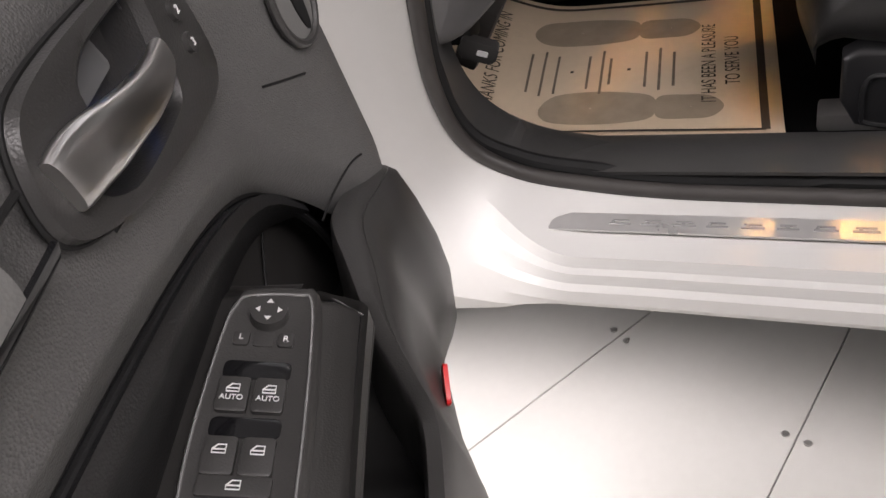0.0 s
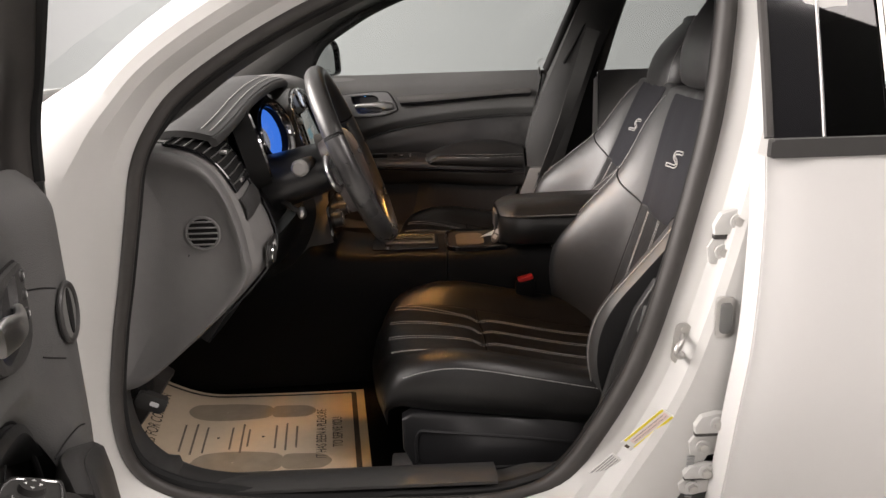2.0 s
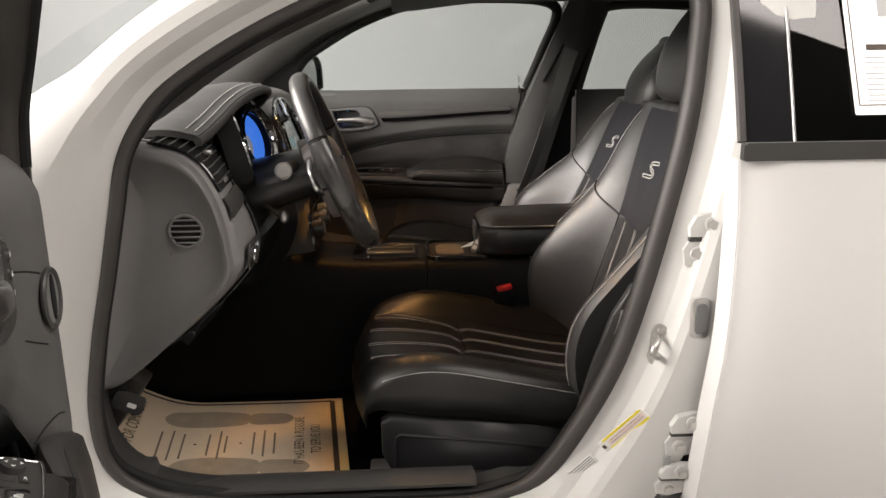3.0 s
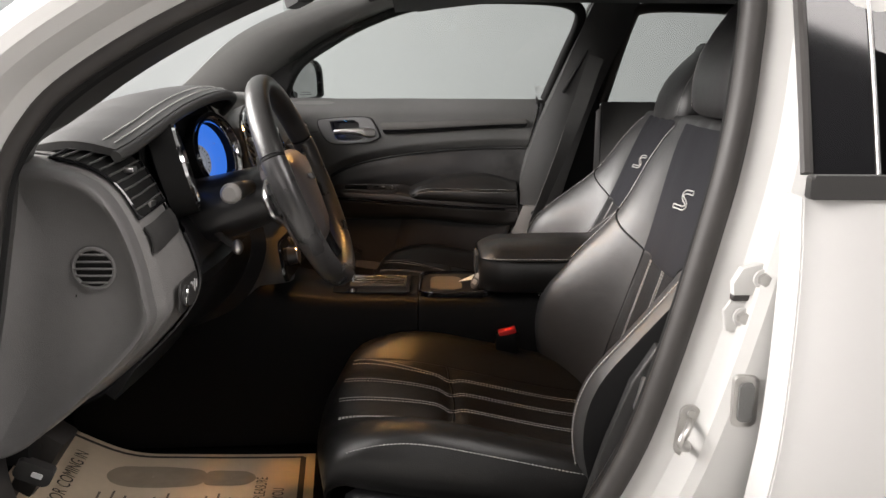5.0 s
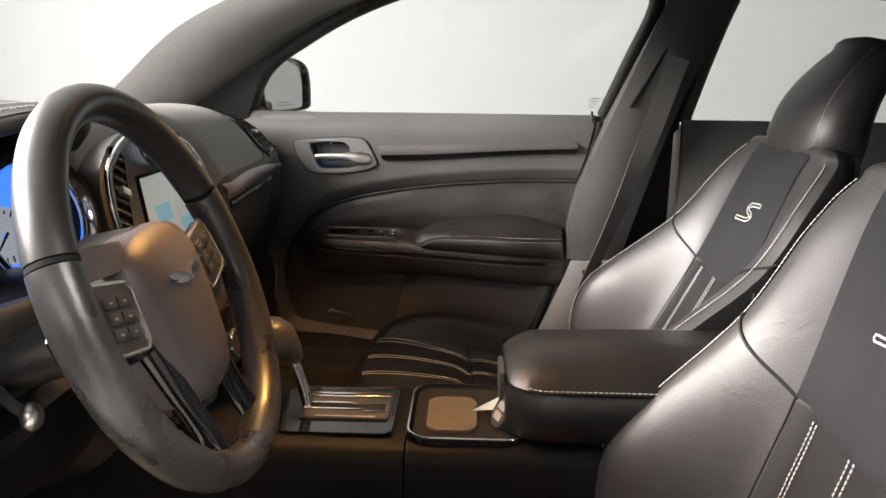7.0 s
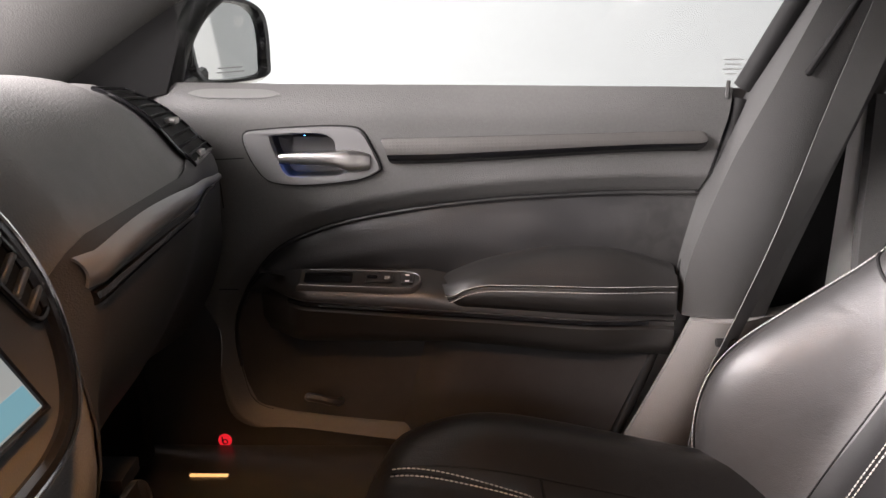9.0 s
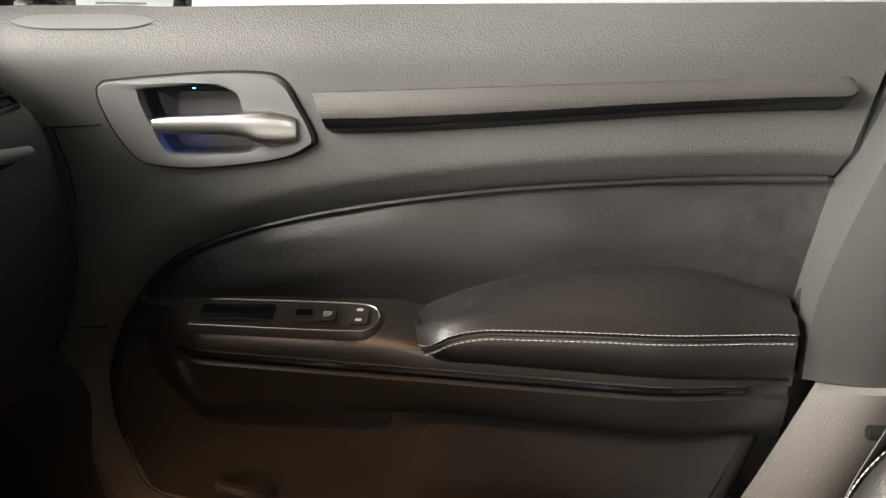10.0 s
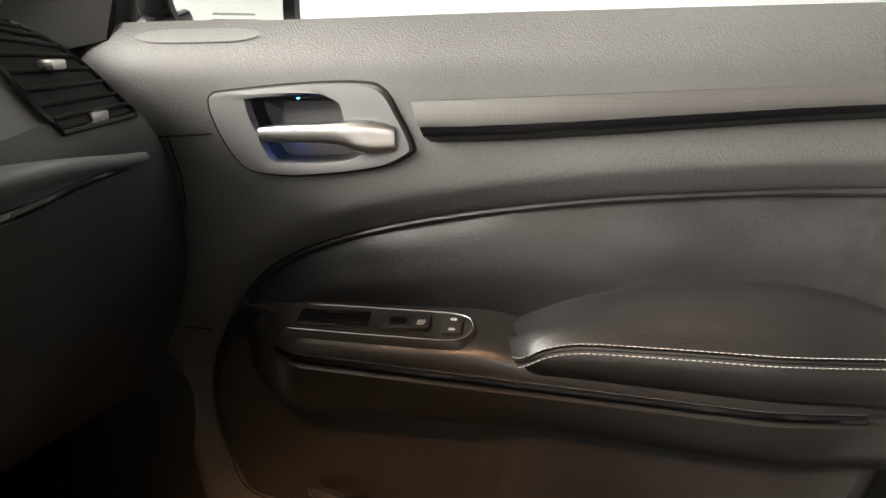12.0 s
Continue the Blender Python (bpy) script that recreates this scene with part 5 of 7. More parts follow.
part("pocket_seam", tube(spline([near_place(0.055, -0.047, 0.762), near_place(0.085, -0.047, 0.752), near_place(0.118, -0.047, 0.735), near_place(0.150, -0.047, 0.715)], 20), 0.0012, 6), DARK, near_door)
part("pocket_end", loft([[near_place(-0.046, n, z) for n in (-0.11, -0.06, -0.005)] for z in (0.40, 0.55, 0.688)]), ARMVINYL, near_door)
part("red_reflector", prism(rounded(0.034, 0.014, 0.004), 0.004, frame_at(near_place(0.160, 0.058, 0.600), NEAR_AX * 0.9 + Vector((0, 0, -0.35)), NEAR_N * 0.35 + Vector((0, 0, 0.94))) @ pose(0, 0, -0.002), 0.001), RED, near_door, "small red reflector")
# window frame of the open door
def frame_line(n):
    return spline([near_place(-0.035, n + 0.006, 1.035), near_place(-0.012, n + 0.014, 1.10), near_place(0.05, n + 0.035, 1.17), near_place(0.24, n + 0.07, 1.26), near_place(0.46, n + 0.10, 1.33), near_place(0.75, n + 0.115, 1.36)], 30)


part("window_frame", tube(frame_line(-0.012), 0.022, 10), RUBBER, near_door, "black window frame")
part("window_channel", tube(frame_line(0.012), 0.008, 8), DARK, near_door)
part("sail_panel", prism([(-0.03, 1.035), (0.13, 1.035), (0.17, 1.215), (0.06, 1.16), (0.0, 1.10)], 0.03, frame_at(NEAR_O + NEAR_N * -0.07, NEAR_AX, (0, 0, 1)) , 0.004), PLASTIC, near_door, "black mirror corner panel")
part("belt_weatherstrip", box(0.05, 0.95, -0.06, -0.035, 1.02, 1.05, 0.004, 2, None, shell_m), RUBBER, near_door)

# ---- seats ----
def seat(name, label, mid_y, dx, dz, recline, group, cushion_x=0.0, cushion_z=0.0, head_z=0.0):
    root = thing(name, label, "car seat", group)
    base = Matrix.Translation((cushion_x, mid_y, cushion_z))
    tilt = Matrix.Translation((dx, mid_y, dz)) @ Matrix.Translation((0.83, 0, 0.47)) @ pose(0, 0, 0, 0, recline, 0) @ Matrix.Translation((-0.83, 0, -0.47))
    MIDX_BACK = [(0.42, 0.795), (0.50, 0.817), (0.60, 0.844), (0.714, 0.880), (0.79, 0.903), (0.917, 0.930), (1.0, 0.950), (1.05, 0.968)]
    PROT = [(0.42, 0.055), (0.50, 0.112), (0.60, 0.156), (0.68, 0.160), (0.755, 0.120), (0.857, 0.054), (0.97, 0.022), (1.05, 0.0)]
    HALF = [(0.42, 0.238), (0.52, 0.258), (0.66, 0.268), (0.80, 0.258), (0.90, 0.238), (0.98, 0.216), (1.03, 0.188), (1.05, 0.14)]
    HALFTOP = 1.045

    def front(u, z):
        """A place on the backrest's face; u from -1 to 1 across."""
        w, c, pr = curve_at(HALF, z), curve_at(MIDX_BACK, z), curve_at(PROT, z)
        a = abs(u)
        lift = pr * smoothstep(0.42, 0.90, a) - 0.012 * smoothstep(0.9, 1.0, a) + 0.006 * (1 - a * a)
        puff = 0.003 * math.sin(a * 9.0) if a < 0.42 else 0.0
        return Vector((c - lift - puff, u * w, z))

    def ring(z, shrink=0.0):
        w, c = curve_at(HALF, z), curve_at(MIDX_BACK, z)
        pts = [front(u, z) for u in span(-1, 1, 33)]
        back = 0.095 - 0.035 * smoothstep(0.85, 1.05, z)
        pts += [Vector((c - 0.3 * curve_at(PROT, z) + 0.02, w * 1.015, z)), Vector((c + back * 0.6, w * 0.97, z)), Vector((c + back, w * 0.8, z)), Vector((c + back + 0.008, 0, z)), Vector((c + back, -w * 0.8, z)), Vector((c + back * 0.6, -w * 0.97, z)), Vector((c - 0.3 * curve_at(PROT, z) + 0.02, -w * 1.015, z))]
        if shrink:
            mid = Vector((c + 0.04, 0, z))
            pts = [mid + (p - mid) * (1 - shrink) for p in pts]
        return [tilt @ p for p in pts]

    zs = span(0.43, 1.03, 30)
    rings = [ring(z) for z in zs]
    rings += [[p + Vector((0, 0, h)) for p in ring(1.03, s)] for s, h in ((0.02, 0.008), (0.07, 0.015), (0.16, 0.020), (0.4, 0.023), (0.97, 0.023))]
    part("backrest", loft([r[:33] for r in rings]), LEATHER, root, "black leather backrest with deep side bolsters", 70)
    part("back_shell", loft([r[32:] + [r[0]] for r in rings]), RIBBED, root, "matte black sides and back of the backrest", 70)

    def F(y, z, lift=0.002):
        p = front(y / curve_at(HALF, z), z)
        return tilt @ (p + Vector((-lift, 0, lift * 0.25)))

    # dark insert above, and its bottom seam
    def insert(u, v):
        z = 0.792 + 0.245 * v
        h = 0.128 - 0.018 * v
        lowz = z - (0.012 * (1 - abs(u)) * (1 - v))
        return F(u * h, lowz, 0.0035 if abs(u) < 0.97 and 0.02 < v else 0.0008)

    part("upper_insert", grid(insert, [-1, -0.96] + span(-0.85, 0.85, 12) + [0.96, 1], [0, 0.025] + span(0.06, 1, 14), 0.002), SUEDE, root, "matte black suede insert")
    for sy in (-1, 1):
        part("panel_seam", tube([F(sy * y, z, 0.001) for y, z in zip(span(0.128, 0.258, 14), span(0.790, 0.872, 14))], 0.0022, 6), DARK, root)
        part("edge_seam", tube([F(sy * (0.128 - 0.018 * v), 0.792 + 0.245 * v, 0.001) for v in span(0, 1, 16)], 0.0018, 6), DARK, root)
        edge = [tilt @ (front(sy * 0.925, z) + Vector((-0.0022, sy * 0.001, 0))) for z in span(0.45, 1.03, 140)]
        part("edge_piping", stitches(edge, 0.005, 0.0012, 0.0010), THREAD, root, "pale stitched piping")
        part("lower_seam", tube([F(sy * (0.130 + 0.004 * v), 0.792 - 0.35 * v, 0.0004) for v in span(0, 1, 20)], 0.0014, 6), DARK, root)
    for y0 in (-0.080, 0.0, 0.080):
        for d in (-0.0045, 0.0045):
            part("stitch_line", stitches([F((y0 + d) * (1.0 + 0.05 * k), 0.782 - 0.33 * k, 0.0030) for k in span(0, 1, 90)], 0.0048, 0.0015, 0.0011), THREAD, root, "pale double stitching")
        part("tuck", tube([F(y0, 0.784 - 0.33 * k, -0.0006) for k in span(0, 1, 20)], 0.0022, 6), DARK, root)
    part("centre_panel", grid(lambda u, v: F(u * (0.130 + 0.004 * v), 0.786 - 0.34 * v, 0.0012 if abs(u) < 0.98 else 0.0), span(-1, 1, 16), span(0, 1, 24)), RIBBED, root, "matte black stitched centre panel")
    # embroidered mark
    ctr = (0.0, 0.917)
    core = spline([(y, z + 0.006, 0) for y, z in ((-0.057, 0.0085), (-0.038, 0.0075), (-0.019, 0.0045), (-0.0085, -0.002), (-0.016, -0.007), (-0.032, -0.0105), (-0.038, -0.016), (-0.024, -0.0225), (0.000, -0.0245), (0.023, -0.0255))], 26)
    rims = [[], []]
    for i, c in enumerate(core):
        d = (core[min(25, i + 1)] - core[max(0, i - 1)]).normalized()
        for k in (0, 1):
            rims[k].append(c + Vector((-d.y, d.x, 0)) * (0.0031 if k else -0.0031))
    pts = [F(p.x, ctr[1] + p.y, 0.0068) for p in rims[0] + list(reversed(rims[1]))]
    part("embroidered_mark", tube(spline(pts, 80, True), 0.0014, 6, True), THREAD, root, "pale embroidered outline mark")

    # head restraint
    def hr_ring(v):
        z = 1.065 + 0.195 * v + head_z
        w = 0.128 * (1 - 0.28 * (v ** 2.2)) * (0.90 + 0.10 * smoothstep(0, 0.15, v))
        c = 1.005 + 0.05 * v - 0.02 * math.sin(math.pi * v)
        d = 0.056 * (1 - 0.35 * v * v)
        return [tilt @ Vector((c - d * math.copysign(abs(math.cos(a)) ** 0.75, math.cos(a)) , w * math.copysign(abs(math.sin(a)) ** 0.55, math.sin(a)), z + 0.012 * (math.sin(a) ** 2) * (0.5 - v))) for a in (2 * math.pi * k / 32 for k in range(32))]

    rings = [hr_ring(v) for v in span(0.0, 1, 14)]

    def cap(r, s, h):
        mid = sum(r, Vector()) / len(r)
        return [mid + (p - mid) * s + Vector((0, 0, h)) for p in r]

    rings = [cap(rings[0], 0.5, -0.012), cap(rings[0], 0.85, -0.009)] + rings + [cap(rings[-1], 0.93, 0.012), cap(rings[-1], 0.75, 0.020), cap(rings[-1], 0.35, 0.024)]
    part("headrest", loft(rings, True, True), LEATHER, root, "black leather headrest", 70)
    for sy in (-1, 1):
        part("headrest_seam", stitches([(tilt @ Vector((1.005 + 0.05 * v - 0.02 * math.sin(math.pi * v) - 0.0555 * (1 - 0.35 * v * v) * math.cos(0.75) ** 0.75 - 0.001, sy * 0.128 * (1 - 0.28 * (v ** 2.2)) * math.sin(0.75) ** 0.55, 1.07 + 0.19 * v + head_z))) for v in span(0, 1, 50)], 0.004, 0.002, 0.0006), THREAD, root)
        part("headrest_post", tube([tilt @ Vector((1.005, sy * 0.065, 1.02)), tilt @ Vector((1.005, sy * 0.065, 1.08))], 0.0075, 10), CHROME, root, "chrome headrest post")
        part("post_collar", tube([tilt @ Vector((1.005, sy * 0.065, 1.045)), tilt @ Vector((1.005, sy * 0.065, 1.058))], 0.013, 12), PLASTIC, root)

    # cushion
    def top(u, x):
        a = abs(u)
        c = curve_at([(0.28, 0.505), (0.31, 0.540), (0.36, 0.553), (0.44, 0.545), (0.55, 0.522), (0.70, 0.490), (0.84, 0.470)], x)
        bol = curve_at([(0.28, 0.004), (0.34, 0.020), (0.44, 0.046), (0.60, 0.052), (0.76, 0.050), (0.84, 0.045)], x)
        dip = 0.009 * math.exp(-((x - 0.505) / 0.016) ** 2) * (1 - smoothstep(0.40, 0.5, a))
        return c - dip + bol * smoothstep(0.42, 0.80, a) - 0.012 * smoothstep(0.86, 1.0, a) - 0.01 * smoothstep(0.93, 1.0, a)

    def cw(x):
        return curve_at([(0.28, 0.215), (0.33, 0.238), (0.45, 0.252), (0.84, 0.255)], x)

    def cring(x, drop=0.0):
        pts = [Vector((x - (0.035 * (1 - abs(u) ** 2) if x < 0.33 else 0.035 * (1 - abs(u) ** 2) * smoothstep(0.45, 0.33, x)), u * cw(x), top(u, x) - drop)) for u in span(-1, 1, 33)]
        low = curve_at([(0.28, 0.488), (0.335, 0.480), (0.55, 0.458), (0.70, 0.434), (0.84, 0.425)], x)
        pts += [Vector((x, cw(x) * 1.01, low + 0.036)), Vector((x, cw(x) * 0.97, low + 0.01)), Vector((x, cw(x) * 0.9, low)), Vector((x, -cw(x) * 0.9, low)), Vector((x, -cw(x) * 0.97, low + 0.01)), Vector((x, -cw(x) * 1.01, low + 0.036))]
        return [base @ p for p in pts]

    xs = [0.33] + span(0.345, 0.84, 60)
    rings = [cring(x) for x in xs]
    nose = []
    for k, (ddx, dd) in enumerate(((-0.030, 0.090), (-0.034, 0.055), (-0.028, 0.030), (-0.014, 0.010))):
        r = cring(0.33)
        nose.append([Vector((p.x + ddx, base.translation.y + (p.y - base.translation.y) * (0.93 + 0.018 * k), min(p.z, base.translation.z + top(0, 0.33) + 0.02) - dd * max(0.0, (p.z - base.translation.z - 0.43) / 0.11))) for p in r])
    part("cushion", loft(nose + rings, True, True), SHADELEATHER, root, "black leather seat cushion with stitched ribs", 75)

    def C(x, y, lift=0.0018):
        u = y / cw(x)
        xx = x - 0.035 * (1 - u * u) * (1 if x < 0.33 else smoothstep(0.45, 0.33, x))
        return base @ Vector((xx, y, top(u, x) + lift))

    for y0 in (-0.102, -0.035, 0.035, 0.102):
        for d in (-0.0045, 0.0045):
            part("stitch_line", stitches([C(x, (y0 + d) * (1 + 0.25 * smoothstep(0.5, 0.33, x))) for x in span(0.335, 0.80, 110)], 0.0048, 0.0015, 0.0011), THREAD, root, "pale double stitching")
        part("tuck", tube([C(x, y0 * (1 + 0.25 * smoothstep(0.5, 0.33, x)), -0.0008) for x in span(0.335, 0.80, 24)], 0.0022, 6), DARK, root)
    part("cross_seam", tube([C(0.50 + 0.012 * (1 - (y / 0.14) ** 2), y, 0.0002) for y in span(-0.135, 0.135, 20)], 0.0022, 6), DARK, root)
    for sy in (-1, 1):
        part("rib_seam", tube([C(x, sy * 0.135, 0.0) for x in span(0.34, 0.80, 24)], 0.0016, 6), DARK, root)
        for off in (0.0, 0.007):
            part("edge_stitch", stitches([base @ Vector((x, sy * (cw(x) * 0.985 + off * 0.3), top(0.985, x) - off + 0.0012)) for x in span(0.335, 0.80, 110)], 0.0048, 0.0014, 0.0012), THREAD, root)
    # side valance and base
    for sy in (-1, 1):
        out = [(0.326, 0.40), (0.326, 0.466), (0.345, 0.478), (0.55, 0.458), (0.68, 0.442), (0.80, 0.47), (0.88, 0.50), (0.90, 0.46), (0.88, 0.37), (0.80, 0.345), (0.40, 0.345), (0.345, 0.36)]
        m = frame_at((dx, mid_y + sy * 0.215, dz), (1, 0, 0), (0, 0, 1)) if sy < 0 else frame_at((dx, mid_y + sy * 0.215, dz), (-1, 0, 0), (0, 0, 1))
        part("side_valance", prism([(x if sy < 0 else -x, z) for x, z in out], 0.028, m, 0.008, 3), KNEE, root, "black plastic seat side cover")
        if sy < 0:
            part("cover_ridge", tube(spline([(x + dx, mid_y - 0.2435, z + dz) for x, z in ((0.358, 0.436), (0.40, 0.436), (0.55, 0.419), (0.66, 0.403), (0.76, 0.396), (0.79, 0.376), (0.74, 0.358), (0.50, 0.354), (0.37, 0.362), (0.352, 0.385))], 60, True), 0.0035, 8, True), KNEE, root, "moulded ridge of the side cover")
    part("seat_base", box(0.36 + dx, 0.86 + dx, mid_y - 0.20, mid_y + 0.20, 0.345 + dz, 0.44 + dz, 0.02), DARK, root)
    for sy in (-1, 1):
        part("seat_rail", box(0.30 + dx, 0.90 + dx, mid_y + sy * 0.19 - 0.02, mid_y + sy * 0.19 + 0.02, 0.322, 0.352 + dz, 0.006), METAL, root, "dark metal seat rail")
    return root, tilt, base


driver_seat, TILT_D, BASE_D = seat("driver_seat", "black leather driver's seat with pale double stitching", 0.617, 0.004, 0.0, -1.2, "front seats")
passenger_seat, TILT_P, BASE_P = seat("passenger_seat", "black leather passenger seat, leaned back, with pale double stitching", 1.340, 0.046, 0.0, 8.5, "front seats", 0.020, 0.025, -0.035)
# recliner side trim on the driver's seat
part("recliner_cover", prism([(0.70, 0.47), (0.735, 0.60), (0.765, 0.69), (0.80, 0.745), (0.86, 0.74), (0.90, 0.62), (0.88, 0.48)], 0.018, frame_at((0, 0.352, 0), (1, 0, 0), (0, 0, 1)), 0.005, 3), PLASTIC, driver_seat, "black plastic recliner cover")
part("seat_badge", tube(spline([(0.782, 0.328, 0.700), (0.776, 0.326, 0.672), (0.772, 0.326, 0.652), (0.786, 0.327, 0.640), (0.792, 0.328, 0.648)], 18), 0.0045, 8), SATIN, driver_seat, "pale metal recliner lever")
part("belt_buckle", box(0.604, 0.652, 0.808, 0.832, 0.545, 0.595, 0.006, 2), CONSOLE, driver_seat, "black belt buckle with a red button")
part("buckle_button", box(0.608, 0.646, 0.808, 0.830, 0.592, 0.603, 0.003, 2, None, Matrix.Translation((0.63, 0.815, 0.605)) @ pose(0, 0, 0, 0, -14, 0) @ Matrix.Translation((-0.63, -0.815, -0.605))), RED, driver_seat, "red release button")

# ---- dashboard ----
dash = thing("dashboard", "black leather-trimmed car dashboard with blue-lit gauges", "dashboard")
STATIONS = [
    (0.287, [(-0.5, 0.95), (-0.25, 0.99), (-0.12, 1.012), (-0.06, 1.018), (0.022, 0.998), (0.066, 0.945), (0.090, 0.85), (0.076, 0.775), (-0.085, 0.629), (-0.15, 0.60)]),
    (0.310, [(-0.5, 0.955), (-0.25, 1.0), (-0.12, 1.020), (-0.055, 1.024), (0.028, 1.003), (0.072, 0.950), (0.096, 0.85), (0.082, 0.775), (-0.080, 0.629), (-0.15, 0.60)]),
    (0.400, [(-0.5, 0.96), (-0.25, 1.02), (-0.12, 1.040), (-0.04, 1.040), (0.030, 1.012), (0.068, 0.955), (0.100, 0.86), (0.090, 0.78), (-0.06, 0.64), (-0.15, 0.60)]),
    (0.425, [(-0.5, 0.96), (-0.25, 1.02), (-0.12, 1.044), (-0.04, 1.044), (0.0, 1.010), (0.045, 0.955), (0.098, 0.87), (0.092, 0.78), (-0.05, 0.64), (-0.15, 0.60)]),
    (0.500, [(-0.5, 0.96), (-0.25, 1.03), (-0.12, 1.06), (-0.04, 1.062), (-0.01, 1.02), (0.020, 0.93), (0.070, 0.88), (0.080, 0.79), (-0.02, 0.66), (-0.15, 0.60)]),
    (0.620, [(-0.5, 0.97), (-0.25, 1.04), (-0.12, 1.076), (-0.04, 1.080), (-0.01, 1.04), (0.015, 0.93), (0.065, 0.88), (0.080, 0.79), (0.0, 0.67), (-0.15, 0.60)]),
    (0.780, [(-0.5, 0.97), (-0.25, 1.045), (-0.12, 1.082), (-0.03, 1.086), (0.0, 1.05), (0.025, 0.94), (0.080, 0.87), (0.100, 0.78), (0.03, 0.67), (-0.12, 0.60)]),
    (0.800, [(-0.5, 0.97), (-0.25, 1.047), (-0.12, 1.083), (-0.01, 1.087), (0.040, 1.055), (0.078, 0.96), (0.112, 0.86), (0.125, 0.77), (0.06, 0.66), (-0.10, 0.60)]),
    (0.950, [(-0.5, 0.97), (-0.25, 1.05), (-0.12, 1.085), (0.0, 1.090), (0.050, 1.060), (0.084, 0.96), (0.118, 0.86), (0.140, 0.76), (0.15, 0.66), (0.0, 0.60)]),
    (1.130, [(-0.5, 0.97), (-0.25, 1.047), (-0.12, 1.080), (-0.01, 1.083), (0.048, 1.052), (0.083, 0.965), (0.112, 0.88), (0.124, 0.77), (0.06, 0.66), (-0.10, 0.60)]),
    (1.190, [(-0.5, 0.97), (-0.25, 1.045), (-0.12, 1.076), (-0.02, 1.078), (0.050, 1.050), (0.098, 0.985), (0.122, 0.925), (0.092, 0.80), (0.0, 0.67), (-0.14, 0.60)]),
    (1.400, [(-0.5, 0.965), (-0.25, 1.04), (-0.12, 1.070), (-0.02, 1.072), (0.052, 1.046), (0.100, 0.985), (0.122, 0.930), (0.080, 0.80), (-0.02, 0.67), (-0.16, 0.60)]),
    (1.540, [(-0.5, 0.96), (-0.25, 1.03), (-0.12, 1.054), (-0.05, 1.055), (0.024, 1.032), (0.072, 0.988), (0.103, 0.938), (0.062, 0.80), (-0.04, 0.67), (-0.17, 0.60)]),
    (1.605, [(-0.5, 0.955), (-0.25, 1.02), (-0.12, 1.048), (-0.05, 1.050), (0.018, 1.026), (0.066, 0.988), (0.096, 0.938), (0.066, 0.80), (-0.03, 0.67), (-0.18, 0.60)]),
    (1.645, [(-0.5, 0.95), (-0.25, 1.01), (-0.12, 1.044), (-0.06, 1.045), (0.006, 1.018), (0.050, 0.980), (0.083, 0.932), (0.066, 0.80), (-0.02, 0.67), (-0.19, 0.60)]),
    (1.698, [(-0.5, 0.945), (-0.25, 1.0), (-0.12, 1.041), (-0.075, 1.038), (-0.014, 1.004), (0.028, 0.966), (0.058, 0.920), (0.064, 0.80), (-0.01, 0.67), (-0.19, 0.60)]),
]


def dash_profile(y):
    for (a, pa), (b, pb) in zip(STATIONS, STATIONS[1:]):
        if y <= b:
            k = smoothstep(a, b, y)
            return [(p[0] + (q[0] - p[0]) * k, p[1] + (q[1] - p[1]) * k) for p, q in zip(pa, pb)]
    return STATIONS[-1][1]


def dash_at(y, s):
    """A place on the dashboard's face; s from 0 (windscreen) to 9 (floor side)."""
    pr = dash_profile(min(1.698, max(0.287, y)))
    i = min(8, int(s))
    k = s - i
    pts = [pr[max(0, i - 1)], pr[i], pr[i + 1], pr[min(9, i + 2)]]
    out = [0.5 * (2 * pts[1][c] + (pts[2][c] - pts[0][c]) * k + (2 * pts[0][c] - 5 * pts[1][c] + 4 * pts[2][c] - pts[3][c]) * k * k + (3 * pts[1][c] - pts[0][c] - 3 * pts[2][c] + pts[3][c]) * k**3) for c in (0, 1)]
    return Vector((out[0], y, out[1]))


ys = sorted(set([round(v, 4) for v in span(0.287, 1.698, 92)] + [s[0] for s in STATIONS]))
part("dash_shell", grid(lambda u, v: dash_at(v, u), span(0, 9, 46), ys), GRAIN2, dash, "soft grained black dashboard skin", 60)


def dash_normal(y, s):
    a = dash_at(y, s + 0.05) - dash_at(y, s - 0.05)
    n = a.cross(Vector((0, 1, 0))).normalized()
    return n if n.x > 0 or n.z > 0.9 else -n


# end cap with its round vent
cap_line = [dash_at(0.287, s) for s in span(2.6, 9, 44)] + [Vector((-0.155, 0.287, 0.66)), Vector((-0.118, 0.287, 0.80)), Vector((-0.088, 0.287, 0.93))]
c = sum(cap_line, Vector()) / len(cap_line)
rings = [cap_line] + [[p.lerp(c, k) + Vector((0, -d, 0)) for p in cap_line] for k, d in ((0.0, 0.020), (0.012, 0.026), (0.035, 0.029), (0.10, 0.027), (0.15, 0.020), (0.6, 0.018), (0.99, 0.018))]
part("end_cap", loft([r + [r[0]] for r in rings]), CAPMAT, dash, "dark grey dashboard end cap", 60)
vent = part("round_vent", tube([(0.024 + 0.027 * math.cos(a), 0.267, 0.880 + 0.027 * math.sin(a)) for a in (2 * math.pi * k / 32 for k in range(32))], 0.0028, 8, True), CAPMAT, dash, "round demister vent with slats")
part("vent_hole", prism([(0.026 * math.cos(a), 0.026 * math.sin(a)) for a in (2 * math.pi * k / 32 for k in range(32))], 0.001, frame_at((0.024, 0.2685, 0.880), (1, 0, 0), (0, 0, 1))), DARK, vent)
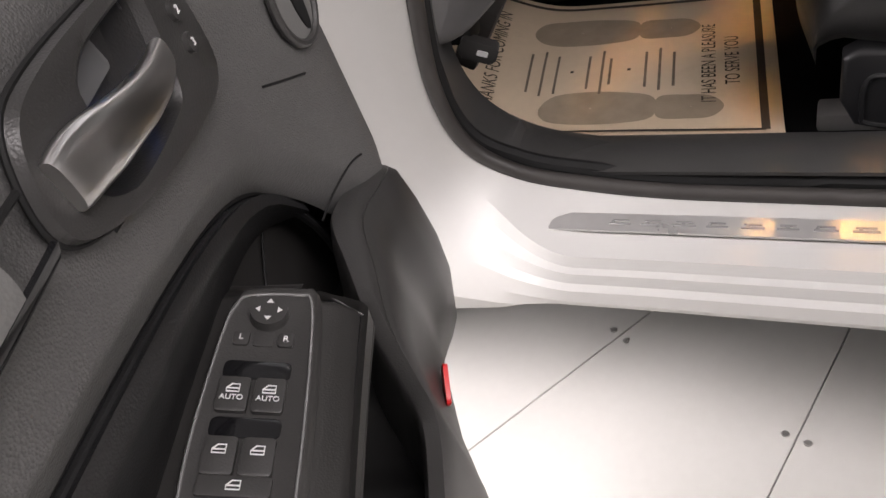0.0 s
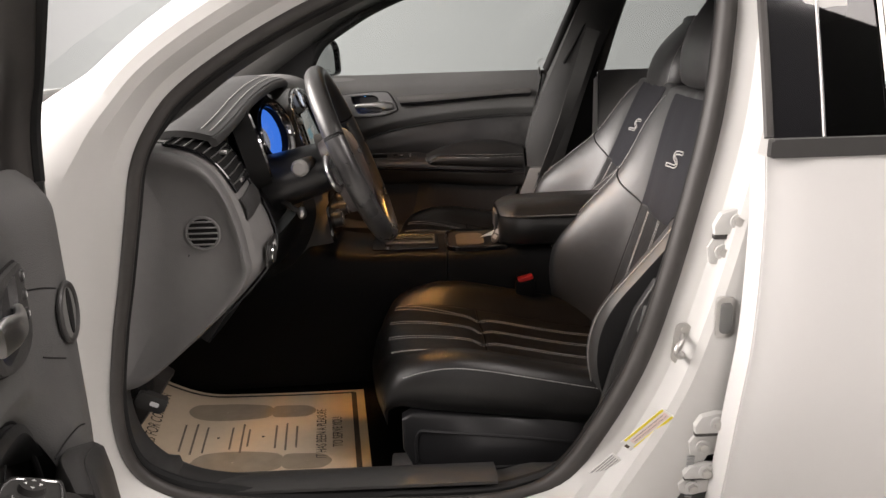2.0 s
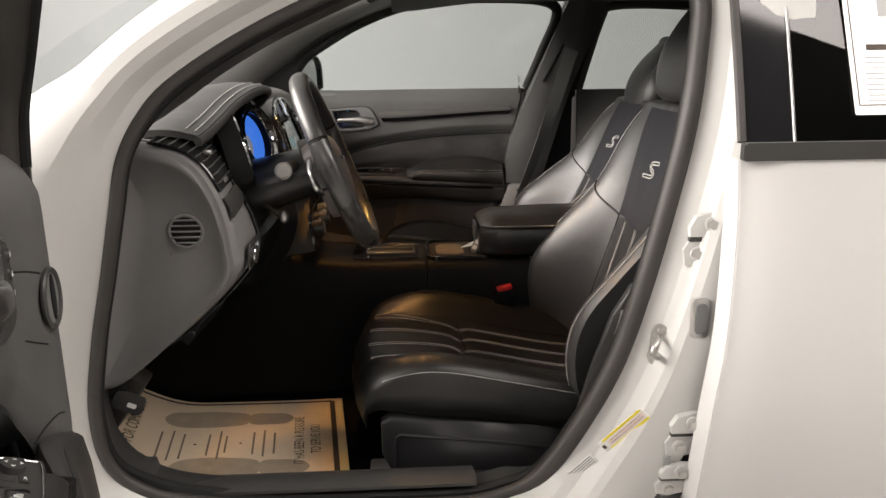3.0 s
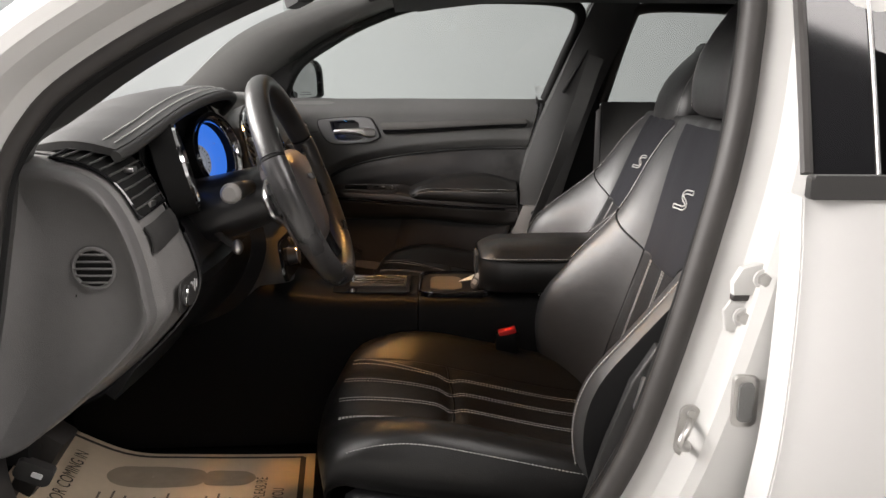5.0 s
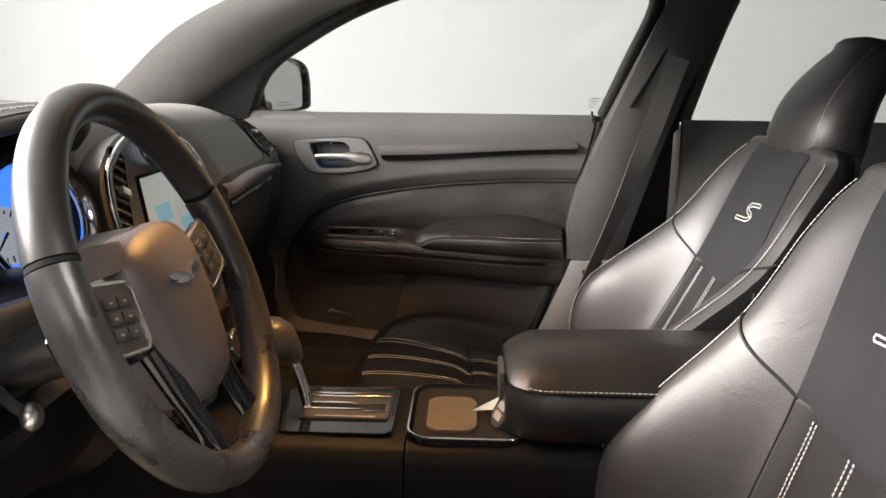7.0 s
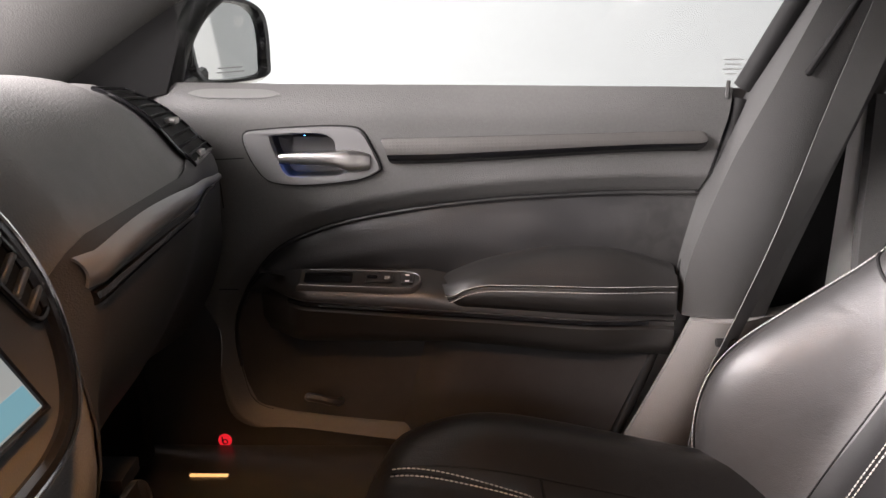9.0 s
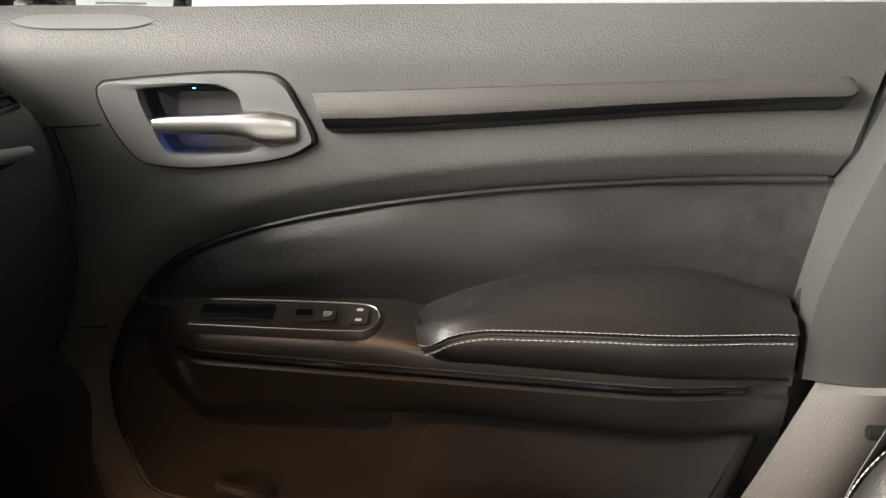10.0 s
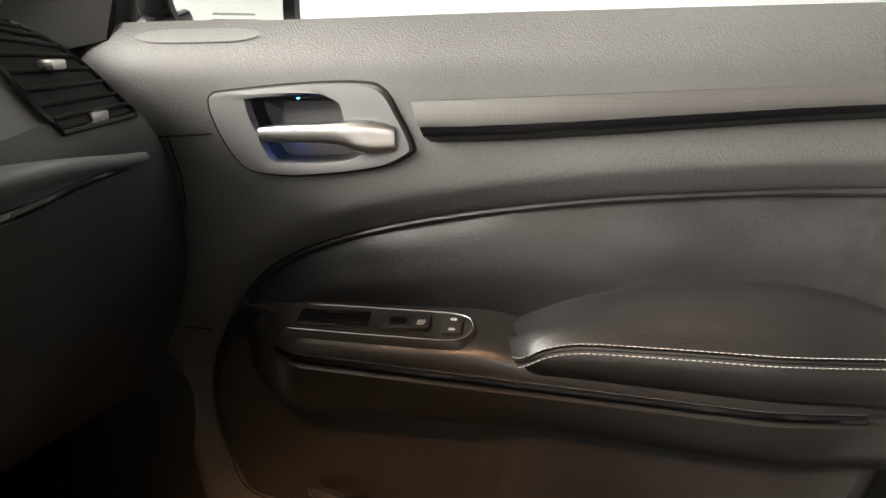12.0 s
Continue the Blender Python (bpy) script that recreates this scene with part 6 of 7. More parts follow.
for i in range(5):
    z = -0.019 + 0.0095 * i
    w = math.sqrt(0.026**2 - z * z)
    part("slat", box(0.024 - w, 0.024 + w, 0.2635, 0.2675, 0.880 + z - 0.0014, 0.880 + z + 0.0014, 0.001, 1), CAPMAT, vent)


# air vents laid on the face
def face_vent(y0, y1, s0, s1, n, label):
    root = part("air_vent", grid(lambda u, v: dash_at(y0 + (y1 - y0) * u, v) + dash_normal(y0 + (y1 - y0) * u, v) * 0.003, span(0, 1, 8), span(s0, s1, 16), 0.002), DARK, dash, label)
    line = [dash_at(y0, s) + dash_normal(y0, s) * 0.005 for s in span(s0, s1, 14)] + [dash_at(y1, s) + dash_normal(y1, s) * 0.005 for s in span(s1, s0, 14)]
    part("vent_frame", tube(line, 0.0028, 6, True), GLOSSY, root, "gloss black vent frame")
    for i in range(n):
        s = s0 + (s1 - s0) * (i + 0.7) / (n + 0.4)
        part("slat", tube([dash_at(y, s) + dash_normal(y, s) * 0.006 for y in span(y0 + 0.003, y1 - 0.003, 6)], 0.0030, 6, flat=0.45), GREYTRIM if y0 < 1 else PLASTIC, root)
    s = (s0 + s1) / 2 + 0.1
    ym = (y0 + y1) / 2
    p = dash_at(ym, s) + dash_normal(ym, s) * 0.010
    part("vent_tab", box(p.x - 0.007, p.x + 0.007, p.y - 0.008, p.y + 0.008, p.z - 0.004, p.z + 0.004, 0.0025), SATIN, root, "silver vent tab")
    s = s1 - 0.08
    ym = (y0 + y1) / 2
    p = dash_at(ym, s) + dash_normal(ym, s) * 0.006
    part("vent_mark", box(p.x - 0.003, p.x + 0.003, p.y - 0.010, p.y + 0.010, p.z - 0.004, p.z + 0.004, 0.002), SATIN, root)
    return root


face_vent(0.298, 0.398, 3.30, 5.10, 9, "curved side air vent with black slats")
face_vent(1.498, 1.608, 3.50, 5.55, 8, "curved side air vent with black slats")
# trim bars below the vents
part("trim_bar", grid(lambda u, v: dash_at(u, 5.24 + 0.34 * v) + dash_normal(u, 5.3) * (0.003 + 0.004 * math.sin(math.pi * v)), span(0.300, 0.424, 10), span(0, 1, 5), 0.003), BAR_SHADE, dash, "satin black trim bar")
def on_dash(y, z, lift):
    """A place on the dashboard's face at a height."""
    lo, hi = 3.6, 7.2
    for _ in range(30):
        s = (lo + hi) / 2
        lo, hi = (s, hi) if dash_at(y, s).z > z else (lo, s)
    return dash_at(y, s) + dash_normal(y, s) * lift


def far_spear(u, v):
    y = 1.168 + 0.43 * u
    zt = curve_at([(0, 0.952), (0.3, 0.959), (0.6, 0.955), (1, 0.938)], u)
    zb = curve_at([(0, 0.932), (0.4, 0.942), (0.7, 0.942), (1, 0.934)], u)
    return on_dash(y, zt + (zb - zt) * v, 0.004 + 0.005 * math.sin(math.pi * v) * (1 - 0.5 * u))


part("trim_spear", grid(far_spear, span(0, 1, 26), span(0, 1, 9), 0.003), DARKSATIN, dash, "dark satin silver trim spear")
part("trim_line", tube([on_dash(1.172 + 0.40 * u, 0.922 + 0.011 * u ** 0.6, 0.003) for u in span(0, 1, 30)], [0.0065 - 0.004 * k / 29 for k in range(30)], 8), GLOSSY, dash, "gloss black trim line")
part("trim_bright_line", tube([on_dash(1.185 + 0.30 * u, 0.913 + 0.016 * u ** 0.6, 0.003) for u in span(0, 1, 30)], 0.0011, 6), OUTLINE, dash, "thin bright trim edge or painted gloss line")
# light switch
p = dash_at(0.372, 6.55) + dash_normal(0.372, 6.55) * 0.004
m = frame_at(p, (0, 1, 0), dash_at(0.372, 6.35) - dash_at(0.372, 6.75))
sw = part("light_switch", prism(rounded(0.082, 0.048, 0.012), 0.003, m, 0.001), PLASTIC, dash, "headlamp switch panel with a round knob")
bm = bmesh.new()
bmesh.ops.create_cone(bm, cap_ends=True, segments=24, radius1=0.016, radius2=0.014, depth=0.010, matrix=m @ Matrix.Translation((-0.018, 0, 0.007)))
part("switch_knob", bm, PLASTIC, sw)
part("knob_ring", tube([m @ Vector((-0.018 + 0.0155 * math.cos(a), 0.0155 * math.sin(a), 0.009)) for a in (2 * math.pi * k / 24 for k in range(24))], 0.0015, 6, True), CHROME, sw)
for i in range(4):
    part("switch_mark", prism(rounded(0.0035, 0.020 - 0.006 * (i % 2), 0.0015, 3), 0.0008, m @ pose(0.006 + 0.009 * i, 0.004, 0.0032, 0, 0, -18 + 10 * i)), ICON, sw)

# hood over the gauges
BROW = [(0.040, 0.332, 1.028), (0.048, 0.365, 1.036), (0.056, 0.43, 1.052), (0.066, 0.55, 1.078), (0.080, 0.66, 1.094), (0.090, 0.74, 1.096), (0.082, 0.795, 1.086), (0.055, 0.815, 1.060)]
brow = spline(BROW, 50)


def hood(u, v):
    p = brow[int(round(v * 49))]
    t = dash_at(min(0.815, p.y), 2.4)
    q = t.lerp(p, u)
    return Vector((q.x, p.y, q.z + 0.012 * math.sin(math.pi * u) + 0.002))


part("gauge_hood", grid(hood, span(0, 1, 14), span(0, 1, 50), 0.012), LEATHER2, dash, "stitched black leather hood over the gauges", 60)
for k in (0.80, 0.915):
    part("hood_stitching", stitches([hood(k, v) + Vector((0, 0, 0.0012)) for v in [i / 49 for i in range(4, 46)]], 0.005, 0.0016, 0.0011), THREAD, dash, "pale double stitching")
part("hood_lip", tube([p + Vector((0, 0, -0.008)) for p in brow], 0.0085, 10), LEATHER2, dash)
part("dash_seam", tube([dash_at(0.318, s) + dash_normal(0.318, s) * 0.001 for s in span(1.0, 3.3, 20)], 0.0016, 6), DARK, dash)

part("gauge_liner", grid(lambda u, v: dash_at(0.404 + 0.40 * u, 3.1 + 2.2 * v) + dash_normal(0.404 + 0.40 * u, 3.1 + 2.2 * v) * 0.003, span(0, 1, 24), span(0, 1, 18), 0.002), KNEE, dash, "black liner round the gauges")
# dark sheet over the dash skin: shade below the spear put into colour
part("lower_dash_shade", grid(lambda u, v: dash_at(1.145 + 0.55 * u, 5.35 + 3.6 * v) + dash_normal(1.145 + 0.55 * u, 5.35 + 3.6 * v) * 0.002, span(0, 1, 24), span(0, 1, 20), 0.002), BAR_SHADE, dash, "lower dashboard face with shade put into its colour")
# gauges
cluster = part("gauge_panel", grid(lambda u, v: Vector((0.030 + 0.020 * abs(u - 0.5), 0.425 + 0.375 * u, 0.905 + 0.15 * v)), span(0, 1, 8), span(0, 1, 6), 0.004), DARK, dash, "dark gauge panel with two blue dials")
for gy in (0.494, 0.712):
    up = Vector((-0.25, 0, 0.968))
    deep = 0.0 if gy > 0.6 else 0.004
    m = frame_at((0.046, gy, 0.978), (0, 1, 0), up) @ pose(0, 0, 0, 0, -17 if gy > 0.6 else 16, 0)

    def circ(r, h, n=40):
        return [m @ Vector((r * math.cos(a), r * math.sin(a), h)) for a in (2 * math.pi * k / n for k in range(n))]

    ring = part("dial_tunnel", loft([c + [c[0]] for c in (circ(0.001, -0.006), circ(0.062, -0.006), circ(0.076, -0.003), circ(0.075, 0.034), circ(0.069, 0.032), circ(0.063, 0.016), circ(0.060, deep))]), DARK, dash, "dark dial surround")
    part("dial_ring", loft([c + [c[0]] for c in (circ(0.069, 0.033), circ(0.0665, 0.038), circ(0.062, 0.034), circ(0.059, 0.022))]), CHROME, ring, "chrome dial ring")
    part("dial_face", loft([c + [c[0]] for c in (circ(0.060, 0.006 + deep), circ(0.001, 0.006 + deep))]), BLUE, ring, "blue glowing dial face")
    off = m.to_3x3() @ Vector((-0.027, -0.006, 0))
    part("dial_middle", loft([[p + off for p in c + [c[0]]] for c in (circ(0.031, 0.0066 + deep), circ(0.030, 0.0085 + deep), circ(0.018, 0.0078 + deep), circ(0.017, 0.0066 + deep), circ(0.002, 0.0066 + deep))]), DIALSILVER, ring, "silver dial middle")
    for k in range(20):
        f = m @ pose(-0.027, -0.006, 0.0086 + deep, 0, 0, 18 * k)
        part("dial_mark", prism(rounded(0.007 if k % 2 else 0.004, 0.0016, 0.0005, 2), 0.0005, f @ Matrix.Translation((0.0245, 0, 0))), DARK, ring)
    part("needle", prism([(-0.004, -0.0014), (0.020, -0.0005), (0.020, 0.0005), (-0.004, 0.0014)], 0.0012, m @ pose(-0.027, -0.006, 0.0092 + deep, 0, 0, 222)), DARK, ring)
part("middle_display", prism(rounded(0.075, 0.085, 0.006), 0.002, frame_at((0.040, 0.608, 0.975), (0, 1, 0), (-0.25, 0, 0.968))), GLOSSY, dash)

# steering column
part("column_shroud", loft([[Vector((x, 0.612, z)) + Vector((0, w * math.cos(a), h * math.copysign(abs(math.sin(a)) ** 0.8, math.sin(a)))) for a in (2 * math.pi * k / 24 for k in range(24))] for x, z, w, h in ((0.03, 0.885, 0.075, 0.060), (0.10, 0.900, 0.072, 0.058), (0.17, 0.920, 0.066, 0.054), (0.205, 0.930, 0.058, 0.050), (0.212, 0.932, 0.03, 0.03))], True, True), KNEE, dash, "black steering column shroud")
part("knee_bolster", grid(lambda u, v: Vector((0.085 - 0.14 * v + 0.01 * math.sin(3 * u), 0.43 + 0.38 * u, 0.83 - 0.20 * v)), span(0, 1, 10), span(0, 1, 8), 0.02), KNEE, dash)
part("knee_panel", grid(lambda u, v: dash_at(0.425 + 0.375 * u, 5.75 + 3.2 * v) + dash_normal(0.425 + 0.375 * u, 5.75 + 3.2 * v) * 0.004, span(0, 1, 16), span(0, 1, 20), 0.003), KNEE, dash, "black lower knee panel")
stalk = part("signal_stalk", tube(spline([(0.165, 0.56, 0.945), (0.162, 0.50, 0.948), (0.160, 0.455, 0.950)], 14), [0.011 + 0.006 * i / 13 for i in range(14)], 14), PLASTIC, dash, "black signal stalk with a pale end cap")
part("end_cap_pale", tube([(0.1600, 0.4555, 0.950), (0.1598, 0.4485, 0.9502), (0.1596, 0.4440, 0.9504)], [0.0165, 0.0155, 0.011], 18), PALECAP, stalk, "pale grey end cap")
lever = part("tilt_lever", tube(spline([(0.10, 0.56, 0.868), (0.12, 0.545, 0.858), (0.138, 0.540, 0.848)], 10), 0.006, 8), PLASTIC, dash, "column lever with a pale knob")
bm = bmesh.new()
bmesh.ops.create_uvsphere(bm, u_segments=16, v_segments=10, radius=0.012, matrix=Matrix.Translation((0.143, 0.540, 0.845)) @ Matrix.Diagonal((0.8, 0.9, 1.1, 1)))
part("lever_knob", bm, SATIN, lever)

# centre stack
SM = frame_at((0.108, 0.955, 0.950), (0, 1, 0), (-0.31, 0, 0.95))
STACK = [(0.0, 0.118), (0.055, 0.114), (0.105, 0.099), (0.150, 0.070), (0.174, 0.010), (0.168, -0.045), (0.146, -0.085), (0.112, -0.104), (0.060, -0.110)]
outline = [(x, y) for x, y in STACK] + [(-x, y) for x, y in reversed(STACK[1:])]
line = spline([(x, y, 0) for x, y in outline], 80, True)
c = Vector((0, 0.0, 0))
rings = [[p + Vector((0, 0, -0.03)) for p in line], [p + Vector((0, 0, 0.004)) for p in line], [p.lerp(c, 0.05) + Vector((0, 0, 0.008)) for p in line], [p.lerp(c, 0.10) + Vector((0, 0, 0.003)) for p in line], [p.lerp(c, 0.99) + Vector((0, 0, 0.003)) for p in line]]
stack = part("media_panel", loft([[SM @ p for p in r + [r[0]]] for r in rings]), PLASTIC, dash, "black centre stack with a lit screen", 50)
part("chrome_outline", tube([SM @ (p.lerp(c, 0.04) + Vector((0, 0, 0.0085))) for p in line], 0.0022, 8, True), CHROME, stack, "thin chrome outline")
part("gloss_border", tube([SM @ (p.lerp(c, 0.085) + Vector((0, 0, 0.004))) for p in line], 0.0065, 8, True), GLOSSY, stack)
SCREENLINE = [(-0.106, -0.066), (0.106, -0.066), (0.066, 0.053), (-0.066, 0.053)]
scr = part("touch_screen", prism(SCREENLINE, 0.004, SM @ Matrix.Translation((0, 0, 0.0035)), 0.001), SCREEN, stack, "lit touch screen")
part("screen_frame", tube([SM @ Vector((x * 1.03, (y + 0.006) * 1.04 - 0.006, 0.007)) for x, y in SCREENLINE], 0.003, 6, True), GLOSSY, scr)
part("screen_bar", prism([(-0.103, -0.064), (0.103, -0.064), (0.097, -0.046), (-0.097, -0.046)], 0.0006, SM @ Matrix.Translation((0.0, 0.0, 0.0076))), SCREENBLUE, scr)
for x, y, w, h in ((0.040, -0.026, 0.060, 0.024), (-0.032, 0.002, 0.046, 0.024)):
    part("screen_patch", prism(rounded(w, h, 0.003, 3), 0.0006, SM @ Matrix.Translation((x, y, 0.0076))), SCREENBLUE, scr)
for sx in (-1, 1):
    vm = SM @ Matrix.Translation((sx * 0.126, 0.040, 0.004)) @ pose(0, 0, 0, 0, 0, sx * 28)
    v = part("air_vent", prism(rounded(0.030, 0.124, 0.010), 0.001, vm), DARK, stack, "tall air vent with black slats")
    part("vent_frame", tube([vm @ Vector((x, y, 0.003)) for x, y in rounded(0.032, 0.126, 0.011)], 0.0024, 6, True), GLOSSY, v)
    for i in range(8):
        part("slat", box(-0.0138, 0.0138, -0.0025, 0.0025, 0.0, 0.006, 0.0012, 1, None, vm @ Matrix.Translation((0, -0.051 + 0.0146 * i, 0))), PLASTIC, v)
    part("vent_tab", box(-0.009, 0.009, -0.005, 0.005, 0.004, 0.013, 0.002, 2, None, vm @ Matrix.Translation((0, 0.004, 0))), SATIN, v, "silver vent tab")
    part("vent_mark", box(-0.008, 0.008, -0.004, 0.004, 0.0, 0.003, 0.001, 1, None, vm @ Matrix.Translation((0, -0.080, 0))), SATIN, v)
ck = SM @ Matrix.Translation((0, 0.087, 0.008))
clock = part("analog_clock", prism([(0.032 * math.cos(a), 0.021 * math.sin(a)) for a in (2 * math.pi * k / 36 for k in range(36))], 0.003, ck), GAUGEWHITE, stack, "small oval clock in a chrome ring")
part("clock_ring", tube([ck @ Vector((0.034 * math.cos(a), 0.023 * math.sin(a), 0.004)) for a in (2 * math.pi * k / 36 for k in range(36))], 0.004, 8, True), CHROME, clock)
for a, l in ((60, 0.014), (200, 0.010)):
    part("clock_hand", prism(rounded(l, 0.0014, 0.0005, 2), 0.0006, ck @ pose(0, 0, 0.0036, 0, 0, a) @ Matrix.Translation((l / 2, 0, 0))), INK, clock)
KM = frame_at((0.165, 0.955, 0.755), (0, 1, 0), (-0.15, 0, 0.99))
ctl = part("climate_panel", prism(rounded(0.36, 0.085, 0.02), 0.006, KM, 0.003), GLOSSY, dash, "gloss black control panel with round knobs")
for x in (-0.12, 0.0, 0.12):
    bm = bmesh.new()
    bmesh.ops.create_cone(bm, cap_ends=True, segments=28, radius1=0.019, radius2=0.0165, depth=0.022, matrix=KM @ Matrix.Translation((x, 0, 0.016)))
    k = part("round_knob", bm, PLASTIC, ctl)
    part("knob_ring", tube([KM @ Vector((x + 0.0178 * math.cos(a), 0.0178 * math.sin(a), 0.026)) for a in (2 * math.pi * j / 28 for j in range(28))], 0.0016, 6, True), CHROME, k)
for x in (-0.075, -0.045, 0.045, 0.075):
    part("button", prism(rounded(0.022, 0.016, 0.003, 3), 0.004, KM @ Matrix.Translation((x, 0, 0.006)), 0.001), PLASTIC, ctl)
    part("button_mark", prism(rounded(0.009, 0.003, 0.001, 2), 0.0004, KM @ Matrix.Translation((x, 0, 0.0102))), ICON, ctl)

# ---- steering wheel ----
wheel = thing("steering_wheel", "worn black leather steering wheel with a brown-grey hub", "steering wheel")
WC = frame_at((0.245, 0.615, 0.946), (-0.042, 1, 0), (-0.372, 0, 0.928))


def rim_point(a, r=0.177, h=0.0):
    return WC @ Vector((r * math.cos(a), r * math.sin(a), h))


def rim_part(name, a0, a1, r, material, label):
    pts, rings = span(radians(a0), radians(a1), 60), []
    for a in pts:
        o, rad = rim_point(a), (rim_point(a, 1.0) - rim_point(a, 0.0)).normalized()
        nz = (WC.to_3x3() @ Vector((0, 0, 1))).normalized()
        rings.append([o + rad * (r * 0.95 * math.cos(b)) + nz * (r * 1.12 * math.sin(b)) for b in (2 * math.pi * k / 18 for k in range(18))])
    return part(name, loft(rings, True, True), material, wheel, label)


rim_part("rim_top", 22, 158, 0.0178, RIMTOP, "smooth black rim top")
rim_part("rim_lower", 160, 380, 0.0182, LEATHER3, "worn perforated leather rim")
for a in (21, 159):
    rim_part("rim_joint", a - 0.6, a + 0.6, 0.0175, DARK, "")
part("rim_stitching", stitches([rim_point(radians(a), 0.161) for a in span(28, 152, 120)], 0.004, 0.0018, 0.0007), DARK, wheel)
hubpts = [(0.0, 0.060), (0.045, 0.057), (0.072, 0.042), (0.078, 0.014), (0.069, -0.030), (0.055, -0.075), (0.034, -0.106)]
hub = spline([(x, y, 0) for x, y in hubpts + [(-x, y) for x, y in reversed(hubpts[1:])]], 60, True)
rings = [[WC @ Vector((p.x * s, p.y * s, h)) for p in hub] for s, h in ((0.96, -0.05), (1.02, -0.020), (1.0, -0.006), (0.93, 0.003), (0.75, 0.011), (0.4, 0.016), (0.02, 0.017))]
part("airbag_hub", loft([r + [r[0]] for r in rings]), HUBMAT, wheel, "brown-grey padded hub")
for s in (-1, 1):
    wing = [(0.002, -0.002), (0.010, 0.005), (0.024, 0.008), (0.042, 0.009), (0.036, 0.004), (0.026, 0.001), (0.034, 0.0005), (0.024, -0.003), (0.012, -0.005), (0.003, -0.006)]
    pts = [(s * x, y) for x, y in wing]
    if s < 0:
        pts.reverse()
    part("badge_wing", prism(pts, 0.0025, WC @ pose(0, 0.004, 0.0175, 0, s * 3, 0)), CHROME, wheel, "chrome wing badge")
    # padded top of the left spoke
    if s < 0:
        pts = [(s * x, y) for x, y in ((0.050, 0.058), (0.10, 0.064), (0.156, 0.070), (0.163, 0.048), (0.125, 0.040), (0.085, 0.036), (0.062, 0.034))]
        part("spoke_pad", prism(pts, 0.018, WC @ pose(0, 0, -0.019), 0.006, 3), HUBMAT, wheel, "brown-grey padded spoke top")
    # side spoke with switches
    sp = [(0.062, 0.022), (0.10, 0.024), (0.155, 0.030), (0.170, 0.015), (0.168, -0.020), (0.14, -0.030), (0.10, -0.036), (0.060, -0.040)]
    pts = [(s * x, y) for x, y in sp]
    if s < 0:
        pts.reverse()
    spoke = part("side_spoke", prism(pts, 0.020, WC @ pose(0, 0, -0.029), 0.005, 2), GLOSSY, wheel, "gloss black spoke with buttons")
    pod = part("switch_pod", prism(rounded(0.068, 0.058, 0.010), 0.010, WC @ pose(s * 0.112, 0.004, -0.011, 0, 0, s * 12), 0.003), PLASTIC, wheel, "button pod in a dark chrome frame")
    part("pod_ring", tube([WC @ pose(s * 0.112, 0.004, -0.002, 0, 0, s * 12) @ Vector((x, y, 0)) for x, y in rounded(0.068, 0.058, 0.010)], 0.0022, 6, True), OUTLINE, pod)
    for i in range(2):
        for j in range(3):
            part("button", prism(rounded(0.019, 0.010, 0.002, 3), 0.003, WC @ pose(s * 0.112, 0.004, -0.0015, 0, 0, s * 12) @ Matrix.Translation((-0.011 + 0.022 * i, -0.013 + 0.013 * j, 0)), 0.0008), PLASTIC, pod)
            part("button_mark", prism(rounded(0.005, 0.0018, 0.0006, 2), 0.0003, WC @ pose(s * 0.112, 0.004, 0.0016, 0, 0, s * 12) @ Matrix.Translation((-0.011 + 0.022 * i, -0.013 + 0.013 * j, 0))), GREYINK, pod)
    # lower spoke arm
    low = [WC @ Vector((s * x, y, h)) for x, y, h in ((0.062, -0.034, -0.016), (0.056, -0.085, -0.014), (0.050, -0.130, -0.010), (0.052, -0.172, -0.006))]
    part("lower_spoke", tube(spline(low, 16), [0.014 - 0.003 * math.sin(math.pi * i / 15) for i in range(16)], 12, flat=0.7), GLOSSY, wheel, "gloss black lower spoke")
    part("paddle", tube(spline([WC @ Vector((s * 0.085, 0.028, -0.040)), WC @ Vector((s * 0.120, 0.012, -0.044)), WC @ Vector((s * 0.128, -0.018, -0.044)), WC @ Vector((s * 0.110, -0.036, -0.042))], 16), 0.006, 8), SATIN if s < 0 else PLASTIC, wheel, "shift paddle")
part("hub_back", tube([WC @ Vector((0, 0, -0.055)), WC @ Vector((0, 0, -0.01))], [0.07, 0.062], 24), PLASTIC, wheel)

# ---- centre console ----
console = thing("centre_console", "black centre console with a shift gate, cup bin and padded lid", "console")


def console_ring(x):
    top = curve_at([(-0.30, 0.70), (0.05, 0.700), (0.16, 0.672), (0.26, 0.660), (0.44, 0.656), (0.62, 0.660), (1.15, 0.665)], x)
    w = curve_at([(-0.30, 0.14), (0.05, 0.125), (0.25, 0.110), (0.44, 0.104), (1.15, 0.108)], x)
    return [Vector((x, 0.957 + sy, z)) for sy, z in ((-w - 0.012, 0.33), (-w - 0.010, 0.56), (-w - 0.002, top - 0.022), (-w + 0.004, top - 0.006), (-w + 0.014, top), (0, top + 0.001), (w - 0.014, top), (w - 0.004, top - 0.006), (w + 0.002, top - 0.022), (w + 0.010, 0.56), (w + 0.012, 0.33))]


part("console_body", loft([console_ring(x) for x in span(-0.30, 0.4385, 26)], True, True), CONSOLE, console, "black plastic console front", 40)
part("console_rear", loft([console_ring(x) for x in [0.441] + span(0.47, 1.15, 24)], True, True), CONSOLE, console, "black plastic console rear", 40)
GZ = 0.6615
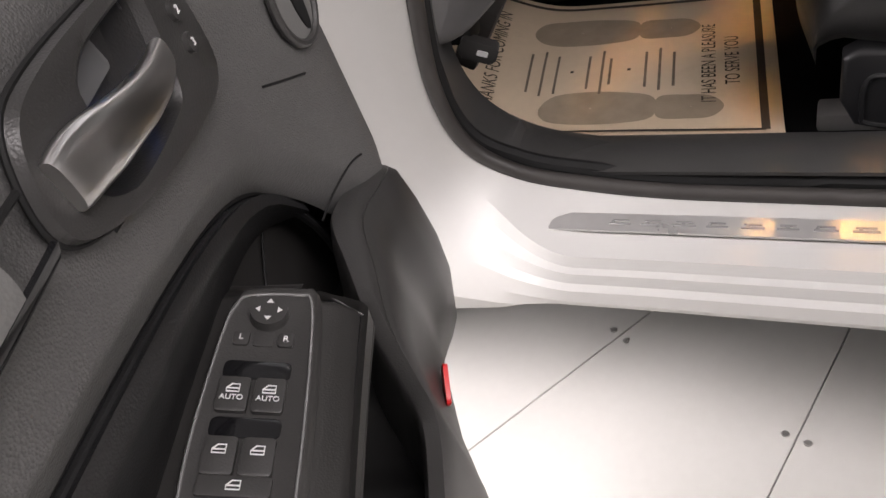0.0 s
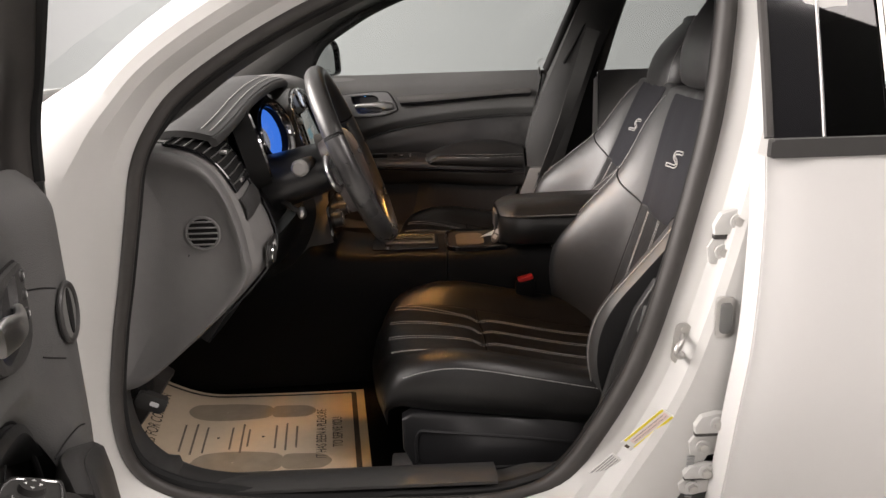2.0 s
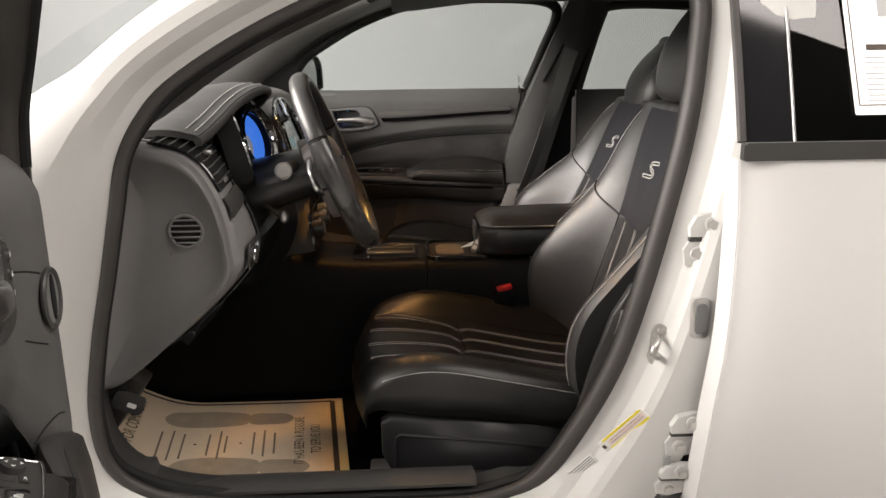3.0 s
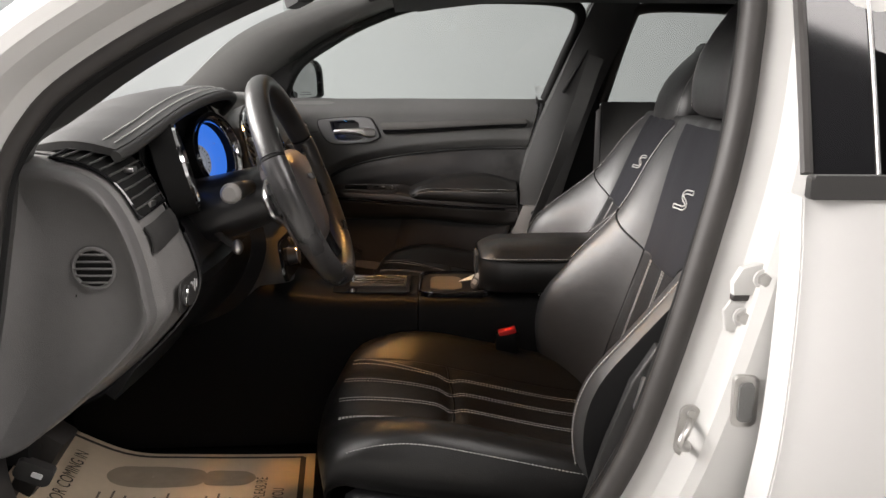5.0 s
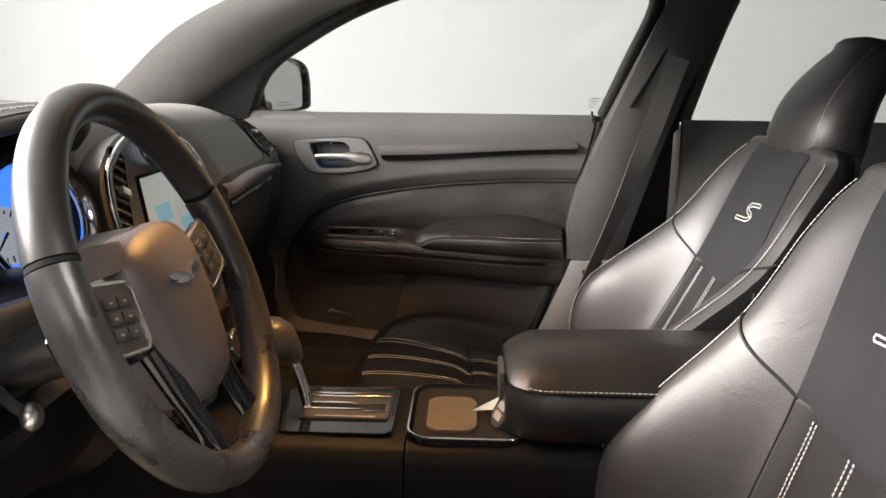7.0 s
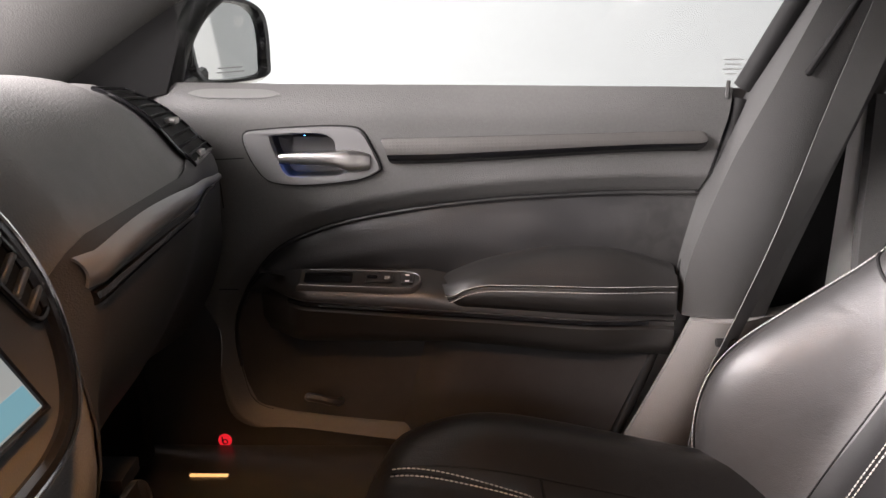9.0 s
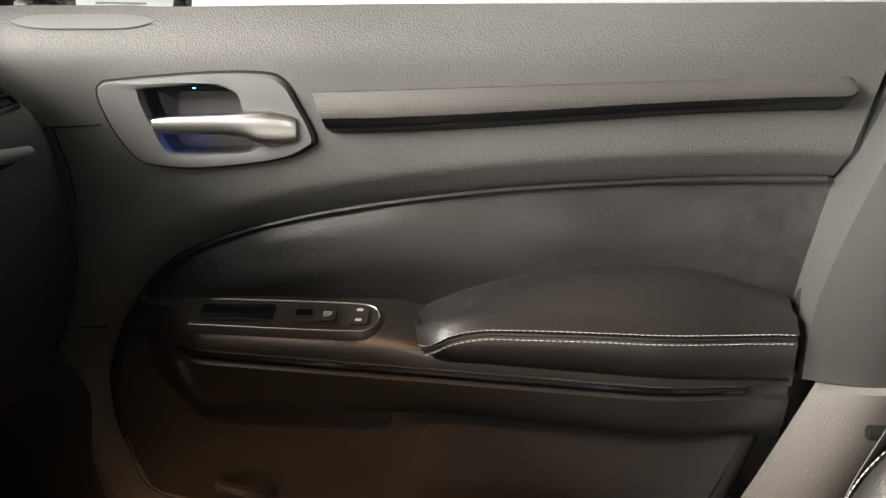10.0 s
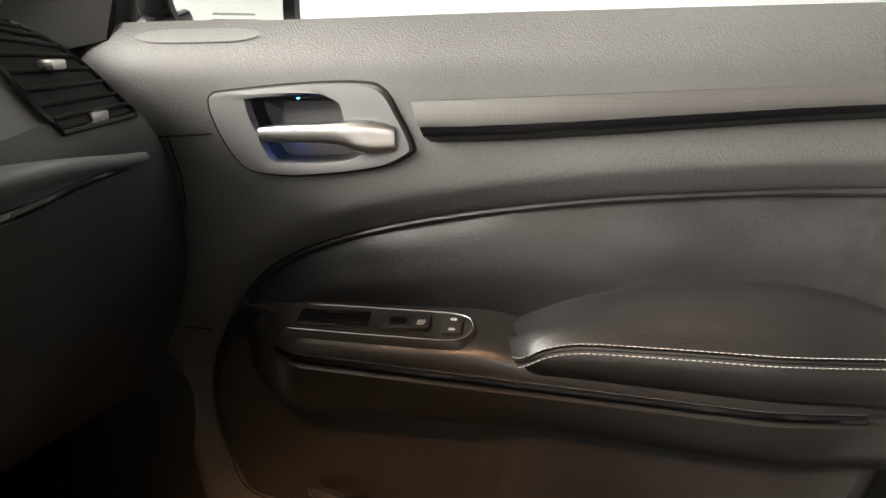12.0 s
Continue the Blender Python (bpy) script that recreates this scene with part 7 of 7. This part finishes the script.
gate = part("shift_plate", prism(rounded(0.168, 0.150, 0.012), 0.003, frame_at((0.336, 0.958, GZ - 0.001), (1, 0, 0), (0, 1, 0)), 0.001), GLOSSY, console, "gloss black shift plate with a chrome gate")
part("gate_surround", prism(rounded(0.126, 0.088, 0.004), 0.003, frame_at((0.348, 0.965, GZ + 0.002), (1, 0, 0), (0, 1, 0)), 0.001), PLASTIC, gate)
part("gate_slot", prism([(-0.058, -0.010), (0.028, -0.010), (0.028, -0.016), (0.056, -0.016), (0.056, 0.002), (0.006, 0.002), (0.006, 0.006), (-0.058, 0.006)], 0.001, frame_at((0.348, 0.960, GZ + 0.0052), (1, 0, 0), (0, 1, 0))), DARK, gate, "dark gate slot")
for pts in (((-0.060, 0.008), (0.008, 0.008), (0.008, 0.004), (0.058, 0.004)), ((-0.060, -0.012), (0.026, -0.012), (0.026, -0.018), (0.058, -0.018), (0.058, 0.004)), ((-0.060, 0.030), (0.060, 0.030)), ((-0.060, 0.040), (0.060, 0.040))):
    part("gate_edge", tube([(0.348 + x, 0.960 + y, GZ + 0.0062) for x, y in pts], 0.0018, 6), CHROME, gate, "chrome gate edge")
part("gate_letters", prism(rounded(0.085, 0.004, 0.001, 2), 0.0006, frame_at((0.35, 0.926, GZ + 0.0052), (1, 0, 0), (0, 1, 0))), GREYINK, gate)
shifter = part("shift_lever", tube(spline([(0.292, 0.958, 0.664), (0.284, 0.958, 0.70), (0.272, 0.956, 0.74)], 10), [0.008] * 10, 10), CHROME, console, "chrome shift lever with a black knob")
part("shift_knob", loft([[Vector((0.270 - 0.03 * v, 0.955, 0.735 + 0.065 * v)) + Vector((r * 1.2 * math.cos(a), r * math.sin(a), 0)) for a in (2 * math.pi * k / 18 for k in range(18))] for v, r in ((0, 0.010), (0.1, 0.017), (0.45, 0.022), (0.8, 0.022), (0.95, 0.015), (1.0, 0.004))], True, True), LEATHER, shifter)
# cup bin
B = frame_at((0.523, 0.955, 0.6575), (1, 0, 0), (0, 1, 0))
binr = [[B @ Vector((x * s, y * s, h)) for x, y in rounded(0.158, 0.172, 0.03)] for s, h in ((1.06, 0.0), (1.06, 0.008), (1.0, 0.009), (0.97, 0.004), (0.94, -0.002))]
cup = part("cup_bin", loft([r + [r[0]] for r in binr]), GLOSSY, console, "gloss black cup bin rim")
part("bin_chrome", tube([B @ Vector((x * 1.03, y * 1.03, 0.010)) for x, y in rounded(0.158, 0.172, 0.03)], 0.0016, 6, True), CHROME, cup)
part("bin_floor", prism(rounded(0.150, 0.164, 0.028), 0.001, B @ Matrix.Translation((0, 0, 0.0045))), DARK, cup)
part("bin_liner", prism(rounded(0.070, 0.11, 0.02), 0.004, B @ Matrix.Translation((-0.022, -0.01, 0.006)), 0.001), LINERMAT, cup, "beige liner of the bin")
paper_bit = thing("paper_slip", "small pale folded paper slip in the console bin", "paper")
part("slip", prism([(0.0, 0.0), (0.040, 0.022), (0.034, -0.010)], 0.0008, frame_at((0.530, 0.950, 0.669), (1, 0, 0.25), (0, 1, 0.1))), LABELP2, paper_bit)
fob = thing("key_fob", "black car key fob with grey button marks in the console bin", "key fob")
FM = Matrix.Translation((0.585, 0.925, 0.684)) @ pose(0, 0, 0, 0, -62, 20)
part("fob_body", prism(rounded(0.062, 0.038, 0.012), 0.016, FM, 0.005, 3), PLASTIC, fob)
for i in range(3):
    part("fob_button", prism(rounded(0.011, 0.02, 0.003, 3), 0.001, FM @ Matrix.Translation((-0.016 + 0.015 * i, 0, 0.016))), GREYINK, fob)


# padded lid
def lid_ring(x):
    top = 0.742 + 0.018 * math.sqrt(max(0.0, min(1.0, (x - 0.572) / 0.05))) + 0.004 * smoothstep(0.62, 0.8, x)
    low = 0.668
    w = 0.070 + 0.043 * math.sqrt(max(0.0, min(1.0, (x - 0.572) / 0.045)))
    mid = 0.738
    return [Vector((x, 0.965 + sy, z)) for sy, z in ((-w + 0.01, low), (-w, low + 0.006), (-w - 0.004, mid - 0.004), (-w - 0.001, mid), (-w - 0.003, mid + 0.004), (-w + 0.004, top - 0.018), (-w + 0.022, top - 0.003), (0, top + 0.003), (w - 0.022, top - 0.003), (w - 0.004, top - 0.018), (w + 0.003, mid + 0.004), (w + 0.001, mid), (w + 0.004, mid - 0.004), (w, low + 0.006), (w - 0.01, low))]


part("padded_lid", loft([lid_ring(x) for x in [0.573, 0.577, 0.584, 0.594, 0.606, 0.62] + span(0.66, 1.12, 20)], True, True), SHADELEATHER, console, "padded black leather arm rest lid", 60)
part("lid_stitching", stitches([lid_ring(x)[4] + Vector((0, -0.0012, 0.004)) for x in span(0.60, 1.1, 120)], 0.005, 0.002, 0.0008), THREAD, console, "pale stitching")
part("lid_latch", box(0.566, 0.576, 0.93, 1.0, 0.69, 0.735, 0.003), PLASTIC, console)

# ---- far side, behind the passenger door ----
pillar = thing("centre_pillar_trim", "dark centre pillar trim with a grey lower cover", "pillar trim")


def upper_cover(u, v):
    z = 0.72 + 0.625 * v
    out = 0.085 if u < 0 else 0.0
    u = max(0.0, u)
    x0 = curve_at([(0.72, 0.747), (0.80, 0.748), (0.946, 0.788), (1.045, 0.828), (1.22, 0.898), (1.345, 0.950)], z)
    x1 = curve_at([(0.72, 0.87), (0.83, 0.90), (1.047, 0.965), (1.22, 1.035), (1.345, 1.085)], z)
    return Vector((x0 + (x1 - x0) * u, 1.668 + out - 0.045 * v - 0.014 * math.sin(math.pi * u), z))


def pillar_core(u, v):
    z = 0.36 + 0.99 * v
    x0 = curve_at([(0.36, 0.80), (1.03, 0.84), (1.17, 0.885), (1.30, 0.93), (1.35, 0.95)], z)
    x1 = curve_at([(0.36, 1.02), (1.03, 1.00), (1.17, 1.03), (1.285, 1.06), (1.35, 1.09)], z)
    return Vector((x0 + (x1 - x0) * u, 1.738 - 0.095 * max(0.0, z - 1.03) / 0.32, z))


part("pillar_core", grid(pillar_core, span(0, 1, 4), span(0, 1, 24), 0.012), DARK, pillar, "black inner pillar")
part("upper_cover", grid(upper_cover, [-0.1] + span(0, 1, 12), span(0, 1, 24), 0.02), PILLARUP, pillar, "dark grey upper pillar cover")
part("lower_cover", grid(lambda u, v: Vector((0.62 + 0.135 * v ** 0.8 + (0.20 - 0.01 * v) * u, 1.650 + 0.050 * u * u - 0.012 * math.sin(math.pi * min(1.0, 1.6 * u)) + 0.02 * (1 - v), 0.42 + 0.298 * v)), span(0, 1, 14), span(0, 1, 14), 0.02), PILLARLOW, pillar, "pale grey textured lower pillar cover")
part("height_slot", box(-0.005, 0.005, -0.004, 0.004, -0.082, 0.082, 0.003, 1, None, Matrix.Translation((0.903, 1.626, 1.14)) @ pose(0, 0, 0, 0, 29, 0)), DARK, pillar)
part("door_gap_seal", tube(spline([(0.66, 1.70, 0.48), (0.71, 1.70, 0.62), (0.748, 1.70, 0.76), (0.785, 1.70, 0.90), (0.815, 1.715, 1.03)], 24), 0.010, 10), DARK, pillar, "black rubber door seal")
belt = thing("seat_belt", "dark grey seat belt hanging from its pillar guide", "seat belt")


def ribbon(path, widths, name, ways):
    """Belt webbing along a path, with its width and its lie turning on the way."""
    pts, rings = spline(path, 36), []
    for i, p in enumerate(pts):
        k = i / 35
        a = Vector(ways[0]).lerp(Vector(ways[1]), smoothstep(0.35, 0.95, k)).normalized()
        w = curve_at(widths, k) / 2
        n = (pts[min(i + 1, 35)] - pts[max(i - 1, 0)]).cross(a).normalized() * 0.0005
        rings.append([p + a * w + n, p - a * w + n, p - a * w - n, p + a * w - n])
    return part(name, loft(rings, True, True), WEB, belt, "woven webbing")


ribbon([(0.956, 1.612, 1.175), (0.944, 1.614, 1.137), (0.906, 1.612, 1.013), (0.858, 1.606, 0.873), (0.795, 1.60, 0.707)], [(0, 0.046), (1, 0.044)], "webbing", ((0.93, 0.0, -0.30), (0.72, 0.66, -0.2)))
ribbon([(0.795, 1.60, 0.707), (0.776, 1.605, 0.64), (0.768, 1.61, 0.55), (0.768, 1.615, 0.45)], [(0, 0.044), (1, 0.044)], "lower_webbing", ((0.72, 0.66, -0.2), (0.75, 0.62, -0.15)))
gm = frame_at((0.960, 1.628, 1.180), (-1, 0, 0.15), (0.15, 0, 1))
part("belt_guide", prism(rounded(0.062, 0.06, 0.018), 0.014, gm, 0.004), PLASTIC, belt, "black plastic belt guide")
part("guide_bolt", tube([gm @ Vector((0, 0.012, 0.012)), gm @ Vector((0, 0.012, 0.02))], 0.012, 14), PLASTIC, belt)
part("belt_slot", box(0.776, 0.808, 1.598, 1.608, 0.698, 0.710, 0.004), DARK, belt)
part("belt_stop", box(0.735, 0.760, 1.595, 1.607, 0.47, 0.50, 0.004), GREYTRIM, belt)

rear_far = thing("rear_passenger_door", "closed rear door with dark lining and clear glass", "car door")
part("lining", grid(lambda u, v: Vector((1.0 + 0.95 * u, 1.70 - 0.02 * math.sin(math.pi * v) - 0.03 * math.exp(-((v - 0.45) / 0.12) ** 2), 0.42 + 0.62 * v)), span(0, 1, 20), span(0, 1, 24), 0.02), GRAIN, rear_far, "black plastic lining")
part("door_handle", box(1.23, 1.34, 1.676, 1.69, 0.945, 0.985, 0.006), GLOSSY, rear_far, "dark door handle")
part("door_shell", box(0.98, 2.0, 1.735, 1.83, 0.36, 1.03, 0.02), PAINT, rear_far)
g = part("window_glass", grid(lambda u, v: Vector((0.99 + 0.78 * u, 1.738 - 0.12 * v, 1.03 + 0.32 * v)), span(0, 1, 4), span(0, 1, 6), 0.003), GLASS, rear_far)
g.visible_shadow = False
part("window_frame", tube(spline([(1.005, 1.725, 1.035), (1.035, 1.69, 1.17), (1.062, 1.645, 1.285), (1.085, 1.635, 1.312), (1.20, 1.63, 1.318), (1.40, 1.635, 1.308), (1.55, 1.64, 1.28), (1.66, 1.69, 1.15), (1.72, 1.73, 1.04)], 50), 0.016, 10), RUBBER, rear_far, "black window frame")

# rear seat, dark behind the front ones
rear_seat = thing("rear_bench", "black leather rear bench", "rear seat")
part("bench_back", grid(lambda u, v: Vector((1.72 + 0.22 * v + 0.02 * math.cos(6 * u), 0.34 + 1.25 * u, 0.55 + 0.45 * v)), span(0, 1, 16), span(0, 1, 8), 0.08), LEATHER, rear_seat)
part("bench_cushion", box(1.25, 1.80, 0.34, 1.58, 0.38, 0.58, 0.05, 3), LEATHER, rear_seat)

# ---- outside mirror ----
side_mirror = thing("side_mirror", "black framed outside mirror on the passenger side", "mirror")
MM = frame_at((0.037, 1.915, 1.098), (0.35, 0.937, 0), (-0.10, 0, 1))
if (MM.to_3x3() @ Vector((0, 0, 1))).x < 0:
    MM = frame_at((0.037, 1.915, 1.098), (-0.35, -0.937, 0), (-0.10, 0, 1))
mo = spline([(x, y, 0) for x, y in ((-0.100, 0.040), (-0.075, 0.062), (0.02, 0.066), (0.080, 0.056), (0.103, 0.030), (0.100, -0.030), (0.080, -0.058), (-0.05, -0.062), (-0.092, -0.050), (-0.102, -0.010))], 48, True)
mo = [Vector((-p.x, p.y, 0)) if (MM.to_3x3() @ Vector((1, 0, 0))).y < 0 else p for p in mo]
rings = [[MM @ (p * s + Vector((0, 0, h))) for p in mo] for s, h in ((0.92, 0.0), (0.96, 0.012), (1.04, 0.014), (1.12, 0.004), (1.14, -0.03), (1.0, -0.08), (0.6, -0.11), (0.05, -0.12))]
part("housing", loft([r + [r[0]] for r in rings]), GLOSSY, side_mirror, "black mirror housing")
bm = loft([[MM @ (p * s + Vector((0, 0, 0.002))) for p in mo + [mo[0]]] for s in (0.94, 0.5, 0.01)])
part("mirror_glass", bm, MIRROR, side_mirror, "silvered mirror glass")
for dy, w in ((-0.041, 0.066), (-0.048, 0.074)):
    part("etched_line", prism(rounded(w, 0.0022, 0.0008, 2), 0.0003, MM @ Matrix.Translation((0, dy, 0.0028))), OUTLINE, side_mirror)
part("mirror_arm", tube(spline([(-0.02, 1.745, 1.030), (-0.01, 1.79, 1.030), (0.01, 1.85, 1.045)], 10), [0.022, 0.021, 0.020, 0.019, 0.019, 0.019, 0.019, 0.020, 0.021, 0.022], 12, flat=0.6), GLOSSY, side_mirror)

# ---- overhead ----
rear_mirror = thing("rear_view_mirror", "black inside rear-view mirror below the roof", "mirror")
RM = frame_at((0.200, 0.955, 1.298), (-0.30, 0.95, 0), (-0.15, 0, 1))
rings = [[RM @ Vector((x * s, y * s, h)) for x, y in rounded(0.235, 0.066, 0.026, 8)] for s, h in ((0.95, 0.004), (1.0, 0.0), (1.02, -0.012), (0.9, -0.028), (0.4, -0.036), (0.02, -0.037))]
part("housing", loft([r + [r[0]] for r in rings]), PLASTIC, rear_mirror)
part("mirror_glass", prism(rounded(0.222, 0.058, 0.024, 8), 0.001, RM @ Matrix.Translation((0, 0, 0.003))), MIRROR, rear_mirror)
part("stem", tube([RM @ Vector((0, 0.01, -0.03)), (0.19, 0.95, 1.335)], 0.010, 10), PLASTIC, rear_mirror)
overhead = thing("overhead_lamp", "warm lit map lamp in the roof console", "lamp")
part("lamp_housing", prism(rounded(0.16, 0.26, 0.04), 0.016, frame_at((0.34, 0.955, 1.375), (1, 0, 0), (0, -1, 0)), 0.006), LINER, overhead)
for y in (0.925, 0.985):
    part("lens", prism(rounded(0.09, 0.03, 0.008), 0.003, frame_at((0.30, y, 1.357), (1, 0, 0), (0, -1, 0))), LAMP, overhead, "warm glowing lens or light spot")

# ---- footwell ----
mat_sheet = thing("paper_floor_mat", "brown paper floor mat with printed footprints and lettering on the carpet", "paper mat")


def sheet_z(x, y):
    return 0.3275 + 0.075 * smoothstep(-0.10, -0.36, x) ** 1.5 + 0.010 * smoothstep(0.43, 0.37, y) + 0.002 * math.sin(9 * x + 5 * y) + 0.0015 * math.sin(23 * y)


# own plan: s along the car (0 front to 0.60), w across (0 to 0.415)


def on_mat(s, w, lift=0.0):
    x = -0.347 + s + 0.115 * (0.42 - w)
    y = 0.386 + w * 0.965 + 0.01 * (s - 0.3)
    return Vector((x, y, sheet_z(x, y) + lift))


def mat_point(u, v):
    w = 0.42 * v
    s0 = 0.175 * (1 - smoothstep(0.0, 0.42, v)) if v < 0.42 else 0.0
    return on_mat(s0 + (0.565 - s0) * u, w)


part("sheet", grid(mat_point, span(0, 1, 34), span(0, 1, 28), 0.0012), PAPER, mat_sheet)


def strip(s0, w0, s1, w1, t, mt, name="printed_border"):
    n = 24
    d = Vector((s1 - s0, w1 - w0, 0)).normalized()
    nn = Vector((-d.y, d.x, 0)) * t / 2
    L = [on_mat(s0 + (s1 - s0) * k + nn.x, w0 + (w1 - w0) * k + nn.y, 0.0022) for k in span(0, 1, n)]
    R = [on_mat(s0 + (s1 - s0) * k - nn.x, w0 + (w1 - w0) * k - nn.y, 0.0022) for k in span(0, 1, n)]
    part(name, loft([[a, b] for a, b in zip(L, R)]), mt, mat_sheet)


strip(0.540, 0.018, 0.540, 0.402, 0.012, INK)
strip(0.030, 0.402, 0.540, 0.402, 0.008, INK)
strip(0.205, 0.018, 0.540, 0.018, 0.007, INK)
strip(0.030, 0.402, 0.030, 0.150, 0.010, INK)


def on_mat_mesh(bm, s, w):
    """Lays flat lettering, drawn about the origin, on the sheet with its lines across the car."""
    for v in bm.verts:
        v.co = on_mat(s - v.co.y, w + v.co.x, 0.0022)
    return bm


def text_on_mat(text, size, s, w, mt, stretch=1.0):
    bm = words(text, size, Matrix.Diagonal((stretch, 1, 1, 1)), 0.0)
    part("printed_line", on_mat_mesh(bm, s, w), mt, mat_sheet)


text_on_mat("IT HAS BEEN A PLEASURE", 0.032, 0.462, 0.205, INK, 0.62)
text_on_mat("TO SERVE YOU", 0.032, 0.498, 0.205, INK, 0.62)
text_on_mat("THANKS FOR COMING IN", 0.034, 0.092, 0.215, INK, 0.72)
for s, w0, w1 in ((0.155, 0.135, 0.245), (0.180, 0.125, 0.255), (0.205, 0.130, 0.240), (0.262, 0.140, 0.235), (0.286, 0.125, 0.250), (0.300, 0.150, 0.225), (0.360, 0.140, 0.240), (0.383, 0.130, 0.250), (0.406, 0.140, 0.235)):
    strip(s, w0, s, w1, 0.0045, INKMID, "printed_line")
for s in (0.233, 0.332):
    strip(s - 0.003, 0.19, s + 0.003, 0.19, 0.006, INK, "printed_dot")


def footprint(w, s0):
    sole = [(0.0, 0.0), (0.02, 0.036), (0.07, 0.046), (0.13, 0.044), (0.19, 0.028), (0.19, -0.026), (0.13, -0.042), (0.06, -0.042), (0.015, -0.030)]
    heel = [(0.0, 0.026), (0.045, 0.031), (0.082, 0.026), (0.10, 0.0), (0.082, -0.027), (0.045, -0.032), (0.0, -0.026)]
    for name, pts, off in (("printed_sole", sole, 0.0), ("printed_heel", heel, 0.198)):
        line = spline([(s0 + off + x, w + y, 0) for x, y in pts], 40, True)
        c = sum(line, Vector()) / 40
        part(name, loft([[on_mat(q.x, q.y, 0.0016) for q in [p.lerp(c, k) for p in line + [line[0]]]] for k in (0, 0.35, 0.7, 0.98)]), INKLIGHT, mat_sheet)


footprint(0.315, 0.150)
footprint(0.085, 0.185)
hood_lever = thing("hood_release", "black hood release handle below the dashboard", "lever")
part("handle", prism(rounded(0.055, 0.032, 0.008), 0.016, frame_at((-0.128, 0.34, 0.548), (0.85, 0.2, -0.5), (0.4, 0, 0.8)), 0.004, 2), PLASTIC, hood_lever)
part("icon", prism(rounded(0.016, 0.009, 0.002), 0.001, frame_at((-0.122, 0.34, 0.546), (0.85, 0.2, -0.5), (0.4, 0, 0.8)) @ Matrix.Translation((0, 0, 0.016))), ICON, hood_lever)
part("bracket", box(-0.19, -0.13, 0.33, 0.37, 0.555, 0.60, 0.008), DARK, hood_lever)
pedal = thing("foot_pedal", "black foot pedal in the driver's footwell", "pedal")
part("pad", box(-0.02, 0.02, -0.03, 0.03, -0.06, 0.06, 0.008, 2, None, Matrix.Translation((-0.18, 0.46, 0.50)) @ pose(0, 0, 0, 0, 35, 0)), RUBBER, pedal)
part("arm", tube([(-0.19, 0.46, 0.52), (-0.26, 0.46, 0.66)], 0.009, 8), DARK, pedal)
wiper = thing("wiper_arm", "black wiper arm at the windscreen's foot", "wiper")
part("arm", tube(spline([(-0.62, 0.55, 1.02), (-0.60, 0.62, 1.048), (-0.59, 0.72, 1.052), (-0.58, 0.82, 1.03), (-0.55, 1.1, 1.0)], 20), 0.010, 8), DARK, wiper)

# glowing strip added for the bright lamp reflection on the sill, no lens
sill_light_spot = thing("sill_light_spot", "small glowing strip for a warm light spot on the passenger sill", "lamp")
part("lens", box(0.014, 0.072, 1.629, 1.636, 0.4685, 0.4712, 0.001, 1), SILLGLOW, sill_light_spot, "warm glowing lens or light spot")
foot_lamp = thing("footwell_lamp", "small warm lit courtesy lamp below the passenger dashboard", "lamp")
part("housing", box(-0.01, 0.05, 1.335, 1.385, 0.637, 0.655, 0.003), DARK, foot_lamp)
part("lens", box(0.0, 0.04, 1.345, 1.375, 0.632, 0.638, 0.001), LAMP, foot_lamp, "warm glowing lens or light spot")
